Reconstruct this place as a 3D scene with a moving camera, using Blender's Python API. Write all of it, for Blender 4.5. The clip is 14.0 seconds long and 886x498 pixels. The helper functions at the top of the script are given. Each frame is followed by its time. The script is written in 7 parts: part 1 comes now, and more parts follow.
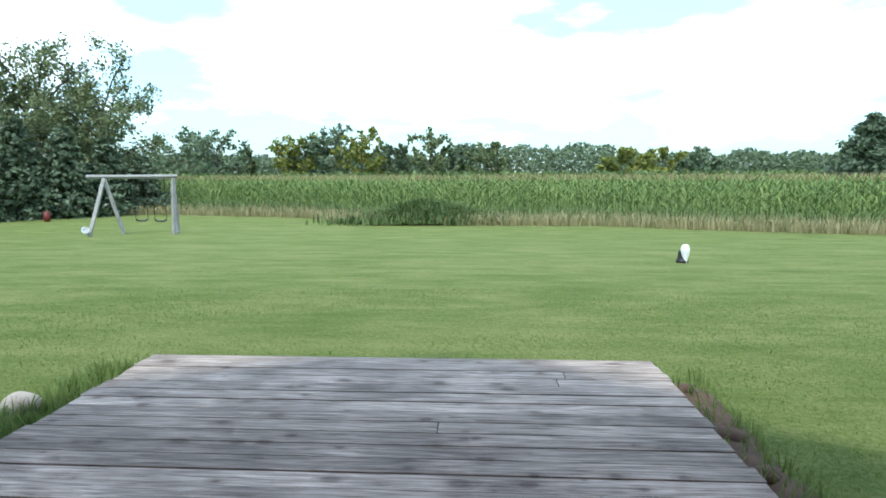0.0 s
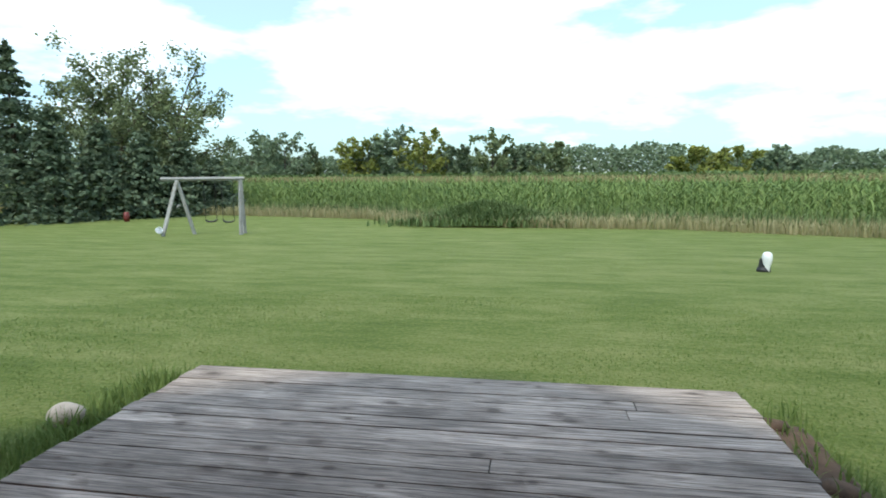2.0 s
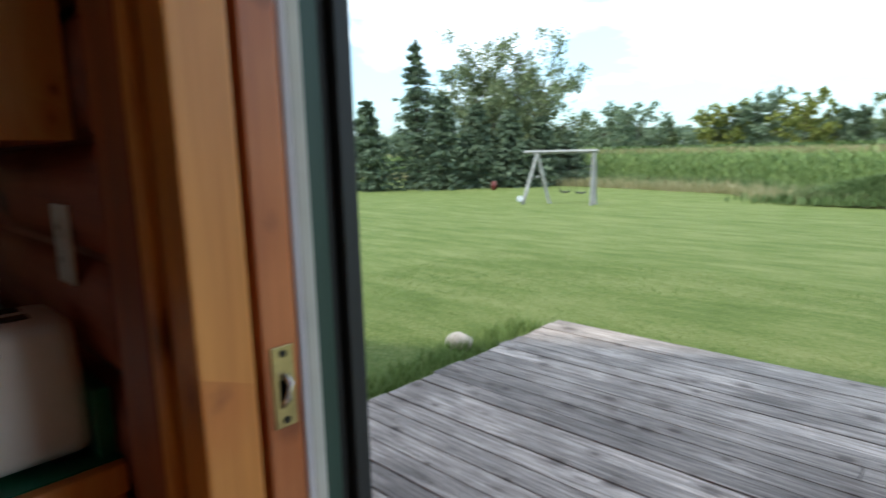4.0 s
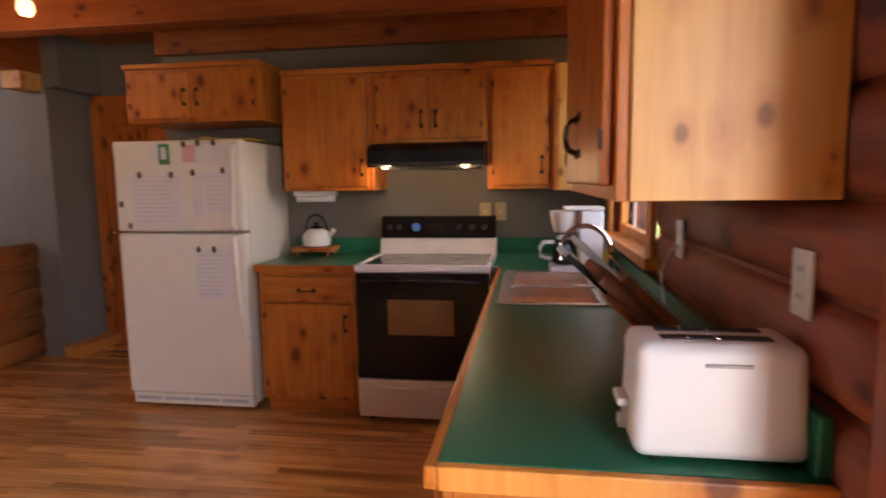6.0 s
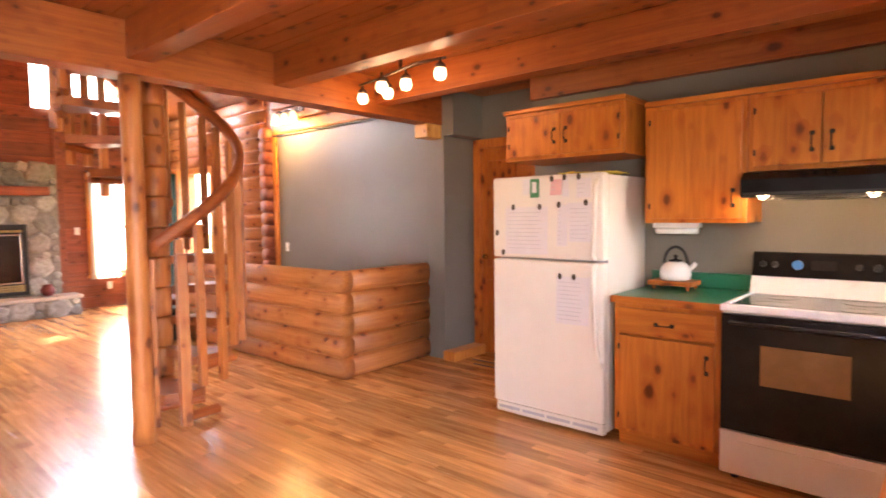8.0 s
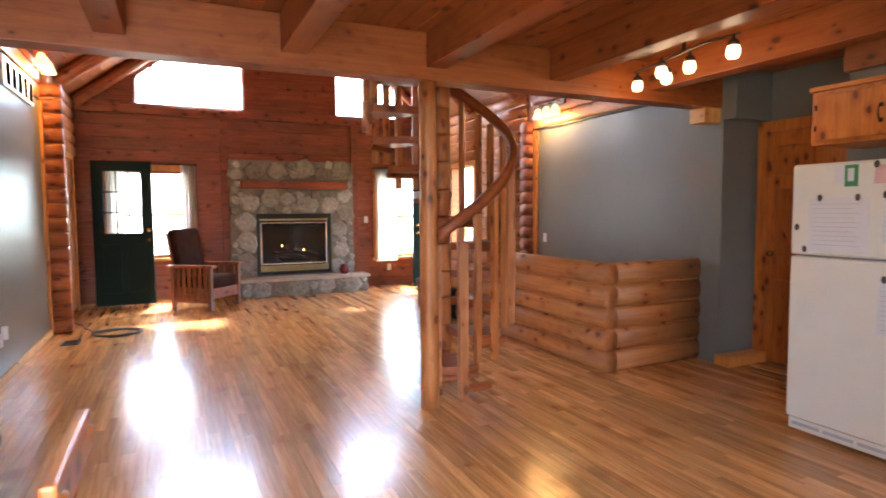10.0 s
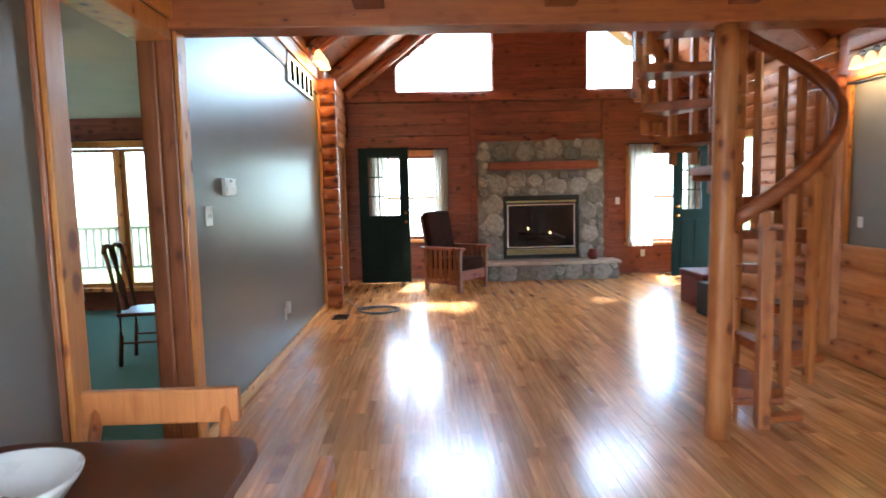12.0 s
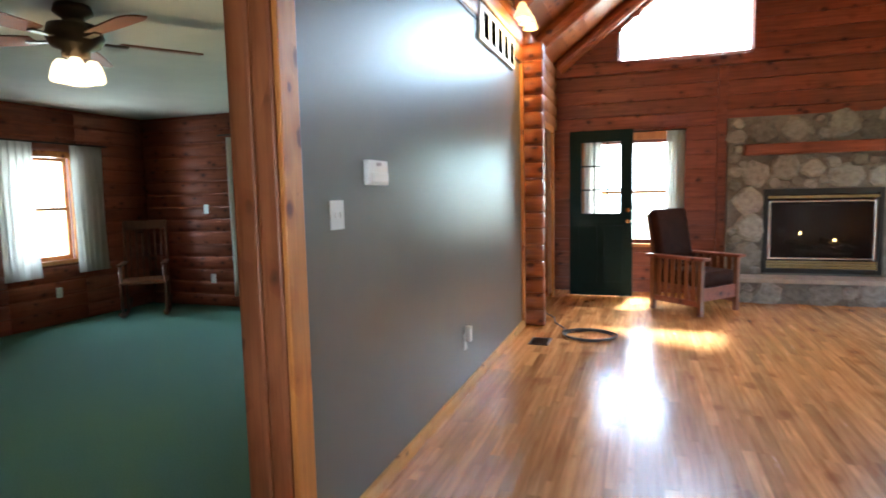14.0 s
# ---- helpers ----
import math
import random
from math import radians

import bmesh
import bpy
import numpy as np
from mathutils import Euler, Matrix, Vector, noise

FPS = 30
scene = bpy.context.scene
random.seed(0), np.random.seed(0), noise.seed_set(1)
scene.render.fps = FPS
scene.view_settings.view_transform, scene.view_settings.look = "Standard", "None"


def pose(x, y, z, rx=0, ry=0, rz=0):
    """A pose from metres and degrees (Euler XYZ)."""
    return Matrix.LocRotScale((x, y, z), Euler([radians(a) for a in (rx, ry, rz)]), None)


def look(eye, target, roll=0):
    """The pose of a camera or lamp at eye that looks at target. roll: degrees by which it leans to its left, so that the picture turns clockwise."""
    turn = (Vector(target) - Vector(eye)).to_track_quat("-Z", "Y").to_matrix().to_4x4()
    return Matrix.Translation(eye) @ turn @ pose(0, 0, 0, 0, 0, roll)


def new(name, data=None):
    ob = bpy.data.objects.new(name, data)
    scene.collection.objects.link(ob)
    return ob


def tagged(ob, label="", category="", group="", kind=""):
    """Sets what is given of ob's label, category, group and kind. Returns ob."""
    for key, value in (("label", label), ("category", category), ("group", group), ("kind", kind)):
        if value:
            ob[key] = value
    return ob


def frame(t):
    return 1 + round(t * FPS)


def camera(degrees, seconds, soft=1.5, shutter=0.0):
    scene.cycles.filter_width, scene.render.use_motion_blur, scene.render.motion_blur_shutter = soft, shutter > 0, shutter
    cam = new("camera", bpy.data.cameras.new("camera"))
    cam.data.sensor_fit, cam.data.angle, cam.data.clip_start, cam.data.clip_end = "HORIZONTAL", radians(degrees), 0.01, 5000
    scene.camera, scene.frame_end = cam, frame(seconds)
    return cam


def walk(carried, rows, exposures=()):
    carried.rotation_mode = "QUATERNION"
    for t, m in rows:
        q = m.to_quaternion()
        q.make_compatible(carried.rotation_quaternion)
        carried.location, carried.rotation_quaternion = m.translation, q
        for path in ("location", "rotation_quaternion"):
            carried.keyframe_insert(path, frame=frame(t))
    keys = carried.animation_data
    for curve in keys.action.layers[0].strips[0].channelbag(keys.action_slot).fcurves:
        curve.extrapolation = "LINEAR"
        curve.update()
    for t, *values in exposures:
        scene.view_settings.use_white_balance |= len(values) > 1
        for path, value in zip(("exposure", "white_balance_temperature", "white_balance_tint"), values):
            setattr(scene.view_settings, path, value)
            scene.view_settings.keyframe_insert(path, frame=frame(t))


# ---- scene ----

# ---- camera and walk ----
cam = camera(75.0, 14.0, soft=1.7, shutter=0.4)
PATH = [
    (0.0, pose(0.760, -0.280, 1.250, 82.50, 0.30, 3.40)),
    (0.5, pose(0.750, -0.140, 1.280, 82.40, 0.30, 3.20)),
    (1.0, pose(0.750, -0.050, 1.290, 82.70, 0.50, 4.50)),
    (1.5, pose(0.760, 0.030, 1.280, 82.80, 0.60, 6.60)),
    (2.0, pose(0.770, 0.060, 1.280, 82.60, 0.50, 9.50)),
    (2.2, pose(0.770, 0.060, 1.280, 82.50, 0.50, 10.90)),
    (4.3, look((0.842, -0.305, 1.333), (-0.717, 0.9, 0.989), -1.1)),
    (4.5, look((0.879, -0.341, 1.345), (-0.812, 0.673, 1.007), -0.7)),
    (5.0, look((0.91, -0.366, 1.353), (-1.001, 0.141, 1.054), -0.7)),
    (5.5, look((0.899, -0.402, 1.364), (-1.081, -0.343, 1.093), -0.5)),
    (6.0, look((0.891, -0.468, 1.375), (-1.073, -0.767, 1.145), -0.8)),
    (6.5, look((0.889, -0.503, 1.378), (-1.006, -1.115, 1.191), -0.8)),
    (7.0, look((0.933, -0.537, 1.394), (-0.86, -1.408, 1.234), -0.8)),
    (7.5, look((0.966, -0.576, 1.39), (-0.702, -1.67, 1.257), -0.7)),
    (8.0, look((0.959, -0.564, 1.39), (-0.54, -1.883, 1.275), -0.7)),
    (8.5, look((0.989, -0.58, 1.395), (-0.338, -2.073, 1.284), -0.7)),
    (9.0, look((1.029, -0.59, 1.391), (-0.117, -2.225, 1.277), -0.4)),
    (9.2, look((1.056, -0.601, 1.386), (-0.021, -2.282, 1.271), -0.3)),
    (10.25, look((1.17, -0.65, 1.39), (0.42, -2.5, 1.243), -0.6)),
    (11.3, look((1.22, -0.763, 1.394), (0.941, -2.735, 1.211), -1.0)),
    (11.5, look((1.197, -0.844, 1.401), (0.987, -2.824, 1.215), -0.9)),
    (12.0, look((1.163, -1.197, 1.399), (1.108, -3.187, 1.209), -1.3)),
    (12.5, look((1.192, -1.6, 1.384), (1.265, -3.59, 1.198), -1.9)),
    (13.0, look((1.198, -1.981, 1.378), (1.431, -3.959, 1.196), -1.8)),
    (13.5, look((1.187, -2.273, 1.375), (1.626, -4.216, 1.192), -1.7)),
    (14.0, look((1.299, -2.619, 1.374), (1.952, -4.5, 1.184), -1.3)),
]
EXPOSURES = [
    (0.0, 1.75, 6200, 6), (0.5, 1.6, 6250, 6), (2.2, 1.42, 6600, 6), (4.3, 1.95, 6500, 9), (4.8, 2.3, 6600, 12), (5.2, 2.85, 6600, 14),
    (5.6, 3.6, 6700, 17), (6.1, 4.45, 7600, 30), (7.0, 5.5, 7900, 33), (8.0, 5.78, 7600, 29), (9.2, 5.32, 6800, 20), (11.3, 4.62, 5700, 4),
    (14.0, 4.72, 5700, 2),
]
walk(cam, PATH, EXPOSURES)

# ---- world, sun and lamps ----
world = bpy.data.worlds.new("world")
scene.world = world
world.use_nodes = True
wn, wl = world.node_tree.nodes, world.node_tree.links
sky = wn.new("ShaderNodeTexSky")
sky.sky_type, sky.sun_disc = "NISHITA", False
SUN_DIR = Vector((-0.35, -1.5, 2.1)).normalized()
sky.sun_elevation = math.asin(SUN_DIR.z)
sky.sun_rotation = math.atan2(SUN_DIR.x, SUN_DIR.y)
sky.dust_density, sky.air_density = 1.5, 1.3
wcoord, wmap, cloud, cramp, cmix = (wn.new("ShaderNodeTexCoord"), wn.new("ShaderNodeMapping"), wn.new("ShaderNodeTexNoise"),
                                    wn.new("ShaderNodeValToRGB"), wn.new("ShaderNodeMixRGB"))
wmap.inputs["Scale"].default_value = (1.0, 1.0, 3.2)
cloud.inputs["Scale"].default_value, cloud.inputs["Detail"].default_value, cloud.inputs["Roughness"].default_value = 1.7, 7, 0.55
cramp.color_ramp.elements[0].position, cramp.color_ramp.elements[1].position = 0.52, 0.68
cramp.color_ramp.elements[0].color = (0.22, 0.22, 0.22, 1)
cmix.inputs[2].default_value = (6.2, 6.5, 6.7, 1)
wl.new(wcoord.outputs["Generated"], wmap.inputs["Vector"])
wl.new(wmap.outputs["Vector"], cloud.inputs["Vector"])
wl.new(cloud.outputs["Fac"], cramp.inputs["Fac"])
wl.new(cramp.outputs["Color"], cmix.inputs[0])
tint = wn.new("ShaderNodeMixRGB")
tint.blend_type = "MULTIPLY"
tint.inputs[0].default_value = 1.0
tint.inputs[2].default_value = (0.20, 0.42, 0.58, 1)
wl.new(sky.outputs["Color"], tint.inputs[1])
wl.new(tint.outputs["Color"], cmix.inputs[1])
bg = wn["Background"]
wl.new(cmix.outputs["Color"], bg.inputs["Color"])
bg.inputs["Strength"].default_value = 0.135

sun = new("sun", bpy.data.lights.new("sun", "SUN"))
sun.data.energy, sun.data.angle, sun.data.color = 1.0, radians(3.5), (1.0, 0.95, 0.87)
sun.matrix_world = look(SUN_DIR * 30, (0, 0, 0))


def window_light(name, centre, toward, width, height, watts):
    """Sky light that falls in through an opening."""
    lamp = new(name, bpy.data.lights.new(name, "AREA"))
    lamp.data.shape, lamp.data.size, lamp.data.size_y, lamp.data.energy = "RECTANGLE", width, height, watts
    lamp.data.color = (0.93, 0.97, 1.0)
    lamp.matrix_world = look(centre, toward)
    return lamp


def bulb(name, place, watts, size=0.03, color=(1.0, 0.72, 0.42)):
    lamp = new(name, bpy.data.lights.new(name, "POINT"))
    lamp.data.energy, lamp.data.shadow_soft_size, lamp.data.color = watts * 0.56, size, color
    lamp.location = place
    return lamp


SKY_W = 1.27
window_light("sky_gable_a", (0.85, -10.90, 3.42), (0.85, -5, 2.2), 1.6, 0.95, SKY_W * 1.7)
window_light("sky_gable_b", (-2.05, -10.90, 3.42), (-2.05, -5, 2.2), 1.3, 0.95, SKY_W * 1.5)
window_light("sky_window_a", (1.45, -10.90, 1.33), (1.45, -5, 0.8), 1.0, 1.3, SKY_W * 0.8)
window_light("sky_window_b", (-2.75, -10.90, 1.33), (-2.75, -5, 0.8), 0.95, 1.3, SKY_W * 0.8)
window_light("sky_window_d", (7.72, -7.2, 1.3), (3.0, -7.2, 0.8), 0.8, 1.2, SKY_W * 1.0)
window_light("sky_patio_door", (1.68, 0.26, 1.1), (0.5, -3, 0.6), 0.7, 1.7, 2.5)


# ---- materials ----
def nodes_of(name):
    m = bpy.data.materials.new(name)
    m.use_nodes = True
    return m, m.node_tree.nodes, m.node_tree.links, m.node_tree.nodes["Principled BSDF"]


def ramp(nd, stops):
    r = nd.new("ShaderNodeValToRGB")
    while len(r.color_ramp.elements) < len(stops):
        r.color_ramp.elements.new(0.5)
    for e, (p, c) in zip(r.color_ramp.elements, stops):
        e.position, e.color = p, (*c, 1)
    return r


def noise_at(nd, lk, scale, detail=4, rough=0.55, distort=0.0, per_object=False):
    """Noise over world position; per_object shifts it for each object and island."""
    geo, mp, nz = nd.new("ShaderNodeNewGeometry"), nd.new("ShaderNodeMapping"), nd.new("ShaderNodeTexNoise")
    mp.inputs["Scale"].default_value = scale if isinstance(scale, tuple) else (scale,) * 3
    nz.inputs["Scale"].default_value, nz.inputs["Detail"].default_value = 1.0, detail
    nz.inputs["Roughness"].default_value, nz.inputs["Distortion"].default_value = rough, distort
    lk.new(geo.outputs["Position"], mp.inputs["Vector"])
    if per_object:
        info, add, mul = nd.new("ShaderNodeObjectInfo"), nd.new("ShaderNodeMath"), nd.new("ShaderNodeVectorMath")
        lk.new(info.outputs["Random"], add.inputs[0])
        lk.new(geo.outputs["Random Per Island"], add.inputs[1])
        mul.operation = "SCALE"
        mul.inputs[0].default_value = (37.0, 23.0, 51.0)
        lk.new(add.outputs[0], mul.inputs["Scale"])
        lk.new(mul.outputs[0], mp.inputs["Location"])
    lk.new(mp.outputs["Vector"], nz.inputs["Vector"])
    return nz, mp


def bump_from(nd, lk, out, b, strength, dist=0.01):
    bp = nd.new("ShaderNodeBump")
    bp.inputs["Strength"].default_value, bp.inputs["Distance"].default_value = strength, dist
    lk.new(out, bp.inputs["Height"])
    lk.new(bp.outputs["Normal"], b.inputs["Normal"])


def plain(name, color, rough=0.5, metal=0.0, vary=0.12, scale=9.0, bump=0.05, coat=0.0, spread=0.08):
    m, nd, lk, b = nodes_of(name)
    nz, _ = noise_at(nd, lk, scale, 5, 0.6)
    lo, hi = tuple(c * (1 - vary) for c in color), tuple(min(1, c * (1 + vary)) for c in color)
    r = ramp(nd, [(0.3, lo), (0.7, hi)])
    lk.new(nz.outputs["Fac"], r.inputs["Fac"])
    lk.new(r.outputs["Color"], b.inputs["Base Color"])
    fine, _ = noise_at(nd, lk, scale * 14, 3)
    rr = nd.new("ShaderNodeMapRange")
    rr.inputs["To Min"].default_value, rr.inputs["To Max"].default_value = max(0.02, rough - spread), min(1, rough + spread)
    lk.new(nz.outputs["Fac"], rr.inputs["Value"])
    lk.new(rr.outputs["Result"], b.inputs["Roughness"])
    b.inputs["Metallic"].default_value, b.inputs["Coat Weight"].default_value = metal, coat
    if bump:
        bump_from(nd, lk, fine.outputs["Fac"], b, bump, 0.004)
    return m


def wood(name, light, dark, axis, rough=0.42, knots=1.0, vary=0.35, bump=0.12, grain=34.0, coat=0.0, knot_scale=12.0, blotch=(0.86, 1.12)):
    """Board or log with grain along an axis, random tone for each piece, and dark knots."""
    m, nd, lk, b = nodes_of(name)
    sc = [grain, grain, grain]
    sc["xyz".index(axis)] = grain / 18
    nz, mp = noise_at(nd, lk, tuple(sc), 6, 0.62, 0.6, True)
    big, _ = noise_at(nd, lk, 1.9, 3, 0.5, 0.0, True)
    r = ramp(nd, [(0.28, dark), (0.66, light)])
    lk.new(nz.outputs["Fac"], r.inputs["Fac"])
    info, geo, add, fr, hsv = (nd.new("ShaderNodeObjectInfo"), nd.new("ShaderNodeNewGeometry"), nd.new("ShaderNodeMath"),
                               nd.new("ShaderNodeMath"), nd.new("ShaderNodeHueSaturation"))
    lk.new(info.outputs["Random"], add.inputs[0])
    lk.new(geo.outputs["Random Per Island"], add.inputs[1])
    fr.operation = "FRACT"
    lk.new(add.outputs[0], fr.inputs[0])
    val = nd.new("ShaderNodeMapRange")
    val.inputs["To Min"].default_value, val.inputs["To Max"].default_value = 1 - vary, 1 + vary * 0.6
    lk.new(fr.outputs[0], val.inputs["Value"])
    tone = nd.new("ShaderNodeMath")
    tone.operation = "MULTIPLY"
    bigv = nd.new("ShaderNodeMapRange")
    bigv.inputs["From Min"].default_value, bigv.inputs["From Max"].default_value = 0.3, 0.7
    bigv.inputs["To Min"].default_value, bigv.inputs["To Max"].default_value = blotch
    lk.new(big.outputs["Fac"], bigv.inputs["Value"])
    lk.new(val.outputs["Result"], tone.inputs[0])
    lk.new(bigv.outputs["Result"], tone.inputs[1])
    lk.new(tone.outputs[0], hsv.inputs["Value"])
    lk.new(r.outputs["Color"], hsv.inputs["Color"])
    col = hsv.outputs["Color"]
    if knots:
        vor, km = nd.new("ShaderNodeTexVoronoi"), nd.new("ShaderNodeMapping")
        ks = [knot_scale] * 3
        ks["xyz".index(axis)] = knot_scale * 0.62
        km.inputs["Scale"].default_value = ks
        lk.new(geo.outputs["Position"], km.inputs["Vector"])
        lk.new(km.outputs["Vector"], vor.inputs["Vector"])
        vor.inputs["Scale"].default_value = 1.0
        size, rel = nd.new("ShaderNodeMath"), nd.new("ShaderNodeMath")
        size.operation, rel.operation = "MULTIPLY_ADD", "DIVIDE"
        size.inputs[1].default_value, size.inputs[2].default_value = 2.3, -0.62
        lk.new(vor.outputs["Color"], size.inputs[0])
        wob, _ = noise_at(nd, lk, 45.0, 2)
        wadd = nd.new("ShaderNodeMath")
        wadd.operation, wadd.inputs[1].default_value = "MULTIPLY_ADD", 0.10
        lk.new(wob.outputs["Fac"], wadd.inputs[0])
        lk.new(vor.outputs["Distance"], wadd.inputs[2])
        lk.new(wadd.outputs[0], rel.inputs[0])
        least = nd.new("ShaderNodeMath")
        least.operation, least.inputs[1].default_value = "MAXIMUM", 0.02
        lk.new(size.outputs[0], least.inputs[0])
        lk.new(least.outputs[0], rel.inputs[1])
        kr = nd.new("ShaderNodeMapRange")
        kr.inputs["From Min"].default_value, kr.inputs["From Max"].default_value = 0.19, 0.30
        kr.inputs["To Min"].default_value, kr.inputs["To Max"].default_value = 0.92 * knots, 0.0
        lk.new(rel.outputs[0], kr.inputs["Value"])
        mix = nd.new("ShaderNodeMixRGB")
        mix.inputs[2].default_value = (dark[0] * 0.30, dark[1] * 0.22, dark[2] * 0.2, 1)
        halo, hmix = nd.new("ShaderNodeMapRange"), nd.new("ShaderNodeMixRGB")
        halo.inputs["From Min"].default_value, halo.inputs["From Max"].default_value = 0.24, 0.62
        halo.inputs["To Min"].default_value, halo.inputs["To Max"].default_value = 0.62 * knots, 0.0
        lk.new(rel.outputs[0], halo.inputs["Value"])
        hmix.inputs[2].default_value = (dark[0] * 0.85, dark[1] * 0.62, dark[2] * 0.5, 1)
        lk.new(halo.outputs["Result"], hmix.inputs[0])
        lk.new(col, hmix.inputs[1])
        lk.new(kr.outputs["Result"], mix.inputs[0])
        lk.new(hmix.outputs["Color"], mix.inputs[1])
        col = mix.outputs["Color"]
    lk.new(col, b.inputs["Base Color"])
    rr = nd.new("ShaderNodeMapRange")
    rr.inputs["To Min"].default_value, rr.inputs["To Max"].default_value = rough - 0.1, rough + 0.12
    lk.new(nz.outputs["Fac"], rr.inputs["Value"])
    lk.new(rr.outputs["Result"], b.inputs["Roughness"])
    b.inputs["Coat Weight"].default_value = coat
    b.inputs["Coat Roughness"].default_value = 0.12
    bump_from(nd, lk, nz.outputs["Fac"], b, bump, 0.006)
    return m


def glow(name, color, strength):
    m, nd, lk, b = nodes_of(name)
    b.inputs["Emission Color"].default_value, b.inputs["Emission Strength"].default_value = (*color, 1), strength
    b.inputs["Base Color"].default_value = (*color, 1)
    return m


def glassy(name, color=(1, 1, 1), rough=0.0):
    m, nd, lk, b = nodes_of(name)
    b.inputs["Base Color"].default_value, b.inputs["Roughness"].default_value = (*color, 1), rough
    b.inputs["Transmission Weight"].default_value, b.inputs["IOR"].default_value = 1.0, 1.3
    return m


def foliage(name, light, dark, rough=0.6, trans=0.25):
    m, nd, lk, b = nodes_of(name)
    geo = nd.new("ShaderNodeNewGeometry")
    nz, _ = noise_at(nd, lk, 0.8, 3)
    mixv = nd.new("ShaderNodeMath")
    mixv.inputs[1].default_value = 0.5
    mixv.operation = "MULTIPLY_ADD"
    lk.new(geo.outputs["Random Per Island"], mixv.inputs[0])
    half = nd.new("ShaderNodeMath")
    half.operation = "MULTIPLY"
    half.inputs[1].default_value = 0.5
    lk.new(nz.outputs["Fac"], half.inputs[0])
    lk.new(half.outputs[0], mixv.inputs[2])
    r = ramp(nd, [(0.15, dark), (0.85, light)])
    lk.new(mixv.outputs[0], r.inputs["Fac"])
    lk.new(r.outputs["Color"], b.inputs["Base Color"])
    b.inputs["Roughness"].default_value = rough
    b.inputs["Specular IOR Level"].default_value = 0.15
    if trans:
        tr, mx = nd.new("ShaderNodeBsdfTranslucent"), nd.new("ShaderNodeMixShader")
        mx.inputs[0].default_value = trans
        lk.new(r.outputs["Color"], tr.inputs["Color"])
        lk.new(b.outputs[0], mx.inputs[1])
        lk.new(tr.outputs[0], mx.inputs[2])
        lk.new(mx.outputs[0], nd["Material Output"].inputs["Surface"])
    return m


PINE, PINE_D = (0.59, 0.192, 0.030), (0.38, 0.094, 0.012)
M_CAB = wood("knotty_pine_upright", PINE, PINE_D, "z", 0.38, 1.0, 0.14)
M_CAB_X = wood("knotty_pine_lying_x", PINE, PINE_D, "x", 0.38, 1.0, 0.14)
M_CAB_Y = wood("knotty_pine_lying_y", PINE, PINE_D, "y", 0.38, 1.0, 0.14)
LOG, LOG_D = (0.52, 0.195, 0.056), (0.37, 0.115, 0.03)
M_LOG_X = wood("log_along_x", LOG, LOG_D, "x", 0.45, 1.0, 0.16)
M_LOG_Y = wood("log_along_y", LOG, LOG_D, "y", 0.45, 1.0, 0.16)
M_LOG_Z = wood("log_upright", LOG, LOG_D, "z", 0.42, 1.0, 0.16)
RED, RED_D = (0.31, 0.082, 0.036), (0.17, 0.038, 0.016)
M_RED_X = wood("reddish_board_x", RED, RED_D, "x", 0.5, 0.9, 0.22)
M_RED_Y = wood("reddish_log_y", RED, RED_D, "y", 0.5, 0.9, 0.22)
M_BEAM_Y = wood("beam_along_y", (0.37, 0.10, 0.021), (0.24, 0.053, 0.011), "y", 0.45, 1.0, 0.1)
M_BEAM_X = wood("beam_along_x", (0.37, 0.10, 0.021), (0.24, 0.053, 0.011), "x", 0.45, 1.0, 0.1)
M_CEIL = wood("ceiling_board", (0.38, 0.115, 0.024), (0.26, 0.064, 0.013), "y", 0.45, 0.9, 0.2)
M_FLOOR = wood("oiled_floor_strip", (0.80, 0.41, 0.150), (0.43, 0.167, 0.048), "y", 0.22, 0.35, 0.30, 0.012, 30.0, 0.2, 6.0, (0.88, 1.1))
M_RED_Z = wood("reddish_board_upright", RED, RED_D, "z", 0.5, 0.9, 0.15)
M_PLATE = plain("worn_brass", (0.42, 0.33, 0.16), 0.35, 0.9, 0.2, 40)
M_JAMB = wood("reddish_pine_jamb", (0.52, 0.17, 0.052), (0.36, 0.10, 0.028), "z", 0.42, 0.6, 0.1)
# pine of the wide opening's jambs, darkened in colour for their unlit side
M_JAMB_SHADED = wood("shaded_opening_jamb", (0.33, 0.105, 0.035), (0.20, 0.052, 0.016), "z", 0.42, 0.8, 0.1)
M_TRIM = wood("pale_pine_trim", (0.72, 0.29, 0.062), (0.54, 0.185, 0.033), "z", 0.42, 1.0, 0.1)
# pale pine; on the cabinet end panels its paleness stands for light
M_PALE = wood("pale_and_lit_pine", (0.80, 0.45, 0.15), (0.66, 0.31, 0.08), "z", 0.4, 0.85, 0.05, 0.05, 22.0, 0.0, 17.0)
M_PALE_Y = wood("pale_pine_lying", (0.80, 0.45, 0.15), (0.66, 0.31, 0.08), "y", 0.4, 0.85, 0.05, 0.05, 22.0, 0.0, 17.0)
M_OAK = wood("dark_oak", (0.15, 0.05, 0.018), (0.06, 0.018, 0.007), "z", 0.4, 0, 0.2)
M_TABLE = wood("reddish_table_top", (0.15, 0.042, 0.016), (0.10, 0.026, 0.010), "y", 0.42, 0, 0.1, 0.03, 20, 0.0)
M_DECK = wood("weathered_deck", (0.52, 0.435, 0.37), (0.080, 0.059, 0.046), "x", 0.9, 0.5, 0.30, 1.0, 62.0, 0.0, 9.0, (0.62, 1.30))
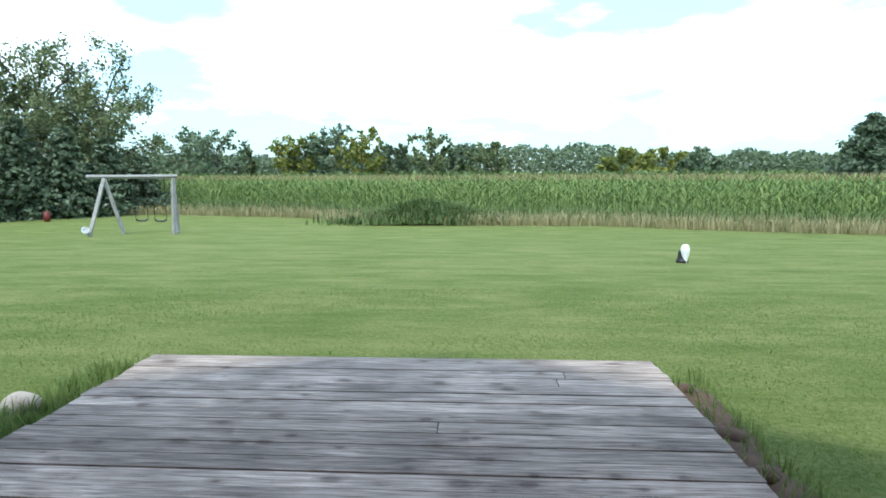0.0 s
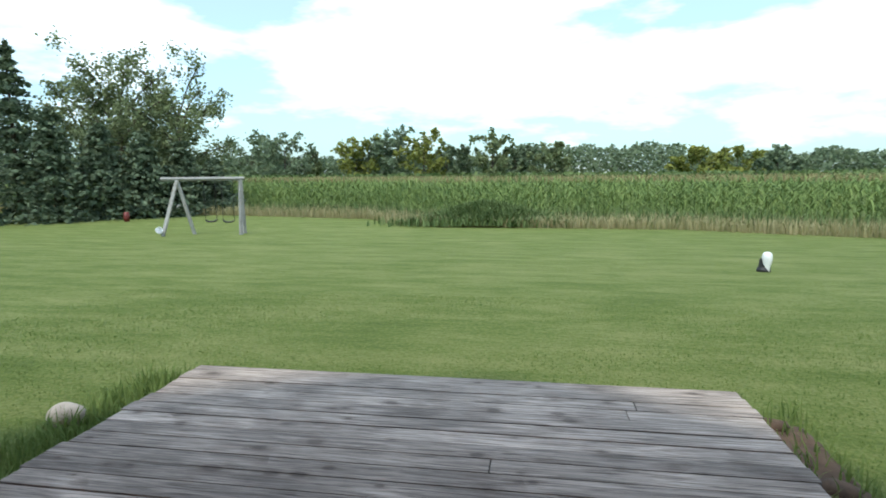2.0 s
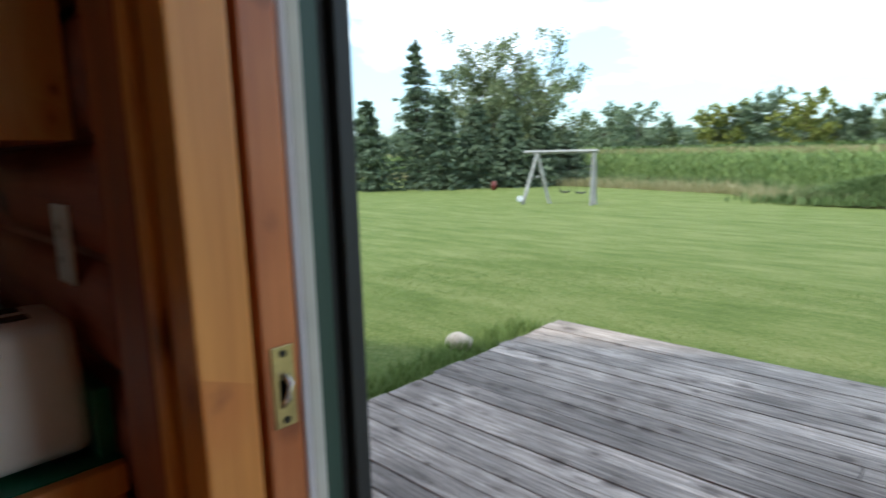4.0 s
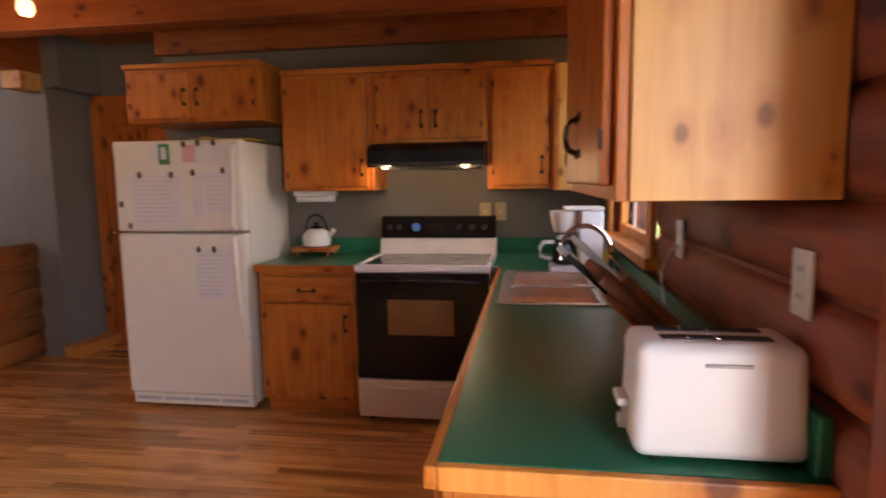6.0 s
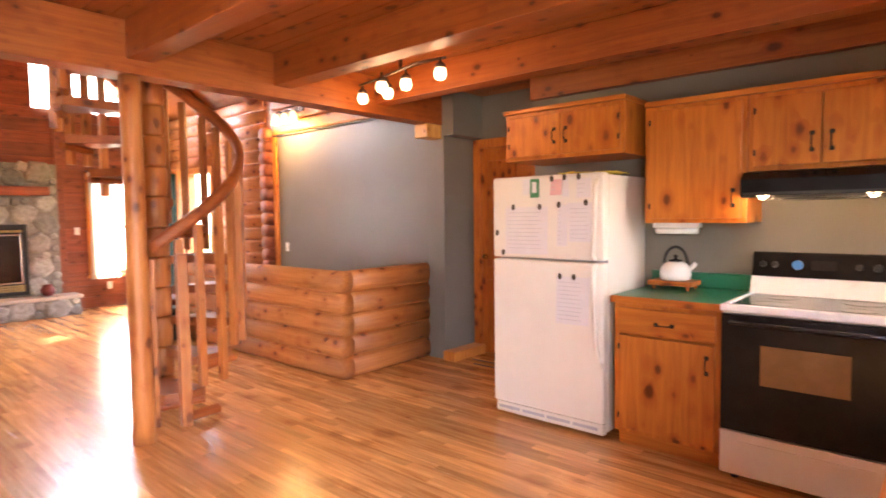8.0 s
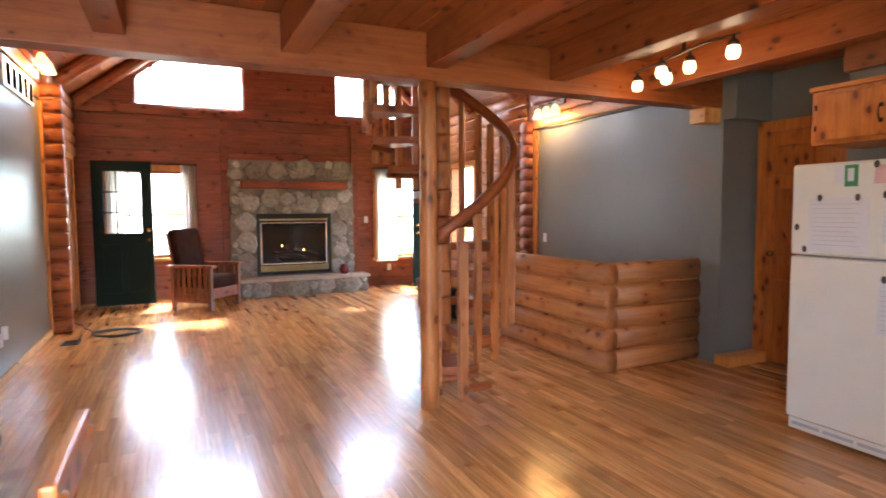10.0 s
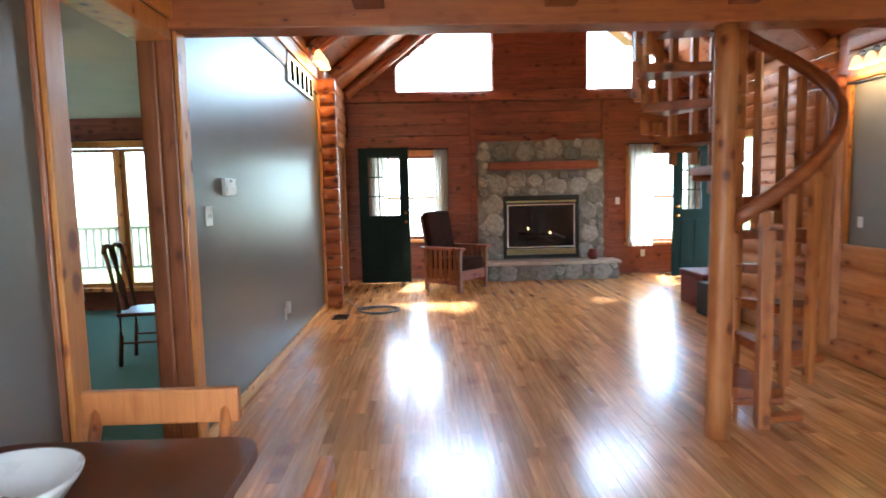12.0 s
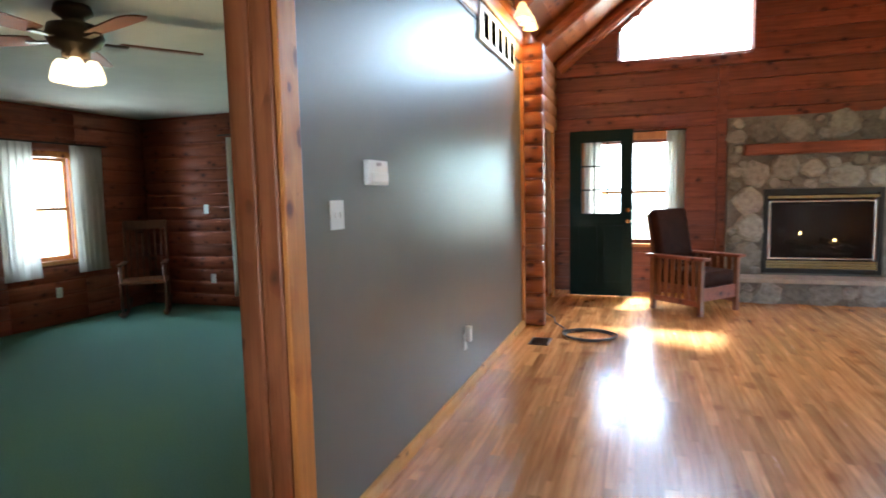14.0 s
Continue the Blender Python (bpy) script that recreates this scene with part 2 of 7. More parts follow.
M_GREY_WOOD = wood("grey_weathered_wood", (0.42, 0.40, 0.37), (0.2, 0.19, 0.17), "z", 0.85, 0, 0.2, 0.3)
M_GREYWALL = plain("grey_wall_paint", (0.182, 0.173, 0.157), 0.33, vary=0.04, scale=2.0, bump=0.05, spread=0.015)
M_GREYWALL.node_tree.nodes["Principled BSDF"].inputs["Specular IOR Level"].default_value = 0.28
M_KITWALL = plain("taupe_kitchen_wall", (0.165, 0.148, 0.118), 0.5, vary=0.06, scale=2.5, bump=0.08)
M_CREAM = plain("cream_ceiling_paint", (0.66, 0.64, 0.56), 0.8, vary=0.05, scale=3.0)
M_GREEN = plain("green_laminate", (0.007, 0.140, 0.074), 0.29, vary=0.05, scale=6.0, bump=0.0, spread=0.02)
M_CARPET = plain("green_carpet", (0.062, 0.150, 0.112), 0.95, vary=0.3, scale=120.0, bump=0.6)
M_WHITE = plain("white_enamel", (0.78, 0.77, 0.74), 0.28, vary=0.03, scale=5.0, bump=0.02)
M_FRIDGE = plain("cream_fridge_paint", (0.77, 0.70, 0.61), 0.36, vary=0.03, scale=4.0, bump=0.12)
M_PLASTIC = plain("white_plastic", (0.8, 0.8, 0.79), 0.35, vary=0.03, bump=0.02)
M_BLACK = plain("black_enamel", (0.012, 0.011, 0.011), 0.12, vary=0.2, bump=0.0)
M_BLACKMATT = plain("black_matt", (0.016, 0.015, 0.014), 0.55, vary=0.2)
M_IRON = plain("wrought_iron", (0.025, 0.022, 0.02), 0.45, 0.6)
M_STEEL = plain("brushed_steel", (0.74, 0.73, 0.72), 0.24, 0.9, 0.03, 12, 0.0)
M_CHROME = plain("chrome", (0.8, 0.8, 0.8), 0.07, 1.0, 0.03)
M_BRASS = plain("brass", (0.62, 0.42, 0.16), 0.25, 1.0, 0.08)
M_BRONZE = plain("dark_bronze", (0.10, 0.075, 0.055), 0.35, 0.8, 0.15)
M_PAPER = plain("white_paper", (0.72, 0.67, 0.67), 0.8, vary=0.03)
M_INK = plain("grey_print", (0.47, 0.44, 0.46), 0.8)
M_PRINT = plain("faint_print", (0.56, 0.515, 0.52), 0.8)
M_CREAMPLATE = plain("cream_switch_plate", (0.55, 0.42, 0.24), 0.4, vary=0.04)
M_GREYHANDLE = plain("pale_grey_handle", (0.42, 0.40, 0.38), 0.4, vary=0.08)
M_YELLOW = plain("yellow_cloth", (0.66, 0.52, 0.08), 0.85, vary=0.2)
M_BLUE = plain("blue_knob", (0.05, 0.22, 0.55), 0.4)
M_PINK = plain("pink_note", (0.72, 0.40, 0.38), 0.8)
M_LEAFGREEN = plain("green_note", (0.06, 0.24, 0.10), 0.7)
M_CHAR = plain("charred_log", (0.02, 0.014, 0.011), 0.9, vary=0.4, scale=30, bump=0.3)
M_FIREBRICK = plain("sooty_firebrick", (0.017, 0.009, 0.008), 0.9, vary=0.4, scale=14, bump=0.3)
M_LEATHER = plain("dark_leather", (0.036, 0.012, 0.008), 0.6, vary=0.3, bump=0.2)
M_LEATHER.node_tree.nodes["Principled BSDF"].inputs["Specular IOR Level"].default_value = 0.08
M_BLACK.node_tree.nodes["Principled BSDF"].inputs["Specular IOR Level"].default_value = 0.22
M_SLOT = plain("dark_slot", (0.004, 0.004, 0.004), 1.0, vary=0.1, bump=0)
M_SLOT.node_tree.nodes["Principled BSDF"].inputs["Specular IOR Level"].default_value = 0.0
M_STAIR = wood("stair_pine", (0.50, 0.175, 0.046), (0.34, 0.10, 0.025), "z", 0.42, 0.8, 0.12)
M_DOORGREEN = plain("dark_green_paint", (0.005, 0.016, 0.014), 0.5, vary=0.12)
M_DOORGREEN.node_tree.nodes["Principled BSDF"].inputs["Specular IOR Level"].default_value = 0.12
M_GREENCLAD = plain("green_cladding", (0.020, 0.050, 0.036), 0.5)
M_WEATHER = plain("white_weatherstrip", (0.46, 0.44, 0.39), 0.7, vary=0.1)
M_RUBBER = plain("black_rubber", (0.012, 0.012, 0.013), 0.6)
M_MORTAR = plain("mortar", (0.22, 0.205, 0.18), 0.95, vary=0.2, scale=30, bump=0.5)
M_CURTAIN = foliage("sheer_curtain", (0.74, 0.72, 0.66), (0.64, 0.62, 0.57), 0.9, 0.55)
M_CHAIR = wood("reddish_chair_wood", (0.26, 0.09, 0.033), (0.14, 0.04, 0.014), "z", 0.4, 0, 0.2)
M_REDCHEST = plain("red_chest", (0.14, 0.018, 0.014), 0.5, vary=0.2)
M_CABLE = plain("grey_cable", (0.05, 0.05, 0.05), 0.5)
M_GLASS = glassy("window_glass")
M_DARKGLASS = plain("dark_oven_glass", (0.02, 0.016, 0.013), 0.08, vary=0.1, bump=0)
# dark oven glass; the room's brown reflection is painted into its colour
M_OVENWIN = plain("oven_window_reflection", (0.20, 0.095, 0.035), 0.15, vary=0.15)
M_EMBER = glow("pilot_flame", (1.0, 0.55, 0.2), 0.35)
M_BULB = glow("lit_bulb", (1.0, 0.70, 0.36), 0.13)
M_BULBWARM = glow("lit_amber_shade", (1.0, 0.62, 0.22), 0.10)
M_HOODLAMP = glow("hood_lamp", (1.0, 0.86, 0.66), 0.16)


def stone_mat():
    m, nd, lk, b = nodes_of("field_stone")
    nz, _ = noise_at(nd, lk, 16, 6, 0.65, 0.4, True)
    r = ramp(nd, [(0.25, (0.165, 0.152, 0.135)), (0.5, (0.33, 0.315, 0.285)), (0.8, (0.48, 0.465, 0.425))])
    info, hsv, v = nd.new("ShaderNodeObjectInfo"), nd.new("ShaderNodeHueSaturation"), nd.new("ShaderNodeMapRange")
    lk.new(info.outputs["Random"], v.inputs["Value"])
    v.inputs["To Min"].default_value, v.inputs["To Max"].default_value = 0.55, 1.25
    lk.new(nz.outputs["Fac"], r.inputs["Fac"])
    lk.new(r.outputs["Color"], hsv.inputs["Color"])
    lk.new(v.outputs["Result"], hsv.inputs["Value"])
    lk.new(hsv.outputs["Color"], b.inputs["Base Color"])
    b.inputs["Roughness"].default_value = 0.85
    bump_from(nd, lk, nz.outputs["Fac"], b, 0.5, 0.02)
    return m


def lawn_mat():
    m, nd, lk, b = nodes_of("mown_lawn")
    a, _ = noise_at(nd, lk, (0.7, 2.0, 1), 7, 0.72)
    f, _ = noise_at(nd, lk, (26, 26, 26), 5, 0.7)
    st, _ = noise_at(nd, lk, (0.06, 1.5, 1), 2, 0.5, 0.3)
    s1, s2 = nd.new("ShaderNodeMath"), nd.new("ShaderNodeMath")
    s1.operation = s2.operation = "MULTIPLY_ADD"
    s1.inputs[1].default_value, s2.inputs[1].default_value = 0.60, 0.60
    lk.new(f.outputs["Fac"], s1.inputs[0])
    k = nd.new("ShaderNodeMath")
    k.operation = "MULTIPLY"
    k.inputs[1].default_value = 0.14
    lk.new(st.outputs["Fac"], k.inputs[0])
    lk.new(k.outputs[0], s1.inputs[2])
    lk.new(a.outputs["Fac"], s2.inputs[0])
    lk.new(s1.outputs[0], s2.inputs[2])
    r = ramp(nd, [(0.47, (0.074, 0.112, 0.022)), (0.63, (0.142, 0.188, 0.046)), (0.79, (0.245, 0.265, 0.094))])
    lk.new(s2.outputs[0], r.inputs["Fac"])
    lk.new(r.outputs["Color"], b.inputs["Base Color"])
    b.inputs["Roughness"].default_value = 0.9
    b.inputs["Specular IOR Level"].default_value = 0.15
    bump_from(nd, lk, f.outputs["Fac"], b, 0.9, 0.05)
    return m


M_STONE, M_LAWN = stone_mat(), lawn_mat()
M_GRASS = foliage("grass_blades", (0.23, 0.30, 0.09), (0.10, 0.16, 0.04), trans=0.4)
M_TALL = foliage("tall_dry_grass", (0.50, 0.42, 0.24), (0.22, 0.22, 0.09))
M_WEED = foliage("rough_weeds", (0.20, 0.26, 0.10), (0.06, 0.10, 0.03))
M_CORN = foliage("corn_leaves", (0.31, 0.39, 0.13), (0.065, 0.125, 0.035))
M_TASSEL = foliage("corn_tassels", (0.42, 0.34, 0.18), (0.24, 0.20, 0.09))
M_LEAF = foliage("broad_leaves", (0.27, 0.31, 0.15), (0.09, 0.12, 0.055), trans=0.35)
M_LEAFY = foliage("yellowish_leaves", (0.30, 0.30, 0.07), (0.09, 0.12, 0.03))
M_NEEDLE = foliage("spruce_needles", (0.17, 0.215, 0.13), (0.05, 0.075, 0.045), 0.7, 0.15)
M_FARLEAF = foliage("distant_leaves", (0.20, 0.25, 0.14), (0.08, 0.115, 0.07))
M_BARK = wood("bark", (0.12, 0.09, 0.065), (0.05, 0.036, 0.026), "z", 0.9, 0, 0.2, 0.6, 24)
M_SOIL = plain("bare_soil", (0.105, 0.066, 0.042), 0.95, vary=0.35, scale=14, bump=0.6)
M_ROCK = plain("pale_rock", (0.52, 0.44, 0.36), 0.9, vary=0.2, scale=10, bump=0.5)


# ---- building helpers ----
def box(bm, x0, x1, y0, y1, z0, z1, bevel=0.0):
    m = Matrix.LocRotScale(((x0 + x1) / 2, (y0 + y1) / 2, (z0 + z1) / 2), None, (abs(x1 - x0), abs(y1 - y0), abs(z1 - z0)))
    got = bmesh.ops.create_cube(bm, size=1, matrix=m)
    if bevel:
        edges = list({e for v in got["verts"] for e in v.link_edges})
        bmesh.ops.bevel(bm, geom=edges, offset=bevel, segments=2, profile=0.6, affect="EDGES")
    return bm


def rod(bm, a, b, r0, r1=None, seg=12):
    a, b = Vector(a), Vector(b)
    d = b - a
    q = d.to_track_quat("Z", "Y").to_matrix().to_4x4()
    m = Matrix.Translation((a + b) / 2) @ q
    bmesh.ops.create_cone(bm, cap_ends=True, segments=seg, radius1=r0, radius2=r0 if r1 is None else r1, depth=d.length, matrix=m)
    return bm


def tube(bm, points, r, seg=8):
    """A bent round bar through points."""
    pts = [Vector(p) for p in points]
    rings = []
    for i, p in enumerate(pts):
        d = (pts[min(i + 1, len(pts) - 1)] - pts[max(i - 1, 0)]).normalized()
        q = d.to_track_quat("Z", "Y").to_matrix()
        rings.append([bm.verts.new(p + q @ Vector((r * math.cos(2 * math.pi * k / seg), r * math.sin(2 * math.pi * k / seg), 0)))
                      for k in range(seg)])
    for a, b in zip(rings, rings[1:]):
        for k in range(seg):
            bm.faces.new((a[k], a[(k + 1) % seg], b[(k + 1) % seg], b[k]))
    bm.faces.new(rings[0][::-1])
    bm.faces.new(rings[-1])
    return bm


def lathe(bm, x, y, profile, seg=24):
    """A turned shape about the upright through x, y; profile of (radius, z)."""
    rings = [[bm.verts.new((x + max(r, 1e-4) * math.cos(2 * math.pi * k / seg), y + max(r, 1e-4) * math.sin(2 * math.pi * k / seg), z))
              for k in range(seg)] for r, z in profile]
    for a, b in zip(rings, rings[1:]):
        for k in range(seg):
            bm.faces.new((a[k], a[(k + 1) % seg], b[(k + 1) % seg], b[k]))
    bm.faces.new(rings[0][::-1])
    bm.faces.new(rings[-1])
    return bm


def prism(bm, outline, axis, lo, hi):
    """An outline (pairs in the two other axes, in xyz order) drawn out along an axis."""
    n = "xyz".index(axis)

    def at(p, v):
        c = list(p)
        c.insert(n, v)
        return c
    a = [bm.verts.new(at(p, lo)) for p in outline]
    b = [bm.verts.new(at(p, hi)) for p in outline]
    k = len(a)
    for i in range(k):
        bm.faces.new((a[i], a[(i + 1) % k], b[(i + 1) % k], b[i]))
    bm.faces.new(a[::-1])
    bm.faces.new(b)
    bmesh.ops.recalc_face_normals(bm, faces=bm.faces)
    return bm


def mesh_of(name, bm, mat, smooth=False):
    me = bpy.data.meshes.new(name)
    bm.to_mesh(me)
    bm.free()
    me.materials.append(mat)
    if smooth:
        for p in me.polygons:
            p.use_smooth = True
    return me


def thing(name, place, label, category, group="", kind=""):
    ob = new(name)
    ob.location = place
    ob.empty_display_size = 0.1
    return tagged(ob, label, category, group, kind)


def part(name, bm, mat, parent, label="", smooth=False):
    ob = new(name, mesh_of(name, bm, mat, smooth))
    ob.parent = parent
    if parent.parent is None:
        ob.matrix_parent_inverse = Matrix.Translation(-parent.location)
    return tagged(ob, label)


def solid(name, bm, mat, label, category, group="", kind="", smooth=False):
    return tagged(new(name, mesh_of(name, bm, mat, smooth)), label, category, group, kind)


def piece(name, me, parent, place, scale=(1, 1, 1), turn=(0, 0, 0)):
    """One of many alike pieces, which share a mesh; parent stands at the world's origin."""
    ob = new(name, me)
    ob.parent = parent
    ob.location, ob.scale, ob.rotation_euler = place, scale, turn
    return ob


def structure(name, bm, mat, label, category="wall"):
    return solid(name, bm, mat, label, category, kind="structure")


BM = bmesh.new

# ---- plan ----
EAST, WEST, SOUTH = 2.45, -3.45, -10.75
KIT_W = -2.90
CEIL_Z, BEAM_Y = 2.56, -4.30
RIDGE_X, EAVE_Z, SLOPE = -0.55, 3.08, 0.78
SILL_Z, SHOULDER_Z, HEAD_Z = 3.03, 3.48, 4.44
GREY_TOP, GREY_END = 2.62, -8.40


def roof_z(x):
    return EAVE_Z + SLOPE * ((EAST - x) if x > RIDGE_X else (x - WEST))


# ---- shell of the house ----
# the patio door's opening: x 0.25 to 2.05; the kitchen window: x -2.42 to -1.36, z 1.07 to 2.0
bm = BM()
for x0, x1, z0, z1 in ((-3.6, -2.42, -0.3, 2.9), (-2.42, -1.36, -0.3, 1.07), (-2.42, -1.36, 2.0, 2.9), (-1.36, 0.16, -0.3, 2.9),
                       (0.16, 2.14, 2.12, 2.9), (2.14, 2.6, -0.3, 2.9)):
    box(bm, x0, x1, 0.04, 0.20, z0, z1)
wall_north = structure("wall_north", bm, M_RED_X, "exterior wall of horizontal log siding round the patio door")
bm = BM()
box(bm, KIT_W - 0.12, KIT_W, -3.0, 0.04, 0, 2.9)
wall_kitchen = structure("wall_kitchen", bm, M_KITWALL, "taupe painted kitchen wall behind the stove")
bm = BM()
box(bm, EAST, EAST + 0.14, -3.19, 0.04, 0, 2.55)
box(bm, EAST, EAST + 0.14, -4.34, -3.19, 2.30, 2.55)
box(bm, EAST, EAST + 0.14, GREY_END, -4.34, 0, GREY_TOP)
wall_east = structure("wall_east", bm, M_GREYWALL, "satin grey painted wall with a wide cased opening")
bm = BM()
box(bm, EAST + 0.02, EAST + 0.2, SOUTH, -10.15, 0, 3.1)
box(bm, EAST + 0.02, EAST + 0.2, -10.15, -9.2, 2.12, 3.1)
box(bm, EAST + 0.02, EAST + 0.2, -9.2, -8.62, 0, 3.1)
box(bm, EAST + 0.02, EAST + 0.2, -8.62, 0.04, 2.80, 3.1)
wall_east_log = structure("wall_east_log", bm, M_LOG_Y, "log wall with an entry doorway beyond the grey wall")
bm = BM()
box(bm, WEST - 0.14, WEST, -7.45, -4.42, -0.3, 2.47)
box(bm, WEST - 0.14, WEST + 0.25, -4.42, -4.20, 0, 2.6)
box(bm, WEST - 1.0, WEST + 0.25, -4.20, -4.08, 2.15, 2.6)
box(bm, WEST - 0.14, KIT_W - 0.12, -3.0, -2.88, 0, 2.9)
wall_west = structure("wall_west", bm, M_GREYWALL, "grey painted wall above the basement stairwell")
bm = BM()
box(bm, WEST - 0.2, WEST - 0.02, -9.2, -7.45, 0, 3.05)
box(bm, WEST - 0.2, WEST - 0.02, -10.15, -9.2, 2.12, 3.05)
box(bm, WEST - 0.2, WEST - 0.02, SOUTH, -10.15, 0, 3.05)
box(bm, WEST - 0.2, WEST - 0.02, -7.45, 0.04, 2.62, 3.05)
wall_west_log = structure("wall_west_log", bm, M_LOG_Y, "log wall with a second entry doorway")
# hall wall behind the panelled door
bm = BM()
box(bm, WEST - 0.34, WEST - 0.2, -4.2, -3.0, 2.1, 2.9)
box(bm, WEST - 0.34, WEST - 0.2, -3.15, -2.88, 0, 2.1)
box(bm, WEST - 1.0, WEST - 0.13, -4.3, -4.2, 0, 2.9)
box(bm, WEST - 1.2, WEST - 1.0, -4.6, 0.2, 0, 2.9)
wall_hall = structure("wall_hall", bm, M_GREYWALL, "grey painted wall round the panelled door")

bm = BM()
box(bm, EAST + 0.2, 3.9, -10.5, -10.35, 0, 2.9)
box(bm, 3.75, 3.9, -10.35, -8.9, 0, 2.9)
box(bm, EAST + 0.2, 3.9, -10.5, -8.9, 2.4, 2.5)
box(bm, EAST + 0.2, 3.9, -10.5, -8.9, -0.1, -0.02)
structure("wall_vestibule", bm, M_RED_Y, "dark wooden vestibule beyond the open door")
# south gable with windows, built board by board
GABLE_HOLES = [(0.93, 1.98, 0.66, 2.02), (-3.25, -2.25, 0.52, 2.02)]
TRAP_A, TRAP_B = (0.03, 1.62), (-2.75, -1.50)


def gable_spans(z0, z1):
    """Solid stretches in x of the gable wall between two heights."""
    zm = (z0 + z1) / 2
    lo, hi = WEST - 0.2, EAST + 0.2
    if zm > EAVE_Z - 0.1:
        w = (zm - EAVE_Z) / SLOPE
        lo, hi = WEST - 0.2 + w, EAST + 0.2 - w
    cuts = [(a, b) for a, b, c, d in GABLE_HOLES if c < zm < d]
    if SILL_Z < zm < HEAD_Z:
        wa = max(0.0, (zm - SHOULDER_Z) / SLOPE)
        for a, b, s in ((*TRAP_A, 1), (*TRAP_B, -1)):
            a, b = (a, b - wa) if s > 0 else (a + wa, b)
            if b - a > 0.05:
                cuts.append((a, b))
    spans, x = [], lo
    for a, b in sorted(cuts):
        if a > x:
            spans.append((x, a))
        x = max(x, b)
    if hi > x:
        spans.append((x, hi))
    return spans


bm = BM()
z = 0.0
while z < 5.75:
    for a, b in gable_spans(z, z + 0.05):
        box(bm, a, b, SOUTH - 0.16, SOUTH - 0.012, z, z + 0.05)
    z += 0.05
wall_south = structure("wall_south", bm, M_RED_X, "tall gable wall of reddish stained pine round the fireplace")

# floors
bm = BM()
box(bm, WEST - 1.0, EAST + 0.1, SOUTH - 0.16, 0.24, -0.30, -0.012)
floor = structure("floor", bm, M_BLACKMATT, "strip hardwood floor in mixed amber and brown tones", "floor")
bm = BM()
box(bm, EAST + 0.1, 8.0, -9.0, 0.1, -0.30, 0.0)
floor_carpet = structure("floor_carpet", bm, M_CARPET, "dark green wall to wall carpet", "floor")

# ceiling over the kitchen: tongue and groove boards, joists and the main beam
bm = BM()
x = WEST - 0.6
while x < EAST + 0.12:
    box(bm, x, x + 0.134, BEAM_Y - 0.1, 0.04, CEIL_Z, CEIL_Z + 0.03, 0.004)
    x += 0.138
box(bm, WEST - 0.6, EAST + 0.1, BEAM_Y - 0.1, 0.04, CEIL_Z + 0.032, CEIL_Z + 0.16)
ceiling = structure("ceiling", bm, M_CEIL, "tongue and groove pine ceiling boards under the loft", "ceiling")


def joist(x):
    bm = BM()
    box(bm, x - 0.075, x + 0.075, BEAM_Y + 0.09, 0.03, 2.33, CEIL_Z - 0.002, 0.006)
    return structure("ceiling_joist", bm, M_BEAM_Y, "exposed square pine ceiling joist", "beam")


for x in (-2.42, -1.46, -0.48, 0.46, 1.42):
    joist(x)
bm = BM()
box(bm, WEST, EAST, BEAM_Y - 0.09, BEAM_Y + 0.085, 2.25, CEIL_Z - 0.001, 0.008)
structure("main_beam", bm, M_BEAM_X, "heavy pine beam that carries the loft", "beam")
bm = BM()
box(bm, KIT_W + 0.003, KIT_W + 0.07, -3.0, 0.02, 2.26, CEIL_Z - 0.003, 0.004)
structure("wall_plate", bm, M_BEAM_Y, "dark pine ledger along the kitchen wall", "beam")

# roof over the great room
for side, name in ((1, "roof_slope_east"), (-1, "roof_slope_west")):
    bm = BM()
    wallx = EAST + 0.3 if side > 0 else WEST - 0.3
    n, run = 26, abs(wallx - RIDGE_X)
    for i in range(n):
        a, b = wallx - side * run * i / n, wallx - side * run * (i + 0.97) / n
        za, zb = roof_z(a), roof_z(b)
        prism(bm, [(a, za), (b, zb), (b, zb + 0.05), (a, za + 0.05)], "y", SOUTH - 0.76, 0.22)
    a, b = wallx + side * 0.3, RIDGE_X
    prism(bm, [(a, roof_z(a) + 0.06), (b, roof_z(b) + 0.06), (b, roof_z(b) + 0.2), (a, roof_z(a) + 0.2)], "y", SOUTH - 0.78, 0.24)
    structure(name, bm, M_CEIL, "pine boarded underside of the pitched roof", "ceiling")
    y = -5.0
    while y > SOUTH:
        bm = BM()
        xs = [wallx - side * 0.35 - side * k * (run - 0.4) / 10 for k in range(11)]
        tube(bm, [(x, y + 0.012 * math.sin(k * 1.7), roof_z(x) - 0.11) for k, x in enumerate(xs)], 0.095, 12)
        structure("log_rafter", bm, M_BEAM_X, "peeled round log rafter under the roof", "beam")
        y -= 1.42
bm = BM()
tube(bm, [(RIDGE_X, 0.3, 5.18), (RIDGE_X, -5.5, 5.19), (RIDGE_X, SOUTH, 5.18)], 0.13, 14)
structure("ridge_log", bm, M_LOG_Y, "round ridge log along the roof's top", "beam")
# gable above the kitchen, that closes the loft
bm = BM()
prism(bm, [(WEST - 0.3, 2.72), (EAST + 0.3, 2.72), (EAST + 0.3, 2.93), (RIDGE_X, 5.63), (WEST - 0.3, 2.93)], "y", 0.06, 0.18)
structure("wall_loft", bm, M_LOG_X, "loft gable wall of pine boards")

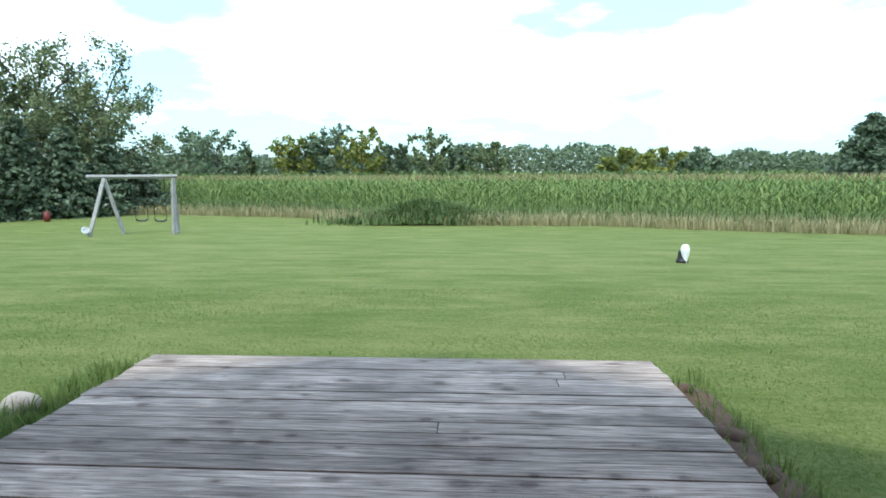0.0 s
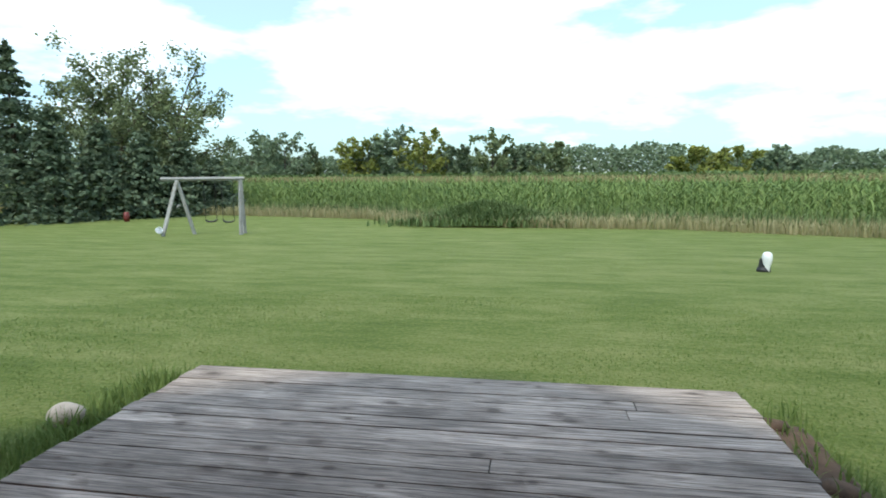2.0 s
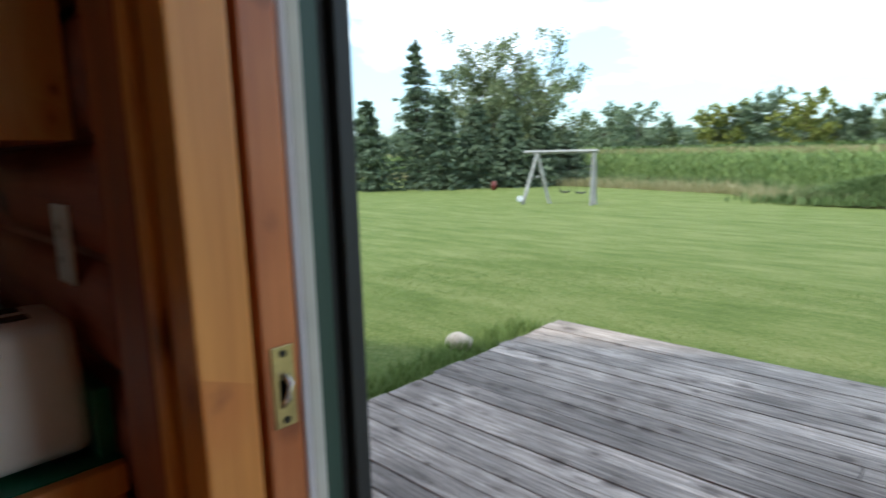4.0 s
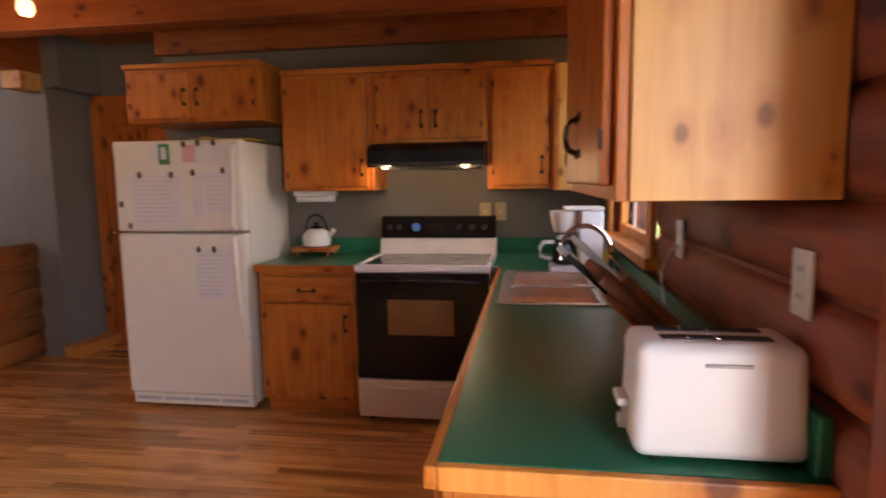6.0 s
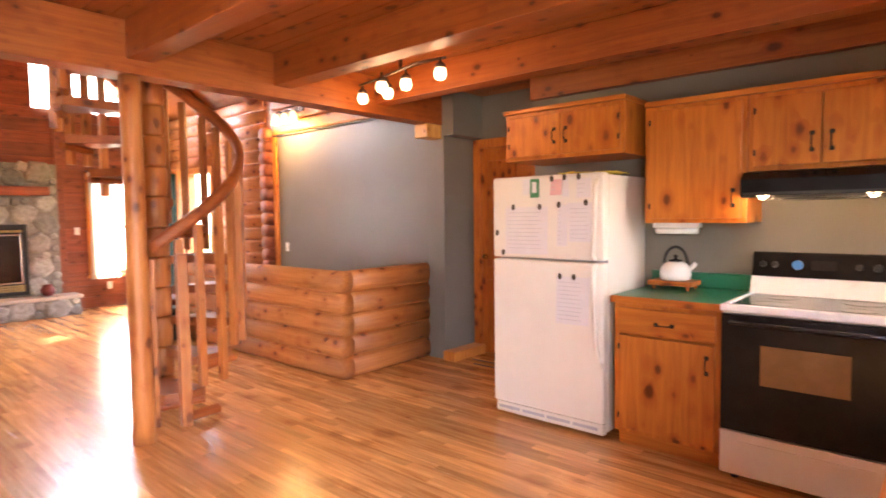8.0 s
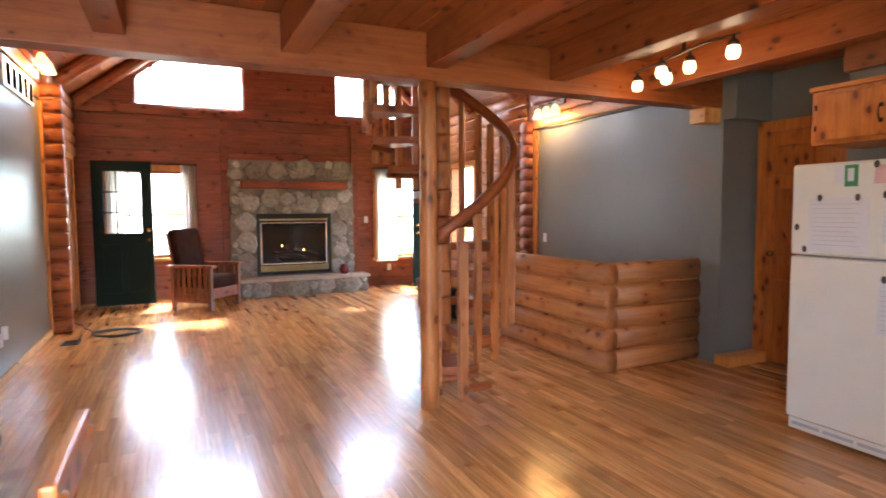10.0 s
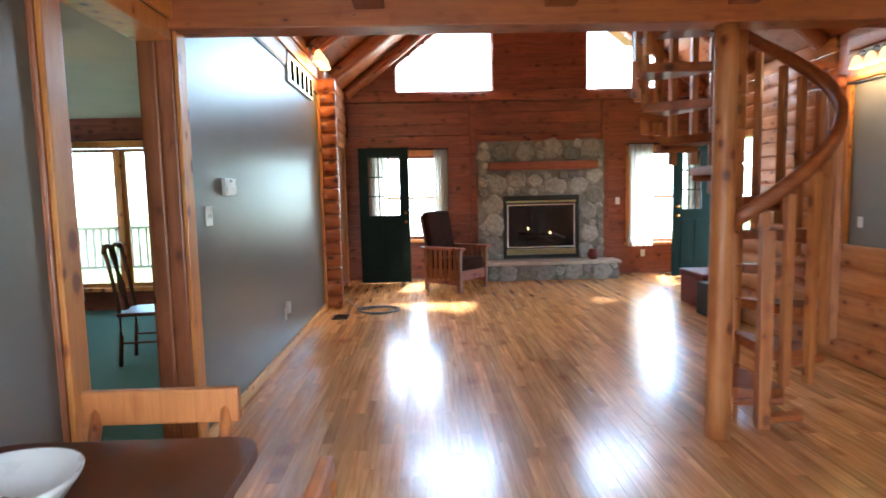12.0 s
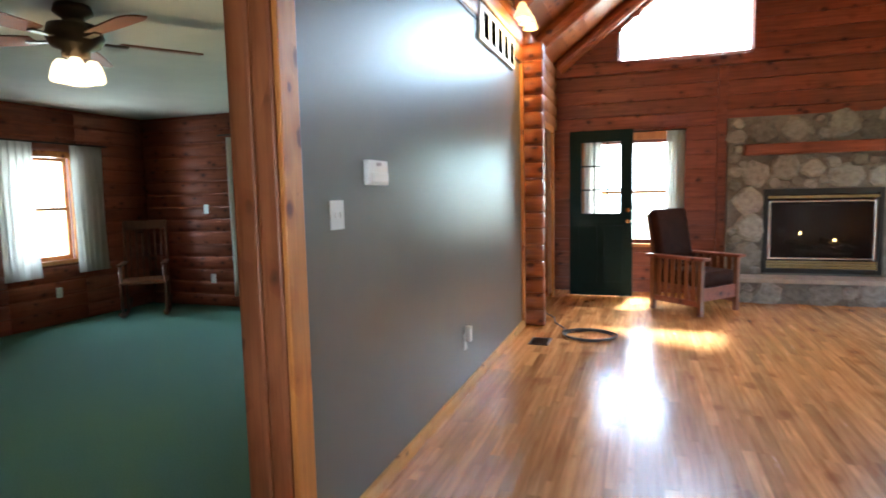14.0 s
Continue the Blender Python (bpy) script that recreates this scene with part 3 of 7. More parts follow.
# log courses above the grey walls, with the dark seam under them
for x0, x1, y0, y1, z0, side in ((EAST - 0.016, EAST + 0.13, GREY_END, -4.4, GREY_TOP + 0.022, "east"), (WEST - 0.13, WEST + 0.05, -7.45, -4.42, 2.49, "west")):
    band = thing("log_band_" + side, (0, 0, 0), "pale log courses that top the grey wall", "trim", kind="structure")
    for k in range(3):
        bm = BM()
        za = z0 + 0.163 * k
        box(bm, x0, x1, y0, y1, za, za + 0.158, 0.035)
        part("log", bm, M_LOG_Y, band)
    bm = BM()
    box(bm, x0 + 0.006, x1 - 0.02, y0, y1, z0 - 0.022, z0 - 0.001)
    structure("seam_trim", bm, M_BLACKMATT, "dark seam above the grey wall", "trim")


def log_stack(name, x0, x1, y0, y1, z0, z1, rows, axis, mat, label, round_=0.035):
    """Half-log siding: each course is a piece of its own with a rounded face."""
    top = thing(name, (0, 0, 0), label, "wall", kind="structure")
    h = (z1 - z0) / rows
    for i in range(rows):
        bm = BM()
        a = z0 + i * h
        d0, d1 = (y0, y1) if axis == "x" else (x0, x1)
        out = []
        for k in range(20):
            ca, sa = math.cos(2 * math.pi * k / 20), math.sin(2 * math.pi * k / 20)
            out.append(((d0 + d1) / 2 + (d1 - d0) / 2 * math.copysign(abs(ca) ** 0.8, ca), a + h / 2 + (h / 2 - 0.001) * math.copysign(abs(sa) ** 0.66, sa)))
        prism(bm, out, axis, *((x0, x1) if axis == "x" else (y0, y1)))
        part("log", bm, mat, top, smooth=True)
    # caulked core that shows as a shallow seam between the logs
    bm = BM()
    d = 0.26 * ((y1 - y0) if axis == "x" else (x1 - x0))
    if axis == "x":
        box(bm, x0 + 0.004, x1 - 0.004, y0 + d, y1 - d, z0 + 0.003, z1 - h / 2)
    else:
        box(bm, x0 + d, x1 - d, y0 + 0.004, y1 - 0.004, z0 + 0.003, z1 - h / 2)
    part("seam_core", bm, mat, top)
    return top


# round-faced log siding on the kitchen side of the exterior wall
for x0, x1, z0, z1, n in ((KIT_W, -2.42, 0.0, 2.52, 15), (-2.42, -1.36, 0.0, 1.02, 6), (-2.42, -1.36, 2.05, 2.52, 3), (-1.36, 0.098, 0.0, 2.52, 15)):
    log_stack("log_siding", x0, x1, -0.003, 0.10, z0, z1, n, "x", M_RED_X, "reddish brown half-log wall siding")
# low log wall round the basement stairwell
log_stack("knee_wall_side", -2.23, -2.07, -7.4, -4.40, 0.0, 0.93, 5, "y", M_LOG_Y, "low half-log wall round the stairwell")
log_stack("knee_wall_end", -3.22, -2.205, -4.53, -4.40, 0.0, 0.93, 5, "x", M_LOG_X, "low half-log end wall of the stairwell")
# pilasters: log ends stacked where the grey walls stop
log_stack("log_pilaster_east", 2.25, 2.56, GREY_END - 0.21, GREY_END - 0.01, 0.0, 2.84, 17, "x", M_BEAM_X, "stack of log ends finishing the grey wall")
log_stack("log_pilaster_west", -3.58, -3.34, -7.66, -7.46, 0.0, 2.6, 16, "x", M_RED_X, "stack of log ends finishing the grey wall")
for x0, x1 in ((EAST - 0.03, EAST + 0.06), (WEST - 0.06, WEST + 0.03)):
    log_stack("log_wall_lower", x0, x1, -9.1, GREY_END - 0.22 if x0 > 0 else -7.67, 0.0, 3.05, 17, "y", M_LOG_Y, "pale half-log wall beside the entry door")
    log_stack("log_wall_over_door", x0, x1, SOUTH, -9.1, 2.2, 3.05, 5, "y", M_LOG_Y, "pale half-log wall above the entry door")

# upright strips that finish the grey walls
bm = BM()
box(bm, EAST - 0.028, EAST - 0.001, GREY_END, GREY_END + 0.075, 0.076, GREY_TOP, 0.005)
structure("trim_east", bm, M_TRIM, "upright pine strip at the grey wall's end", "trim")
bm = BM()
box(bm, WEST + 0.001, WEST + 0.034, -7.45, -7.37, 0.0, 2.466, 0.005)
structure("trim_west", bm, M_TRIM, "upright pine strip at the grey wall's end", "trim")

# horizontal stained boards on the gable
bm = BM()
z = 0.0
while z < 5.45:
    for a, b in gable_spans(z, z + 0.18):
        if b - a > 0.06:
            box(bm, a, b, SOUTH - 0.012, SOUTH + 0.012, z + 0.003, z + 0.177, 0.006)
    z += 0.18
part("board", bm, M_RED_X, wall_south)
bm = BM()
box(bm, WEST, EAST, SOUTH + 0.012, SOUTH + 0.07, 2.89, 3.01, 0.008)
structure("gable_ledge", bm, M_RED_X, "reddish pine ledge under the high gable windows", "trim")
bm = BM()
box(bm, 0.31, 0.42, SOUTH + 0.012, SOUTH + 0.05, 0.0, 2.888, 0.006)
box(bm, -1.86, -1.75, SOUTH + 0.012, SOUTH + 0.05, 0.0, 2.888, 0.006)
structure("fireplace_trim", bm, M_RED_X, "upright boards beside the stone chimney breast", "trim")

# carpeted room
bm = BM()
for x0, x1, z0, z1 in ((EAST + 0.14, 4.13, 0, 2.5), (4.13, 6.05, 0, 0.28), (4.13, 6.05, 2.08, 2.5), (6.05, 7.9, 0, 2.5)):
    box(bm, x0, x1, -8.85, -8.68, z0, z1)
structure("wall_carpet_south", bm, M_RED_X, "log wall of the carpeted room")
bm = BM()
for y0, y1, z0, z1 in ((-8.68, -7.6, 0, 2.5), (-7.6, -6.8, 0, 0.7), (-7.6, -6.8, 1.9, 2.5), (-6.8, 0.0, 0, 2.5)):
    box(bm, 7.6, 7.8, y0, y1, z0, z1)
box(bm, EAST + 0.14, 7.6, -0.1, 0.04, 0, 2.5)
structure("wall_carpet_east", bm, M_RED_Y, "log wall with a sash window")
bm = BM()
box(bm, EAST + 0.141, 7.9, -8.9, 0.1, 2.44, 2.6)
structure("ceiling_carpet", bm, M_CREAM, "cream painted ceiling", "ceiling")
# unseen slab, added only to stop sun reaching the carpet through the window
bm = BM()
box(bm, EAST + 0.21, 8.4, -11.4, -8.91, 2.45, 2.56)
structure("porch_roof", bm, M_CEIL, "unseen slab added outside to keep sun off the carpet", "roof")
log_stack("log_siding_south", EAST + 0.16, 4.05, -8.68, -8.60, 0.0, 2.4, 15, "x", M_RED_X, "reddish half-log siding of the carpeted room")
log_stack("log_siding_south_b", 6.10, 7.52, -8.68, -8.60, 0.0, 2.4, 15, "x", M_RED_X, "reddish half-log siding of the carpeted room")
for y0, y1, z0, z1, n in ((-8.60, -7.65, 0, 2.4, 15), (-6.75, -3.0, 0, 2.4, 15), (-7.65, -6.75, 0, 0.65, 4), (-7.65, -6.75, 1.95, 2.4, 3)):
    log_stack("log_siding_east", 7.53, 7.6, y0, y1, z0, z1, n, "y", M_RED_Y, "reddish half-log siding of the carpeted room")

# cased opening into the carpeted room
opening = thing("cased_opening", (EAST, -3.6, 0), "pine casing and deep jambs round a wide opening", "trim", kind="structure")
for y0, y1, s in ((-4.35, -4.24, -1), (-3.30, -3.18, 1)):
    bm = BM()
    box(bm, EAST - 0.022, EAST + 0.062, y0, y1, 0.0, 2.30, 0.012)
    part("jamb", bm, M_JAMB_SHADED, opening)
    bm = BM()
    box(bm, EAST + 0.064, EAST + 0.16, y0, y1, 0.0, 2.30, 0.012)
    part("jamb", bm, M_JAMB_SHADED, opening)
    bm = BM()
    ym = -4.30 if s < 0 else -3.24
    box(bm, EAST - 0.045, EAST - 0.023, ym - 0.055, ym + 0.055, 0.0, 2.40, 0.006)
    part("casing", bm, M_TRIM, opening)
bm = BM()
box(bm, EAST - 0.022, EAST + 0.16, -4.24, -3.30, 2.20, 2.299, 0.006)
part("head", bm, M_TRIM, opening)
bm = BM()
box(bm, EAST - 0.046, EAST - 0.024, -4.355, -3.185, 2.30, 2.40, 0.006)
part("casing", bm, M_TRIM, opening)
bm = BM()
box(bm, EAST - 0.024, EAST - 0.001, GREY_END, -4.36, 0.0, 0.075, 0.006)
box(bm, EAST - 0.024, EAST - 0.001, -3.17, 0.0, 0.0, 0.075, 0.006)
structure("baseboard", bm, M_PALE_Y, "narrow pine baseboard along the grey wall", "trim")
bm = BM()
box(bm, WEST - 0.2, WEST + 0.28, -4.21, -4.06, 0.0, 0.09, 0.006)
structure("baseboard_column", bm, M_TRIM, "pine baseboard round the grey column", "trim")


bm = BM()
box(bm, -3.199, -3.0, -4.385, -4.225, 2.12, 2.249, 0.006)
structure("soffit_block", bm, M_PALE, "pale pine block where the beam meets the grey wall", "trim")


# ---- patio door ----
def patio_door():
    d = thing("door_patio", (0.25, 0.05, 0), "sliding patio door frame in knotty pine with green cladding", "door", kind="structure")
    for nm, x0, x1, y0, y1, m in (("corner_board", 0.10, 0.196, -0.030, 0.038, M_RED_Z), ("backband", 0.199, 0.228, -0.030, 0.038, M_TRIM),
                                  ("groove", 0.2285, 0.2335, -0.016, 0.038, M_BLACKMATT), ("casing", 0.234, 0.292, -0.022, 0.036, M_TRIM),
                                  ("groove", 0.19, 0.272, 0.0365, 0.046, M_RED_Z), ("jamb", 0.19, 0.290, 0.0465, 0.088, M_JAMB),
                                  ("stop", 0.19, 0.268, 0.0885, 0.100, M_RED_Z), ("seal", 0.19, 0.274, 0.1005, 0.110, M_INK),
                                  ("weatherstrip", 0.19, 0.272, 0.1105, 0.128, M_WEATHER), ("cladding", 0.10, 0.258, 0.1285, 0.160, M_GREENCLAD),
                                  ("channel", 0.10, 0.250, 0.1605, 0.176, M_RUBBER), ("outer_edge", 0.10, 0.266, 0.1765, 0.200, M_RUBBER)):
        bm = BM()
        box(bm, x0, x1, y0, y1, 0.0, 2.12, 0.003)
        part(nm, bm, m, d)
    bm = BM()
    box(bm, 0.290, 0.293, 0.054, 0.080, 1.028, 1.118, 0.001)
    sp = part("strike_plate", bm, M_PLATE, d, "worn brass strike plate screwed to the jamb")
    for z in (1.036, 1.110):
        bm = BM()
        rod(bm, (0.293, 0.067, z), (0.2945, 0.067, z), 0.0042)
        part("screw", bm, M_IRON, sp)
    bm = BM()
    tube(bm, [(0.293, 0.063, 1.052), (0.300, 0.066, 1.062), (0.302, 0.068, 1.078), (0.296, 0.066, 1.088)], 0.0035, 8)
    part("latch_hook", bm, M_STEEL, sp, smooth=True)
    bm = BM()
    box(bm, 0.2925, 0.2955, 0.061, 0.073, 1.056, 1.082, 0.001)
    part("latch_hole", bm, M_SLOT, sp)
    bm = BM()
    box(bm, 0.19, 2.14, 0.04, 0.2, 2.04, 2.118, 0.004)
    part("head", bm, M_TRIM, d)
    bm = BM()
    box(bm, 0.25, 2.12, 0.02, 0.24, -0.02, 0.012, 0.006)
    part("sill", bm, M_BRONZE, d)
    bm = BM()
    box(bm, 2.05, 2.14, 0.04, 0.2, 0.0, 2.04, 0.004)
    part("jamb", bm, M_TRIM, d)
    for x0, x1, y in ((1.30, 2.05, 0.075), (1.30, 2.05, 0.13)):
        bm = BM()
        for a, b, c, e in ((x0, x0 + 0.09, 0.02, 2.03), (x1 - 0.09, x1, 0.02, 2.03), (x0 + 0.09, x1 - 0.09, 0.02, 0.2), (x0 + 0.09, x1 - 0.09, 1.92, 2.03)):
            box(bm, a, b, y, y + 0.04, c, e)
        pn = part("panel", bm, M_TRIM, d)
        bm = BM()
        box(bm, x0 + 0.09, x1 - 0.09, y + 0.015, y + 0.021, 0.2, 1.92)
        g = part("pane", bm, M_GLASS, pn)
        g.visible_shadow = False
    return d


patio_door()


def sash_window(name, x0, x1, z0, z1, face, axis="y", grid=False, depth=0.1, mat=None, label="double hung window in a pine frame"):
    """Frame, sill, sashes and panes in an opening; face: the inner wall plane, s the way into the room."""
    mat = mat or M_TRIM
    w = thing(name, (0, 0, 0), label, "window", kind="structure")

    def b(bm, a0, a1, c0, c1, d0, d1, bev=0.004):
        if axis == "y":
            return box(bm, a0, a1, c0, c1, d0, d1, bev)
        return box(bm, c0, c1, a0, a1, d0, d1, bev)
    s = 1 if axis == "y" and face < -5 else -1
    f = face
    for a0, a1, d0, d1 in ((x0 - 0.09, x0, z0 - 0.02, z1 + 0.1), (x1, x1 + 0.09, z0 - 0.02, z1 + 0.1), (x0, x1, z1, z1 + 0.1)):
        part("casing", b(BM(), a0, a1, f + s * 0.014, f + s * 0.036, d0, d1), mat, w)
    part("sill", b(BM(), x0 - 0.11, x1 + 0.11, f - s * 0.1, f + s * 0.06, z0 - 0.045, z0 - 0.001), mat, w)
    for a0, a1, d0, d1 in ((x0, x0 + 0.04, z0, z1), (x1 - 0.04, x1, z0, z1), (x0 + 0.04, x1 - 0.04, z0, z0 + 0.05), (x0 + 0.04, x1 - 0.04, z1 - 0.04, z1),
                           (x0 + 0.04, x1 - 0.04, (z0 + z1) / 2 - 0.02, (z0 + z1) / 2 + 0.02)):
        part("sash", b(BM(), a0, a1, f - s * 0.06, f - s * 0.02, d0, d1), mat, w)
    if grid:
        for k in (1, 2):
            xm = x0 + (x1 - x0) * k / 3
            part("muntin", b(BM(), xm - 0.008, xm + 0.008, f - s * 0.05, f - s * 0.035, z0 + 0.05, z1 - 0.04), M_WHITE, w)
    for d0, d1 in ((z0 + 0.05, (z0 + z1) / 2 - 0.02), ((z0 + z1) / 2 + 0.02, z1 - 0.04)):
        g = part("pane", b(BM(), x0 + 0.04, x1 - 0.04, f - s * 0.045, f - s * 0.04, d0, d1, 0), M_GLASS, w)
        g.visible_shadow = False
    return w


sash_window("window_1", -2.40, -1.38, 1.09, 1.98, 0.0, grid=True, label="kitchen window in a pale pine frame over the sink")
sash_window("window_2", 0.93, 1.98, 0.66, 2.02, SOUTH)
sash_window("window_3", -3.25, -2.25, 0.52, 2.02, SOUTH)


def wide_window():
    """Wide window of two fixed lights beside each other."""
    x0, x1, z0, z1, xm, f = 4.15, 6.03, 0.30, 2.06, 5.04, -8.68
    w = thing("window_4", (0, 0, 0), "wide two-light window in a pine frame facing the porch", "window", kind="structure")
    for a0, a1, d0, d1 in ((x0 - 0.09, x0, z0 - 0.02, z1 + 0.1), (x1, x1 + 0.06, z0 - 0.02, z1 + 0.1), (x0, x1, z1, z1 + 0.1)):
        part("casing", box(BM(), a0, a1, f + 0.014, f + 0.036, d0, d1, 0.004), M_TRIM, w)
    part("sill", box(BM(), x0 - 0.09, x1 + 0.06, f - 0.1, f + 0.09, z0 - 0.05, z0 - 0.001, 0.004), M_TRIM, w)
    for a0, a1 in ((x0, xm - 0.03), (xm + 0.03, x1)):
        for b0, b1, d0, d1 in ((a0, a0 + 0.045, z0, z1), (a1 - 0.045, a1, z0, z1), (a0 + 0.045, a1 - 0.045, z0, z0 + 0.05), (a0 + 0.045, a1 - 0.045, z1 - 0.045, z1)):
            part("sash", box(BM(), b0, b1, f - 0.06, f - 0.02, d0, d1, 0.004), M_TRIM, w)
        g = part("pane", box(BM(), a0 + 0.045, a1 - 0.045, f - 0.045, f - 0.04, z0 + 0.05, z1 - 0.045), M_GLASS, w)
        g.visible_shadow = False
    part("mullion", box(BM(), xm - 0.029, xm + 0.029, f - 0.07, f, z0, z1, 0.004), M_TRIM, w)


wide_window()
sash_window("window_5", -7.58, -6.82, 0.72, 1.88, 7.6, axis="x")
# gable glass
for nm, (a, b), s in (("window_6", TRAP_A, 1), ("window_7", TRAP_B, -1)):
    cut = (HEAD_Z - SHOULDER_Z) / SLOPE
    out = [(a, SILL_Z), (b, SILL_Z), (b, SHOULDER_Z), (b - cut, HEAD_Z), (a, HEAD_Z)] if s > 0 else \
          [(b, SILL_Z), (b, HEAD_Z), (a + cut, HEAD_Z), (a, SHOULDER_Z), (a, SILL_Z)]
    w = thing(nm, ((a + b) / 2, SOUTH, SILL_Z), "tall trapezoid gable window under the roof slope", "window", kind="structure")
    bm = BM()
    prism(bm, out, "y", SOUTH - 0.09, SOUTH - 0.085)
    g = part("pane", bm, M_GLASS, w)
    g.visible_shadow = False
    for p, q in zip(out, out[1:] + out[:1]):
        bm = BM()
        rod(bm, (p[0], SOUTH - 0.05, p[1]), (q[0], SOUTH - 0.05, q[1]), 0.03, seg=4)
        part("frame", bm, M_RED_X, w)


# ---- kitchen ----
def pull(parent, p, along="z", size=0.1, out=(1, 0, 0)):
    """A small iron pull: bowed bar with two back plates."""
    p, out = Vector(p), Vector(out)
    d = {"x": Vector((1, 0, 0)), "y": Vector((0, 1, 0)), "z": Vector((0, 0, 1))}[along]
    bm = BM()
    pts = [p + d * size * (k / 8 - 0.5) + out * (0.004 + 0.026 * math.sin(math.pi * k / 8) ** 0.35) for k in range(9)]
    tube(bm, pts, 0.0038, 6)
    h = part("handle", bm, M_IRON, parent, "bowed wrought iron pull")
    for s in (-0.5, 0.5):
        bm = BM()
        c = p + d * size * s
        box(bm, *[v for i in range(3) for v in (c[i] - (0.004 if out[i] else 0.011), c[i] + (0.004 if out[i] else 0.011))], 0.002)
        part("plate", bm, M_IRON, h)


def hinge(parent, p, out):
    bm = BM()
    p = Vector(p)
    box(bm, *[v for i in range(3) for v in (p[i] - (0.003 if out[i] else 0.006 + 0.01 * (i == 2)), p[i] + (0.003 if out[i] else 0.006 + 0.012 * (i == 2)))], 0.002)
    part("hinge", bm, M_IRON, parent)


def cabinet(name, x0, x1, y0, y1, z0, z1, doors, front, label, group, drawer=False, toe=False, pulls="low", hidden=False):
    """Face-frame cabinet. front: '+x' or '-y'; doors: number; pulls near the bottom or the top of the doors."""
    c = thing(name, ((x0 + x1) / 2, (y0 + y1) / 2, z0), label, "cabinet", group)
    bm = BM()
    zb = z0 + (0.10 if toe else 0.0)
    fx, fy = (0.02, 0.0) if front == "+x" else (0.0, 0.02)
    box(bm, x0, x1 - fx, y0 + fy, y1, zb, z1, 0.003)
    part("body", bm, M_CAB, c)
    if toe:
        bm = BM()
        box(bm, x0, x1 - (0.07 if front == "+x" else 0), y0 + (0.07 if front == "-y" else 0), y1, z0, zb - 0.001)
        part("toe_kick", bm, M_CAB_Y if front == "+x" else M_CAB_X, c)
    a0, a1 = (y0, y1) if front == "+x" else (x0, x1)
    f = x1 - 0.02 if front == "+x" else y0 + 0.02
    s = 1 if front == "+x" else -1

    def fb(bm, u0, u1, d0, d1, w0, w1, bev=0.003):
        if front == "+x":
            return box(bm, f + d0, f + d1, u0, u1, w0, w1, bev)
        return box(bm, u0, u1, f - d1, f - d0, w0, w1, bev)
    rail = 0.035
    for u0, u1, w0, w1 in ((a0, a0 + rail, zb, z1), (a1 - rail, a1, zb, z1), (a0 + rail, a1 - rail, zb, zb + rail), (a0 + rail, a1 - rail, z1 - rail, z1)):
        part("face_frame", fb(BM(), u0, u1, 0.001, 0.02, w0, w1), M_CAB, c)
    zt = z1 - rail + 0.008
    if drawer:
        zd = z1 - 0.19
        d = part("drawer_front", fb(BM(), a0 + rail - 0.01, a1 - rail + 0.01, 0.021, 0.039, zd + 0.012, zt, 0.006), M_CAB_Y if front == "+x" else M_CAB_X, c)
        um, wm = (a0 + a1) / 2, (zd + zt) / 2
        pull(d, (f + 0.04, um, wm) if front == "+x" else (um, f - 0.04, wm), "y" if front == "+x" else "x", 0.09, (s, 0, 0) if front == "+x" else (0, -1, 0))
        zt = zd
    w = (a1 - a0 - 2 * rail + 0.02) / doors
    for k in range(doors):
        u0, u1 = a0 + rail - 0.01 + k * w + 0.003, a0 + rail - 0.01 + (k + 1) * w - 0.003
        d = part("door", fb(BM(), u0, u1, 0.021, 0.040, zb + rail - 0.01, zt, 0.006), M_CAB, c)
        wm = zb + 0.14 if pulls == "low" else zt - 0.11
        if pulls == "mid":
            wm = (zb + zt) / 2
        up = u1 - 0.04 if (doors == 1 or k == 0) else u0 + 0.04
        uh = u0 + 0.006 if up > (u0 + u1) / 2 else u1 - 0.006
        if front == "+x":
            pull(d, (f + 0.041, up, wm), "z", 0.085, (1, 0, 0))
            for wz in (zb + 0.1, zt - 0.07):
                hinge(d, (f + 0.041, uh, wz), (1, 0, 0))
        else:
            pull(d, (up, f - 0.041, wm), "z", 0.085, (0, -1, 0))
            for wz in (zb + 0.1, zt - 0.07):
                hinge(d, (uh, f - 0.041, wz), (0, -1, 0))
    return c


UP = "wall cabinets"
LOW = "base cabinets"
cabinet("fridge_cabinet", KIT_W + 0.002, -2.42, -2.93, -2.06, 1.76, 2.08, 2, "+x", "two-door knotty pine cabinet above the fridge", UP, pulls="mid")
cabinet("wall_cabinet", KIT_W + 0.002, -2.56, -1.99, -1.415, 1.33, 2.03, 1, "+x", "single-door knotty pine wall cabinet above the kettle", UP)
cabinet("wall_cabinet", KIT_W + 0.002, -2.56, -1.413, -0.722, 1.61, 2.03, 2, "+x", "short two-door knotty pine cabinet above the hood", UP)
cabinet("wall_cabinet", KIT_W + 0.002, -2.56, -0.72, -0.335, 1.33, 2.03, 1, "+x", "narrow knotty pine wall cabinet beside the hood", UP)
corner = cabinet("wall_cabinet", KIT_W + 0.002, -2.50, -0.333, -0.006, 1.32, 2.03, 1, "-y", "pine corner wall cabinet lit from the sink lamp", UP)
# cabinet side painted paler for the sink lamp's light on it
part("end_panel", box(BM(), -2.4995, -2.494, -0.312, -0.007, 1.321, 2.029, 0.002), M_PALE, corner, "pine end panel with light put into its pale colour")
tall = cabinet("wall_cabinet", -1.05, -0.06, -0.335, -0.006, 1.34, 2.18, 2, "-y", "large knotty pine wall cabinet beside the patio door", UP)
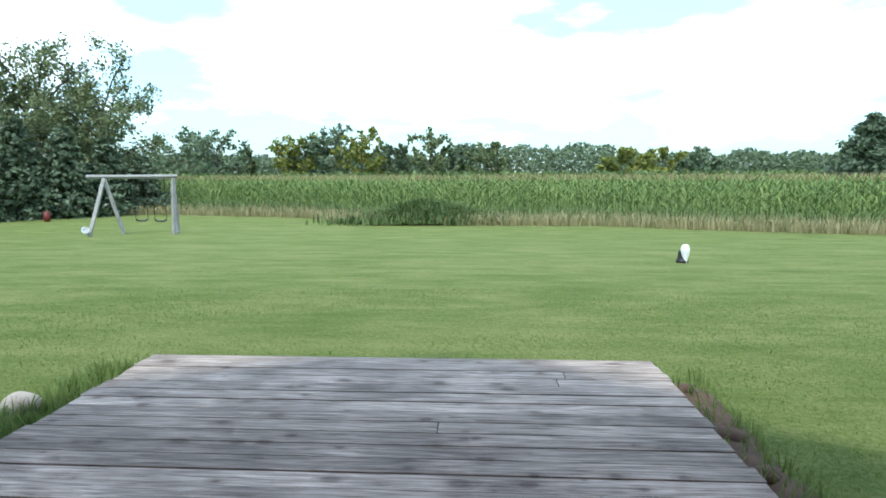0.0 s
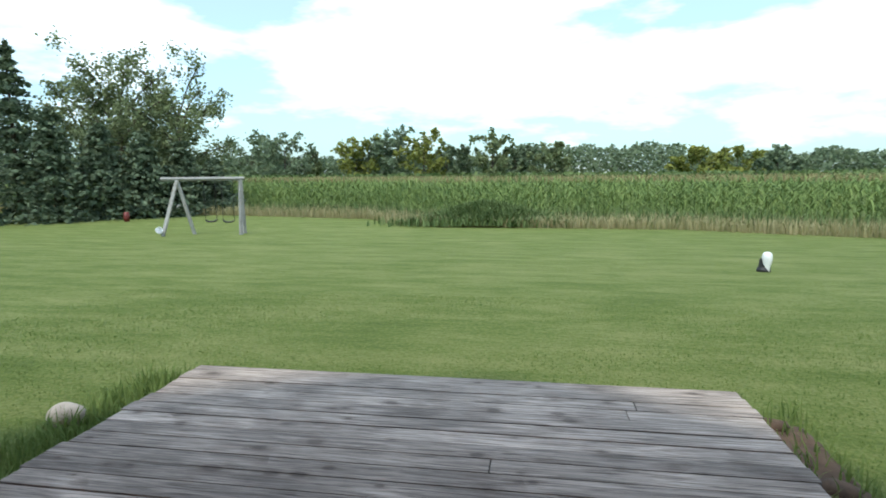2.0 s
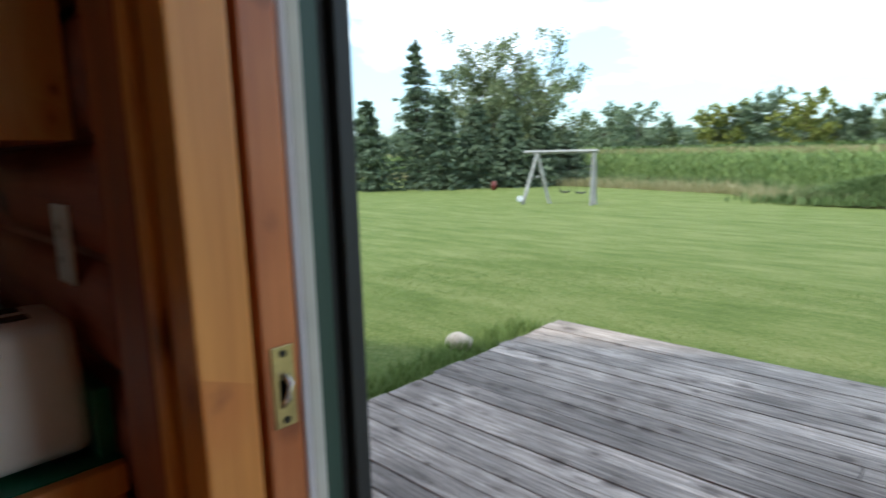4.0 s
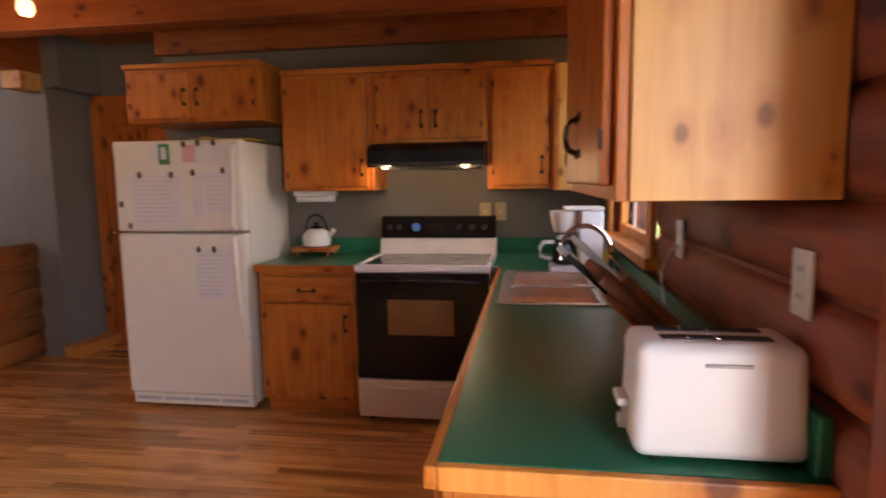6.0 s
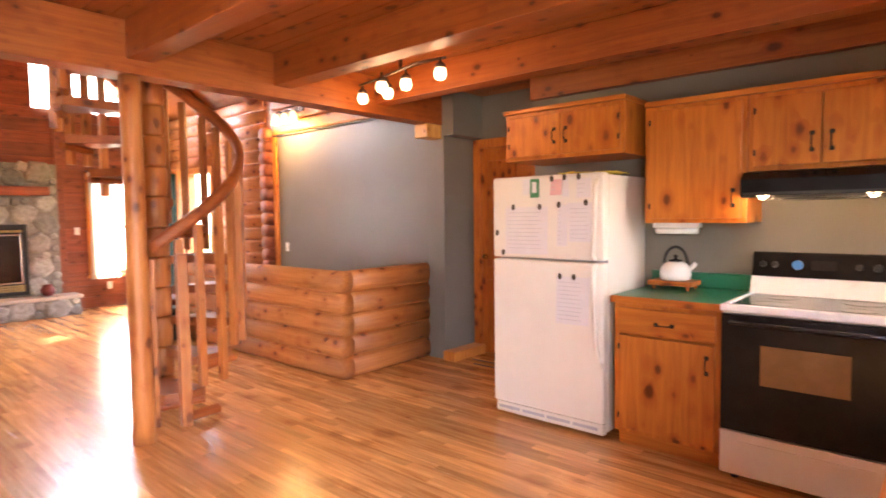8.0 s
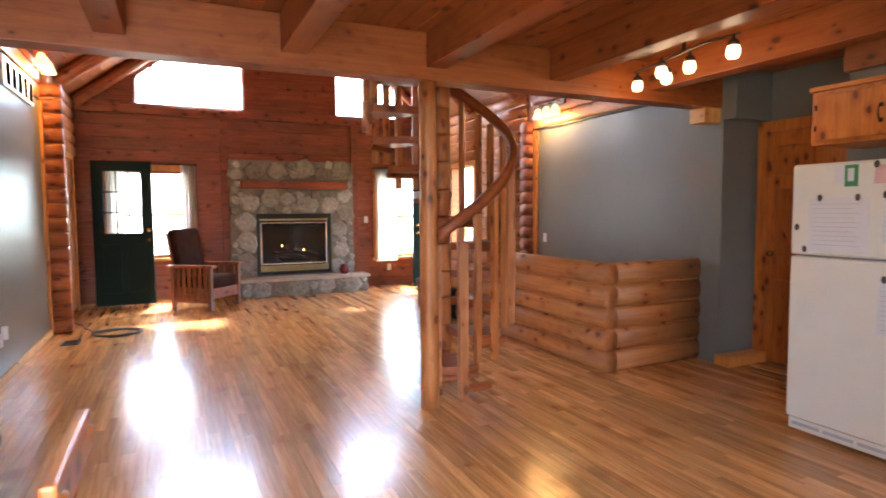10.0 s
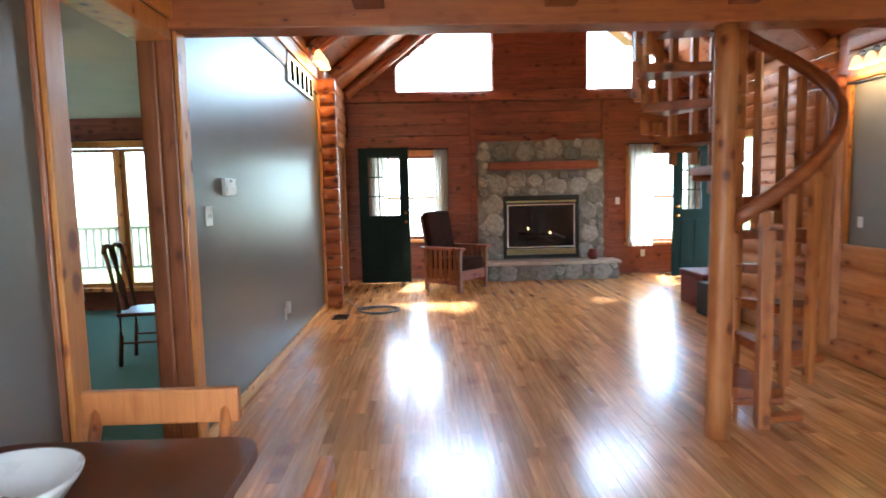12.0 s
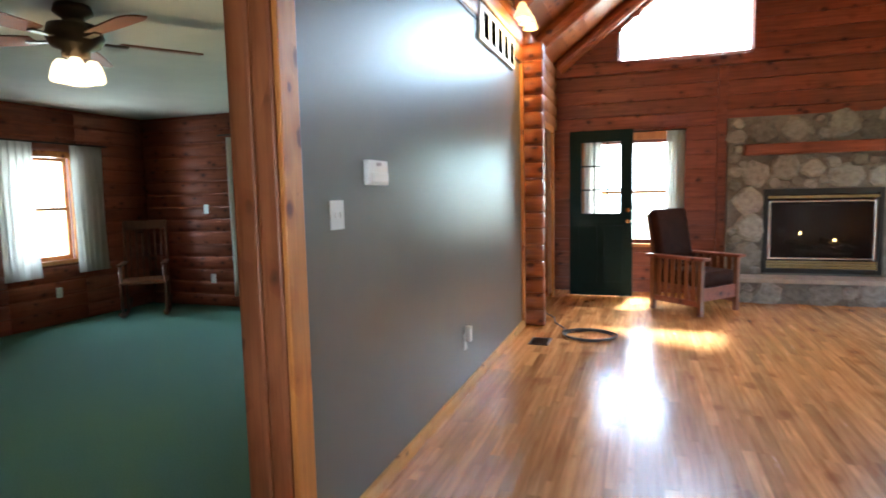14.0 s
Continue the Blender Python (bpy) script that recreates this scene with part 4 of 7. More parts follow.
# cabinet side painted paler for daylight from the patio door
part("end_panel", box(BM(), -0.0595, -0.052, -0.314, -0.007, 1.341, 2.179, 0.002), M_PALE, tall, "pine end panel with light put into its pale colour")
bm = BM()
box(bm, KIT_W + 0.003, -2.54, -1.99, -0.335, 2.031, 2.065, 0.006)
box(bm, KIT_W + 0.003, -2.40, -2.94, -2.05, 2.081, 2.11, 0.006)
structure("crown_trim", bm, M_CAB_Y, "pine crown strip along the cabinet tops", "trim")

cabinet("base_cabinet", KIT_W + 0.002, -2.27, -2.05, -1.455, 0, 0.870, 1, "+x", "knotty pine base cabinet with one drawer and door", LOW, True, True, "top")
for a, b, n in ((-2.25, -1.45, 2), (-1.448, -0.75, 2), (-0.748, -0.03, 1)):
    cabinet("base_cabinet", a, b, -0.615, -0.006, 0, 0.870, n, "-y", "knotty pine base cabinet under the green counter", LOW, True, True, "top")
cabinet("corner_cabinet", KIT_W + 0.002, -2.252, -0.615, -0.006, 0, 0.870, 1, "-y", "blind corner base cabinet of knotty pine", LOW, False, True, "top")

# worktops: the long one has a hole for the sink
SX0, SX1, SY0, SY1 = -2.06, -1.28, -0.575, -0.12
top = thing("countertop", (-1.4, -0.3, 0.872), "dark green laminate countertop with a pine edge", "countertop")
bm = BM()
for x0, x1, y0, y1 in ((KIT_W + 0.004, SX0, -0.62, -0.007), (SX1, -0.022, -0.62, -0.007), (SX0, SX1, -0.62, SY0), (SX0, SX1, SY1, -0.007)):
    part("laminate", box(BM(), x0, x1, y0, y1, 0.872, 0.910), M_GREEN, top)
part("laminate", box(BM(), KIT_W + 0.004, -2.26, -0.675, -0.62, 0.872, 0.910), M_GREEN, top)
bm = BM()
box(bm, -2.255, 0.0, -0.642, -0.621, 0.868, 0.909, 0.004)
part("front_edge", bm, M_CAB_X, top, "pine strip along the counter's front")
bm = BM()
box(bm, -0.0215, 0.0, -0.620, -0.007, 0.866, 0.909, 0.004)
part("end_edge", bm, M_TRIM, top, "pale pine strip along the counter's end")
bm = BM()
box(bm, KIT_W + 0.004, KIT_W + 0.028, -0.675, -0.031, 0.911, 1.01, 0.004)
part("backsplash", bm, M_GREEN, top)
bm = BM()
box(bm, KIT_W + 0.03, -0.03, -0.030, -0.008, 0.911, 1.01, 0.004)
part("backsplash", bm, M_GREEN, top)
top2 = thing("countertop", (-2.58, -1.75, 0.872), "short green laminate countertop beside the stove", "countertop")
bm = BM()
box(bm, KIT_W + 0.004, -2.262, -2.065, -1.448, 0.872, 0.910, 0.003)
part("laminate", bm, M_GREEN, top2)
bm = BM()
box(bm, -2.261, -2.24, -2.065, -1.448, 0.868, 0.909, 0.004)
part("front_edge", bm, M_CAB_Y, top2)
bm = BM()
box(bm, KIT_W + 0.004, KIT_W + 0.028, -2.065, -1.448, 0.911, 1.01, 0.004)
part("backsplash", bm, M_GREEN, top2)


def sink():
    s = thing("sink", ((SX0 + SX1) / 2, (SY0 + SY1) / 2, 0.912), "double bowl stainless steel drop-in sink", "sink")
    bm = BM()
    xm = (SX0 + SX1) / 2
    for x0, x1, y0, y1 in ((SX0 - 0.02, SX1 + 0.02, SY0 - 0.02, SY0 + 0.02), (SX0 - 0.02, SX1 + 0.02, SY1 - 0.07, SY1 + 0.02),
                           (SX0 - 0.02, SX0 + 0.02, SY0 + 0.02, SY1 - 0.07), (SX1 - 0.02, SX1 + 0.02, SY0 + 0.02, SY1 - 0.07), (xm - 0.018, xm + 0.018, SY0 + 0.02, SY1 - 0.07)):
        box(bm, x0, x1, y0, y1, 0.9105, 0.917, 0.002)
    part("rim", bm, M_STEEL, s)
    for a, b in ((SX0 + 0.02, xm - 0.018), (xm + 0.018, SX1 - 0.02)):
        bm = BM()
        y0, y1, d = SY0 + 0.02, SY1 - 0.07, 0.015
        for x0, x1, c0, c1, z0, z1 in ((a, a + d, y0, y1, 0.76, 0.911), (b - d, b, y0, y1, 0.76, 0.911), (a + d, b - d, y0, y0 + d, 0.76, 0.911),
                                       (a + d, b - d, y1 - d, y1, 0.76, 0.911), (a, b, y0, y1, 0.745, 0.76)):
            box(bm, x0, x1, c0, c1, z0, z1)
        bw = part("bowl", bm, M_STEEL, s)
        bm = BM()
        lathe(bm, (a + b) / 2, (y0 + y1) / 2, [(0.045, 0.7605), (0.045, 0.763), (0.03, 0.764), (0.0, 0.762)], 20)
        part("drain", bm, M_CHROME, bw, smooth=True)
    f = thing("faucet", (xm + 0.1, SY1 - 0.03, 0.917), "chrome gooseneck kitchen faucet", "faucet")
    fx, fy = -1.52, SY1 - 0.025
    bm = BM()
    lathe(bm, fx, fy, [(0.034, 0.9175), (0.034, 0.935), (0.020, 0.945), (0.018, 0.99)], 20)
    part("base", bm, M_CHROME, f, smooth=True)
    bm = BM()
    pts = [(fx, fy, 0.985), (fx, fy, 1.06)] + [(fx, fy - 0.10 + 0.10 * math.cos(a), 1.08 + 0.11 * math.sin(a)) for a in [math.pi * k / 12 for k in range(13)]] + [(fx, fy - 0.2, 1.05)]
    tube(bm, pts, 0.0105, 12)
    part("spout", bm, M_CHROME, f, smooth=True)
    bm = BM()
    tube(bm, [(fx + 0.02, fy, 0.96), (fx + 0.06, fy - 0.005, 0.985), (fx + 0.11, fy - 0.01, 1.0)], 0.007, 8)
    part("lever", bm, M_CHROME, f, smooth=True)


sink()


def stove():
    x0, x1, y0, y1 = -2.885, -2.20, -1.443, -0.682
    s = thing("stove", ((x0 + x1) / 2, (y0 + y1) / 2, 0), "electric range with black oven door and almond trim", "stove")
    bm = BM()
    box(bm, x0, x1 - 0.03, y0 + 0.004, y1 - 0.004, 0.03, 0.885, 0.004)
    part("body", bm, M_FRIDGE, s)
    bm = BM()
    for a, b, c, d in ((x1 - 0.03, x1 + 0.012, y0, y1), (x0 + 0.06, x1 - 0.03, y0, y0 + 0.025), (x0 + 0.06, x1 - 0.03, y1 - 0.025, y1)):
        box(bm, a, b, c, d, 0.886, 0.922, 0.006)
    part("cooktop_rim", bm, M_WHITE, s)
    bm = BM()
    box(bm, x0 + 0.06, x1 - 0.031, y0 + 0.026, y1 - 0.026, 0.886, 0.914)
    ck = part("cooktop", bm, M_BLACK, s, "black glass cooktop")
    for bx, by, r in ((-2.38, -1.25, 0.095), (-2.38, -0.88, 0.075), (-2.65, -1.25, 0.075), (-2.65, -0.88, 0.095)):
        bm = BM()
        lathe(bm, bx, by, [(r, 0.9145), (r, 0.9152), (r - 0.006, 0.9153), (r - 0.007, 0.9146)], 32)
        part("burner_ring", bm, M_DARKGLASS, ck)
    bm = BM()
    prism(bm, [(x0, 0.886), (x0 + 0.115, 0.915), (x0 + 0.075, 1.015), (x0, 1.015)], "y", y0, y1)
    part("splash_panel", bm, M_WHITE, s)
    bm = BM()
    prism(bm, [(x0, 1.016), (x0 + 0.085, 1.016), (x0 + 0.06, 1.145), (x0 + 0.04, 1.155), (x0, 1.155)], "y", y0 + 0.004, y1 - 0.004)
    cp = part("control_panel", bm, M_BLACK, s, "black control panel")
    for k, (dy, r, m) in enumerate(((0.06, 0.018, M_BLACKMATT), (0.12, 0.018, M_BLACKMATT), (0.235, 0.028, M_BLUE), (0.52, 0.018, M_BLACKMATT), (0.60, 0.022, M_BLACKMATT), (0.68, 0.018, M_BLACKMATT))):
        bm = BM()
        rod(bm, (x0 + 0.070, y0 + dy, 1.085), (x0 + 0.098, y0 + dy, 1.09), r, r * 0.85, 16)
        part("knob", bm, m, cp)
    bm = BM()
    box(bm, x0 + 0.0705, x0 + 0.0765, y0 + 0.30, y0 + 0.42, 1.06, 1.115, 0.001)
    part("clock", bm, M_DARKGLASS, cp)
    for dy in (0.20, 0.56):
        bm = BM()
        box(bm, x0 + 0.03, x0 + 0.06, y0 + dy, y0 + dy + 0.05, 1.1555, 1.158)
        part("vent", bm, M_STEEL, cp)
    bm = BM()
    box(bm, x1 - 0.028, x1 + 0.012, y0 + 0.006, y1 - 0.006, 0.275, 0.875, 0.008)
    dr = part("oven_door", bm, M_BLACK, s, "glossy black oven door")
    bm = BM()
    box(bm, x1 + 0.0122, x1 + 0.0165, y0 + 0.19, y1 - 0.20, 0.53, 0.73, 0.002)
    part("window", bm, M_OVENWIN, dr, "oven window with a brown reflection put into its colour")
    bm = BM()
    tube(bm, [(x1 + 0.012, y0 + 0.05, 0.83), (x1 + 0.045, y0 + 0.06, 0.835), (x1 + 0.048, (y0 + y1) / 2, 0.835), (x1 + 0.045, y1 - 0.06, 0.835), (x1 + 0.012, y1 - 0.05, 0.83)], 0.013, 10)
    part("handle", bm, M_BLACK, dr, smooth=True)
    bm = BM()
    box(bm, x1 - 0.028, x1 + 0.010, y0 + 0.006, y1 - 0.006, 0.045, 0.268, 0.008)
    dw = part("drawer", bm, M_FRIDGE, s, "almond storage drawer")
    bm = BM()
    box(bm, x1 + 0.0102, x1 + 0.02, y0 + 0.10, y1 - 0.10, 0.205, 0.225, 0.004)
    part("grip", bm, M_FRIDGE, dw)
    for fx in (x0 + 0.06, x1 - 0.08):
        for fy in (y0 + 0.06, y1 - 0.06):
            bm = BM()
            rod(bm, (fx, fy, 0), (fx, fy, 0.031), 0.02)
            part("foot", bm, M_BLACKMATT, s)


stove()


def hood():
    x0, x1, y0, y1 = KIT_W + 0.004, -2.40, -1.41, -0.725
    h = thing("range_hood", ((x0 + x1) / 2, (y0 + y1) / 2, 1.46), "black under-cabinet range hood with two lit lamps", "range hood")
    bm = BM()
    prism(bm, [(x0, 1.60), (x1 - 0.06, 1.60), (x1, 1.56), (x1, 1.475), (x1 - 0.02, 1.465), (x0, 1.465)], "y", y0, y1)
    part("shell", bm, M_BLACK, h)
    bm = BM()
    box(bm, x1 + 0.0005, x1 + 0.004, y0 + 0.01, y1 - 0.01, 1.478, 1.492)
    part("trim_strip", bm, M_BLACKMATT, h)
    bm = BM()
    box(bm, x0 + 0.06, x1 - 0.16, y0 + 0.05, y1 - 0.05, 1.455, 1.464, 0.002)
    part("grease_filter", bm, M_BLACKMATT, h)
    for y in (-1.31, -0.84):
        bm = BM()
        lathe(bm, -2.43, y, [(0.017, 1.464), (0.018, 1.459), (0.014, 1.455), (0.0, 1.454)], 16)
        part("lamp", bm, M_HOODLAMP, h, "lit hood lamp", smooth=True)
        bulb("hood_light", (-2.43, y, 1.435), 0.22, 0.03, (1.0, 0.74, 0.42))


hood()


def fridge():
    x0, xb, x1, y0, y1 = -2.895, -2.335, -2.255, -2.93, -2.115
    f = thing("refrigerator", ((x0 + x1) / 2, (y0 + y1) / 2, 0), "cream top-freezer refrigerator with papers and magnets", "refrigerator")
    bm = BM()
    box(bm, x0, xb, y0 + 0.006, y1 - 0.006, 0.035, 1.63, 0.012)
    part("body", bm, M_FRIDGE, f)
    for nm, z0, z1 in (("freezer_door", 1.105, 1.64), ("door", 0.105, 1.095)):
        bm = BM()
        box(bm, xb + 0.008, x1, y0, y1, z0, z1, 0.018)
        d = part(nm, bm, M_FRIDGE, f)
        bm = BM()
        ya, yb = y1 - 0.055, y1 - 0.045
        if nm == "door":
            pts = [(x1 - 0.002, ya, 1.085), (x1 + 0.03, ya, 1.06), (x1 + 0.034, yb, 0.80), (x1 + 0.03, yb + 0.012, 0.60), (x1 + 0.02, yb + 0.028, 0.50), (x1 - 0.002, yb + 0.035, 0.46)]
        else:
            pts = [(x1 - 0.002, ya, 1.12), (x1 + 0.03, ya, 1.145), (x1 + 0.034, yb, 1.35), (x1 + 0.02, yb, 1.56), (x1 - 0.002, yb, 1.60)]
        tube(bm, pts, 0.014, 8)
        part("handle", bm, M_FRIDGE, d, smooth=True)
    bm = BM()
    box(bm, xb + 0.002, xb + 0.007, y0 + 0.01, y1 - 0.01, 0.11, 1.635)
    part("gasket", bm, M_INK, f)
    bm = BM()
    box(bm, xb + 0.01, x1 - 0.02, y0 + 0.01, y1 - 0.01, 0.03, 0.098, 0.004)
    g = part("base_grille", bm, M_FRIDGE, f)
    for k in range(4):
        bm = BM()
        yy = y0 + 0.03 + k * 0.19
        box(bm, x1 - 0.0205, x1 - 0.0185, yy, yy + 0.17, 0.055, 0.075)
        part("slot", bm, M_INK, g)
    for fy in (y0 + 0.06, y1 - 0.06):
        for fx in (x0 + 0.08, x1 - 0.12):
            bm = BM()
            rod(bm, (fx, fy, 0), (fx, fy, 0.036), 0.02)
            part("foot", bm, M_BLACKMATT, f)
    face = x1 + 0.0012
    sheets = [(0.13, 0.53, 1.13, 1.44, M_PAPER, "large sheet"), (0.61, 0.70, 1.19, 1.45, M_PAPER, ""), (0.72, 0.93, 1.22, 1.46, M_PAPER, ""),
             (0.30, 0.37, 1.52, 1.62, M_PAPER, ""), (0.55, 0.65, 1.51, 1.61, M_PINK, ""), (0.66, 0.72, 1.50, 1.61, M_PAPER, ""),
             (0.78, 0.90, 1.49, 1.61, M_PAPER, ""), (0.60, 0.88, 0.70, 1.00, M_PAPER, "")]
    w = y1 - y0
    for k, (a, b, z0, z1, m, _) in enumerate(sheets):
        n = thing("fridge_note", (face, y0 + w * a, z0), "paper note held on the fridge by a magnet", "paper", "fridge notes")
        bm = BM()
        t = 0.012 * math.sin(k * 2.1)
        prism(bm, [(y0 + w * a, z0), (y0 + w * b, z0 + t * 0.2), (y0 + w * b + t, z1), (y0 + w * a + t, z1)], "x", face, face + 0.0015)
        p = part("sheet", bm, m, n)
        rows = int((z1 - z0) / 0.026)
        for r in range(1, rows):
            bm = BM()
            zz = z1 - 0.012 - r * 0.026
            e = b - 0.05 - 0.12 * ((r * 7 + k * 3) % 5) / 5 * (b - a)
            box(bm, face + 0.0016, face + 0.0021, y0 + w * (a + 0.06 * (b - a)) + t * 0.3, y0 + w * e, zz, zz + 0.004)
            part("print_line", bm, M_PRINT, p)
    for k, (u, z) in enumerate(((0.05, 1.27), (0.11, 1.14), (0.21, 1.44), (0.46, 1.44), (0.63, 1.45), (0.68, 1.62), (0.80, 1.62), (0.86, 1.46), (0.64, 1.0), (0.76, 1.0), (0.57, 1.615))):
        mg = thing("fridge_magnet", (face + 0.001, y0 + w * u, z), "small dark bear-brown fridge magnet", "magnet", "fridge magnets")
        bm = BM()
        lathe(bm, 0, 0, [(0.014, 0.0), (0.016, 0.004), (0.010, 0.008)], 10)
        bmesh.ops.transform(bm, matrix=pose(face + 0.0022, y0 + w * u, z, 0, 90, 0) @ Matrix.Diagonal((1.3, 0.9, 1, 1)), verts=bm.verts)
        part("body", bm, M_BRONZE, mg)
    gm = thing("photo_magnet", (face, y0 + w * 0.36, 1.51), "dark green picture magnet with a pale middle", "magnet")
    bm = BM()
    box(bm, face, face + 0.003, y0 + w * 0.37, y0 + w * 0.455, 1.50, 1.62, 0.001)
    part("plate", bm, M_LEAFGREEN, gm)
    bm = BM()
    box(bm, face + 0.0031, face + 0.004, y0 + w * 0.39, y0 + w * 0.43, 1.53, 1.60)
    part("picture", bm, M_PAPER, gm)
    # cloth lying on the top
    bm = BM()
    bmesh.ops.create_grid(bm, x_segments=18, y_segments=22, size=0.5, matrix=Matrix.LocRotScale((-2.47, -2.29, 1.645), None, (0.3, 0.34, 1)))
    for v in bm.verts:
        v.co.z = 1.641 + 0.022 * abs(noise.noise(v.co * 9)) + 0.012 * abs(noise.noise(v.co * 24))
    bmesh.ops.solidify(bm, geom=bm.faces[:], thickness=-0.003)
    solid("yellow_cloth", bm, M_YELLOW, "crumpled yellow cloth lying on the fridge", "cloth", smooth=True)


fridge()


def kettle():
    t = thing("trivet", (-2.76, -1.87, 0.91), "small wooden stand under the kettle", "stand")
    bm = BM()
    box(bm, -2.85, -2.66, -2.01, -1.74, 0.935, 0.965, 0.005)
    part("board", bm, M_CAB_Y, t)
    for x in (-2.83, -2.69):
        for y in (-1.98, -1.77):
            bm = BM()
            rod(bm, (x, y, 0.91), (x, y, 0.936), 0.012)
            part("foot", bm, M_CAB, t)
    k = thing("kettle", (-2.76, -1.87, 0.965), "white enamel kettle with a black hoop handle", "kettle")
    bm = BM()
    lathe(bm, -2.76, -1.87, [(0.07, 0.966), (0.088, 0.972), (0.094, 1.0), (0.088, 1.04), (0.066, 1.07), (0.04, 1.082)], 28)
    part("body", bm, M_WHITE, k, smooth=True)
    bm = BM()
    lathe(bm, -2.76, -1.87, [(0.04, 1.0825), (0.038, 1.092), (0.012, 1.098), (0.009, 1.108), (0.014, 1.118), (0.0, 1.126)], 20)
    part("lid", bm, M_BLACK, k, smooth=True)
    bm = BM()
    tube(bm, [(-2.76, -1.79, 1.03), (-2.76, -1.765, 1.055), (-2.76, -1.748, 1.075)], 0.014, 10)
    part("spout", bm, M_WHITE, k, smooth=True)
    bm = BM()
    tube(bm, [(-2.76, -1.87 + 0.072 * math.cos(a), 1.07 + 0.105 * math.sin(a)) for a in [math.pi * j / 14 for j in range(15)]], 0.009, 8)
    part("handle", bm, M_BLACKMATT, k, smooth=True)


kettle()
bm = BM()
tube(bm, [(-2.74, -1.985, 1.28), (-2.74, -1.73, 1.28)], 0.022, 12)
th = thing("under_cabinet_lamp", (-2.74, -1.86, 1.30), "white fluorescent strip under the wall cabinet", "lamp")
part("tube", bm, M_PLASTIC, th, smooth=True)
bm = BM()
box(bm, -2.77, -2.71, -2.0, -1.715, 1.298, 1.3295, 0.004)
part("housing", bm, M_PLASTIC, th)


def coffee_maker():
    c = thing("coffee_maker", (-2.12, -0.24, 0.91), "white drip coffee maker with a glass carafe", "coffee maker")
    x0, x1, y0, y1 = -2.22, -2.04, -0.37, -0.11
    bm = BM()
    box(bm, x0, x1, y0, y1, 0.911, 0.945, 0.012)
    part("base", bm, M_PLASTIC, c)
    bm = BM()
    box(bm, x0 + 0.02, x1, -0.225, y1, 0.946, 1.225, 0.012)
    part("tower", bm, M_PLASTIC, c)
    bm = BM()
    lathe(bm, -2.13, -0.295, [(0.048, 1.112), (0.054, 1.118), (0.072, 1.195), (0.074, 1.215), (0.070, 1.222)], 28)
    part("brew_head", bm, M_PLASTIC, c, smooth=True)
    bm = BM()
    box(bm, x0 + 0.015, x1 + 0.004, -0.30, y1 + 0.004, 1.226, 1.243, 0.006)
    part("top_lid", bm, M_PLASTIC, c)
    bm = BM()
    lathe(bm, -2.13, -0.295, [(0.045, 0.946), (0.062, 0.96), (0.064, 1.0), (0.045, 1.05), (0.04, 1.075)], 24)
    cf = part("carafe", bm, M_DARKGLASS, c, "glass carafe with coffee", smooth=True)
    bm = BM()
    tube(bm, [(-2.13, -0.345, 1.06), (-2.13, -0.40, 1.06), (-2.13, -0.42, 1.03), (-2.13, -0.415, 0.985), (-2.13, -0.36, 0.97)], 0.011, 8)
    part("handle", bm, M_PLASTIC, cf, smooth=True)
    bm = BM()
    lathe(bm, -2.13, -0.295, [(0.041, 1.0755), (0.041, 1.09), (0.0, 1.1)], 20)
    part("lid", bm, M_PLASTIC, cf, smooth=True)
    b = thing("soap_bottle", (-1.99, -0.13, 0.91), "yellow dish soap bottle by the sink", "bottle")
    bm = BM()
    lathe(bm, -1.985, -0.09, [(0.028, 0.911), (0.03, 0.93), (0.03, 1.02), (0.014, 1.045)], 16)
    part("body", bm, M_YELLOW, b, smooth=True)
    bm = BM()
    lathe(bm, -1.985, -0.09, [(0.012, 1.0455), (0.012, 1.07), (0.006, 1.085)], 12)
    part("cap", bm, M_PLASTIC, b, smooth=True)


coffee_maker()


def knife_block():
    """A block that leans over the counter's front edge, with handles standing out of it."""
    k = thing("knife_block", (-0.76, -0.15, 0.91), "slanted pine knife block full of knives", "knife block")
    tilt = Matrix.Translation((-0.76, -0.10, 0.955)) @ pose(0, 0, 0, 47, 0, 0)
    bm = BM()
    box(bm, -0.06, 0.06, -0.045, 0.05, 0.0, 0.19, 0.004)
    bmesh.ops.transform(bm, matrix=tilt, verts=bm.verts)
    part("block", bm, M_CAB, k)
    bm = BM()
    prism(bm, [(-0.20, 0.9105), (-0.045, 0.9105), (-0.06, 0.975), (-0.16, 1.02)], "x", -0.81, -0.71)
    part("foot", bm, M_CAB_X, k)
    for i in range(3):
        for j in range(2):
            bm = BM()
            u, v = -0.04 + 0.04 * i, -0.025 + 0.045 * j
            ln = 0.15 + 0.03 * ((i + j) % 2)
            box(bm, u - 0.011, u + 0.011, v - 0.009, v + 0.009, 0.191, 0.191 + ln, 0.004)
            bmesh.ops.transform(bm, matrix=tilt, verts=bm.verts)
            part("knife_handle", bm, (M_GREYHANDLE, M_GREYHANDLE, M_BLACKMATT)[(i + 2 * j) % 3], k)
    bm = BM()
    rod(bm, (0.085, 0.0, 0.03), (0.085, 0.0, 0.24), 0.022, 0.022)
    rod(bm, (0.085, 0.0, 0.24), (0.085, 0.0, 0.30), 0.022, 0.012)
    bmesh.ops.transform(bm, matrix=tilt, verts=bm.verts)
    part("round_handle", bm, M_CHAIR, k, "thick round reddish wooden handle", True)
    bm = BM()
    rod(bm, (0.10, 0.05, -0.03), (0.10, 0.05, 0.26), 0.005)
    bmesh.ops.transform(bm, matrix=tilt, verts=bm.verts)
    part("sharpening_steel", bm, M_STEEL, k)


knife_block()


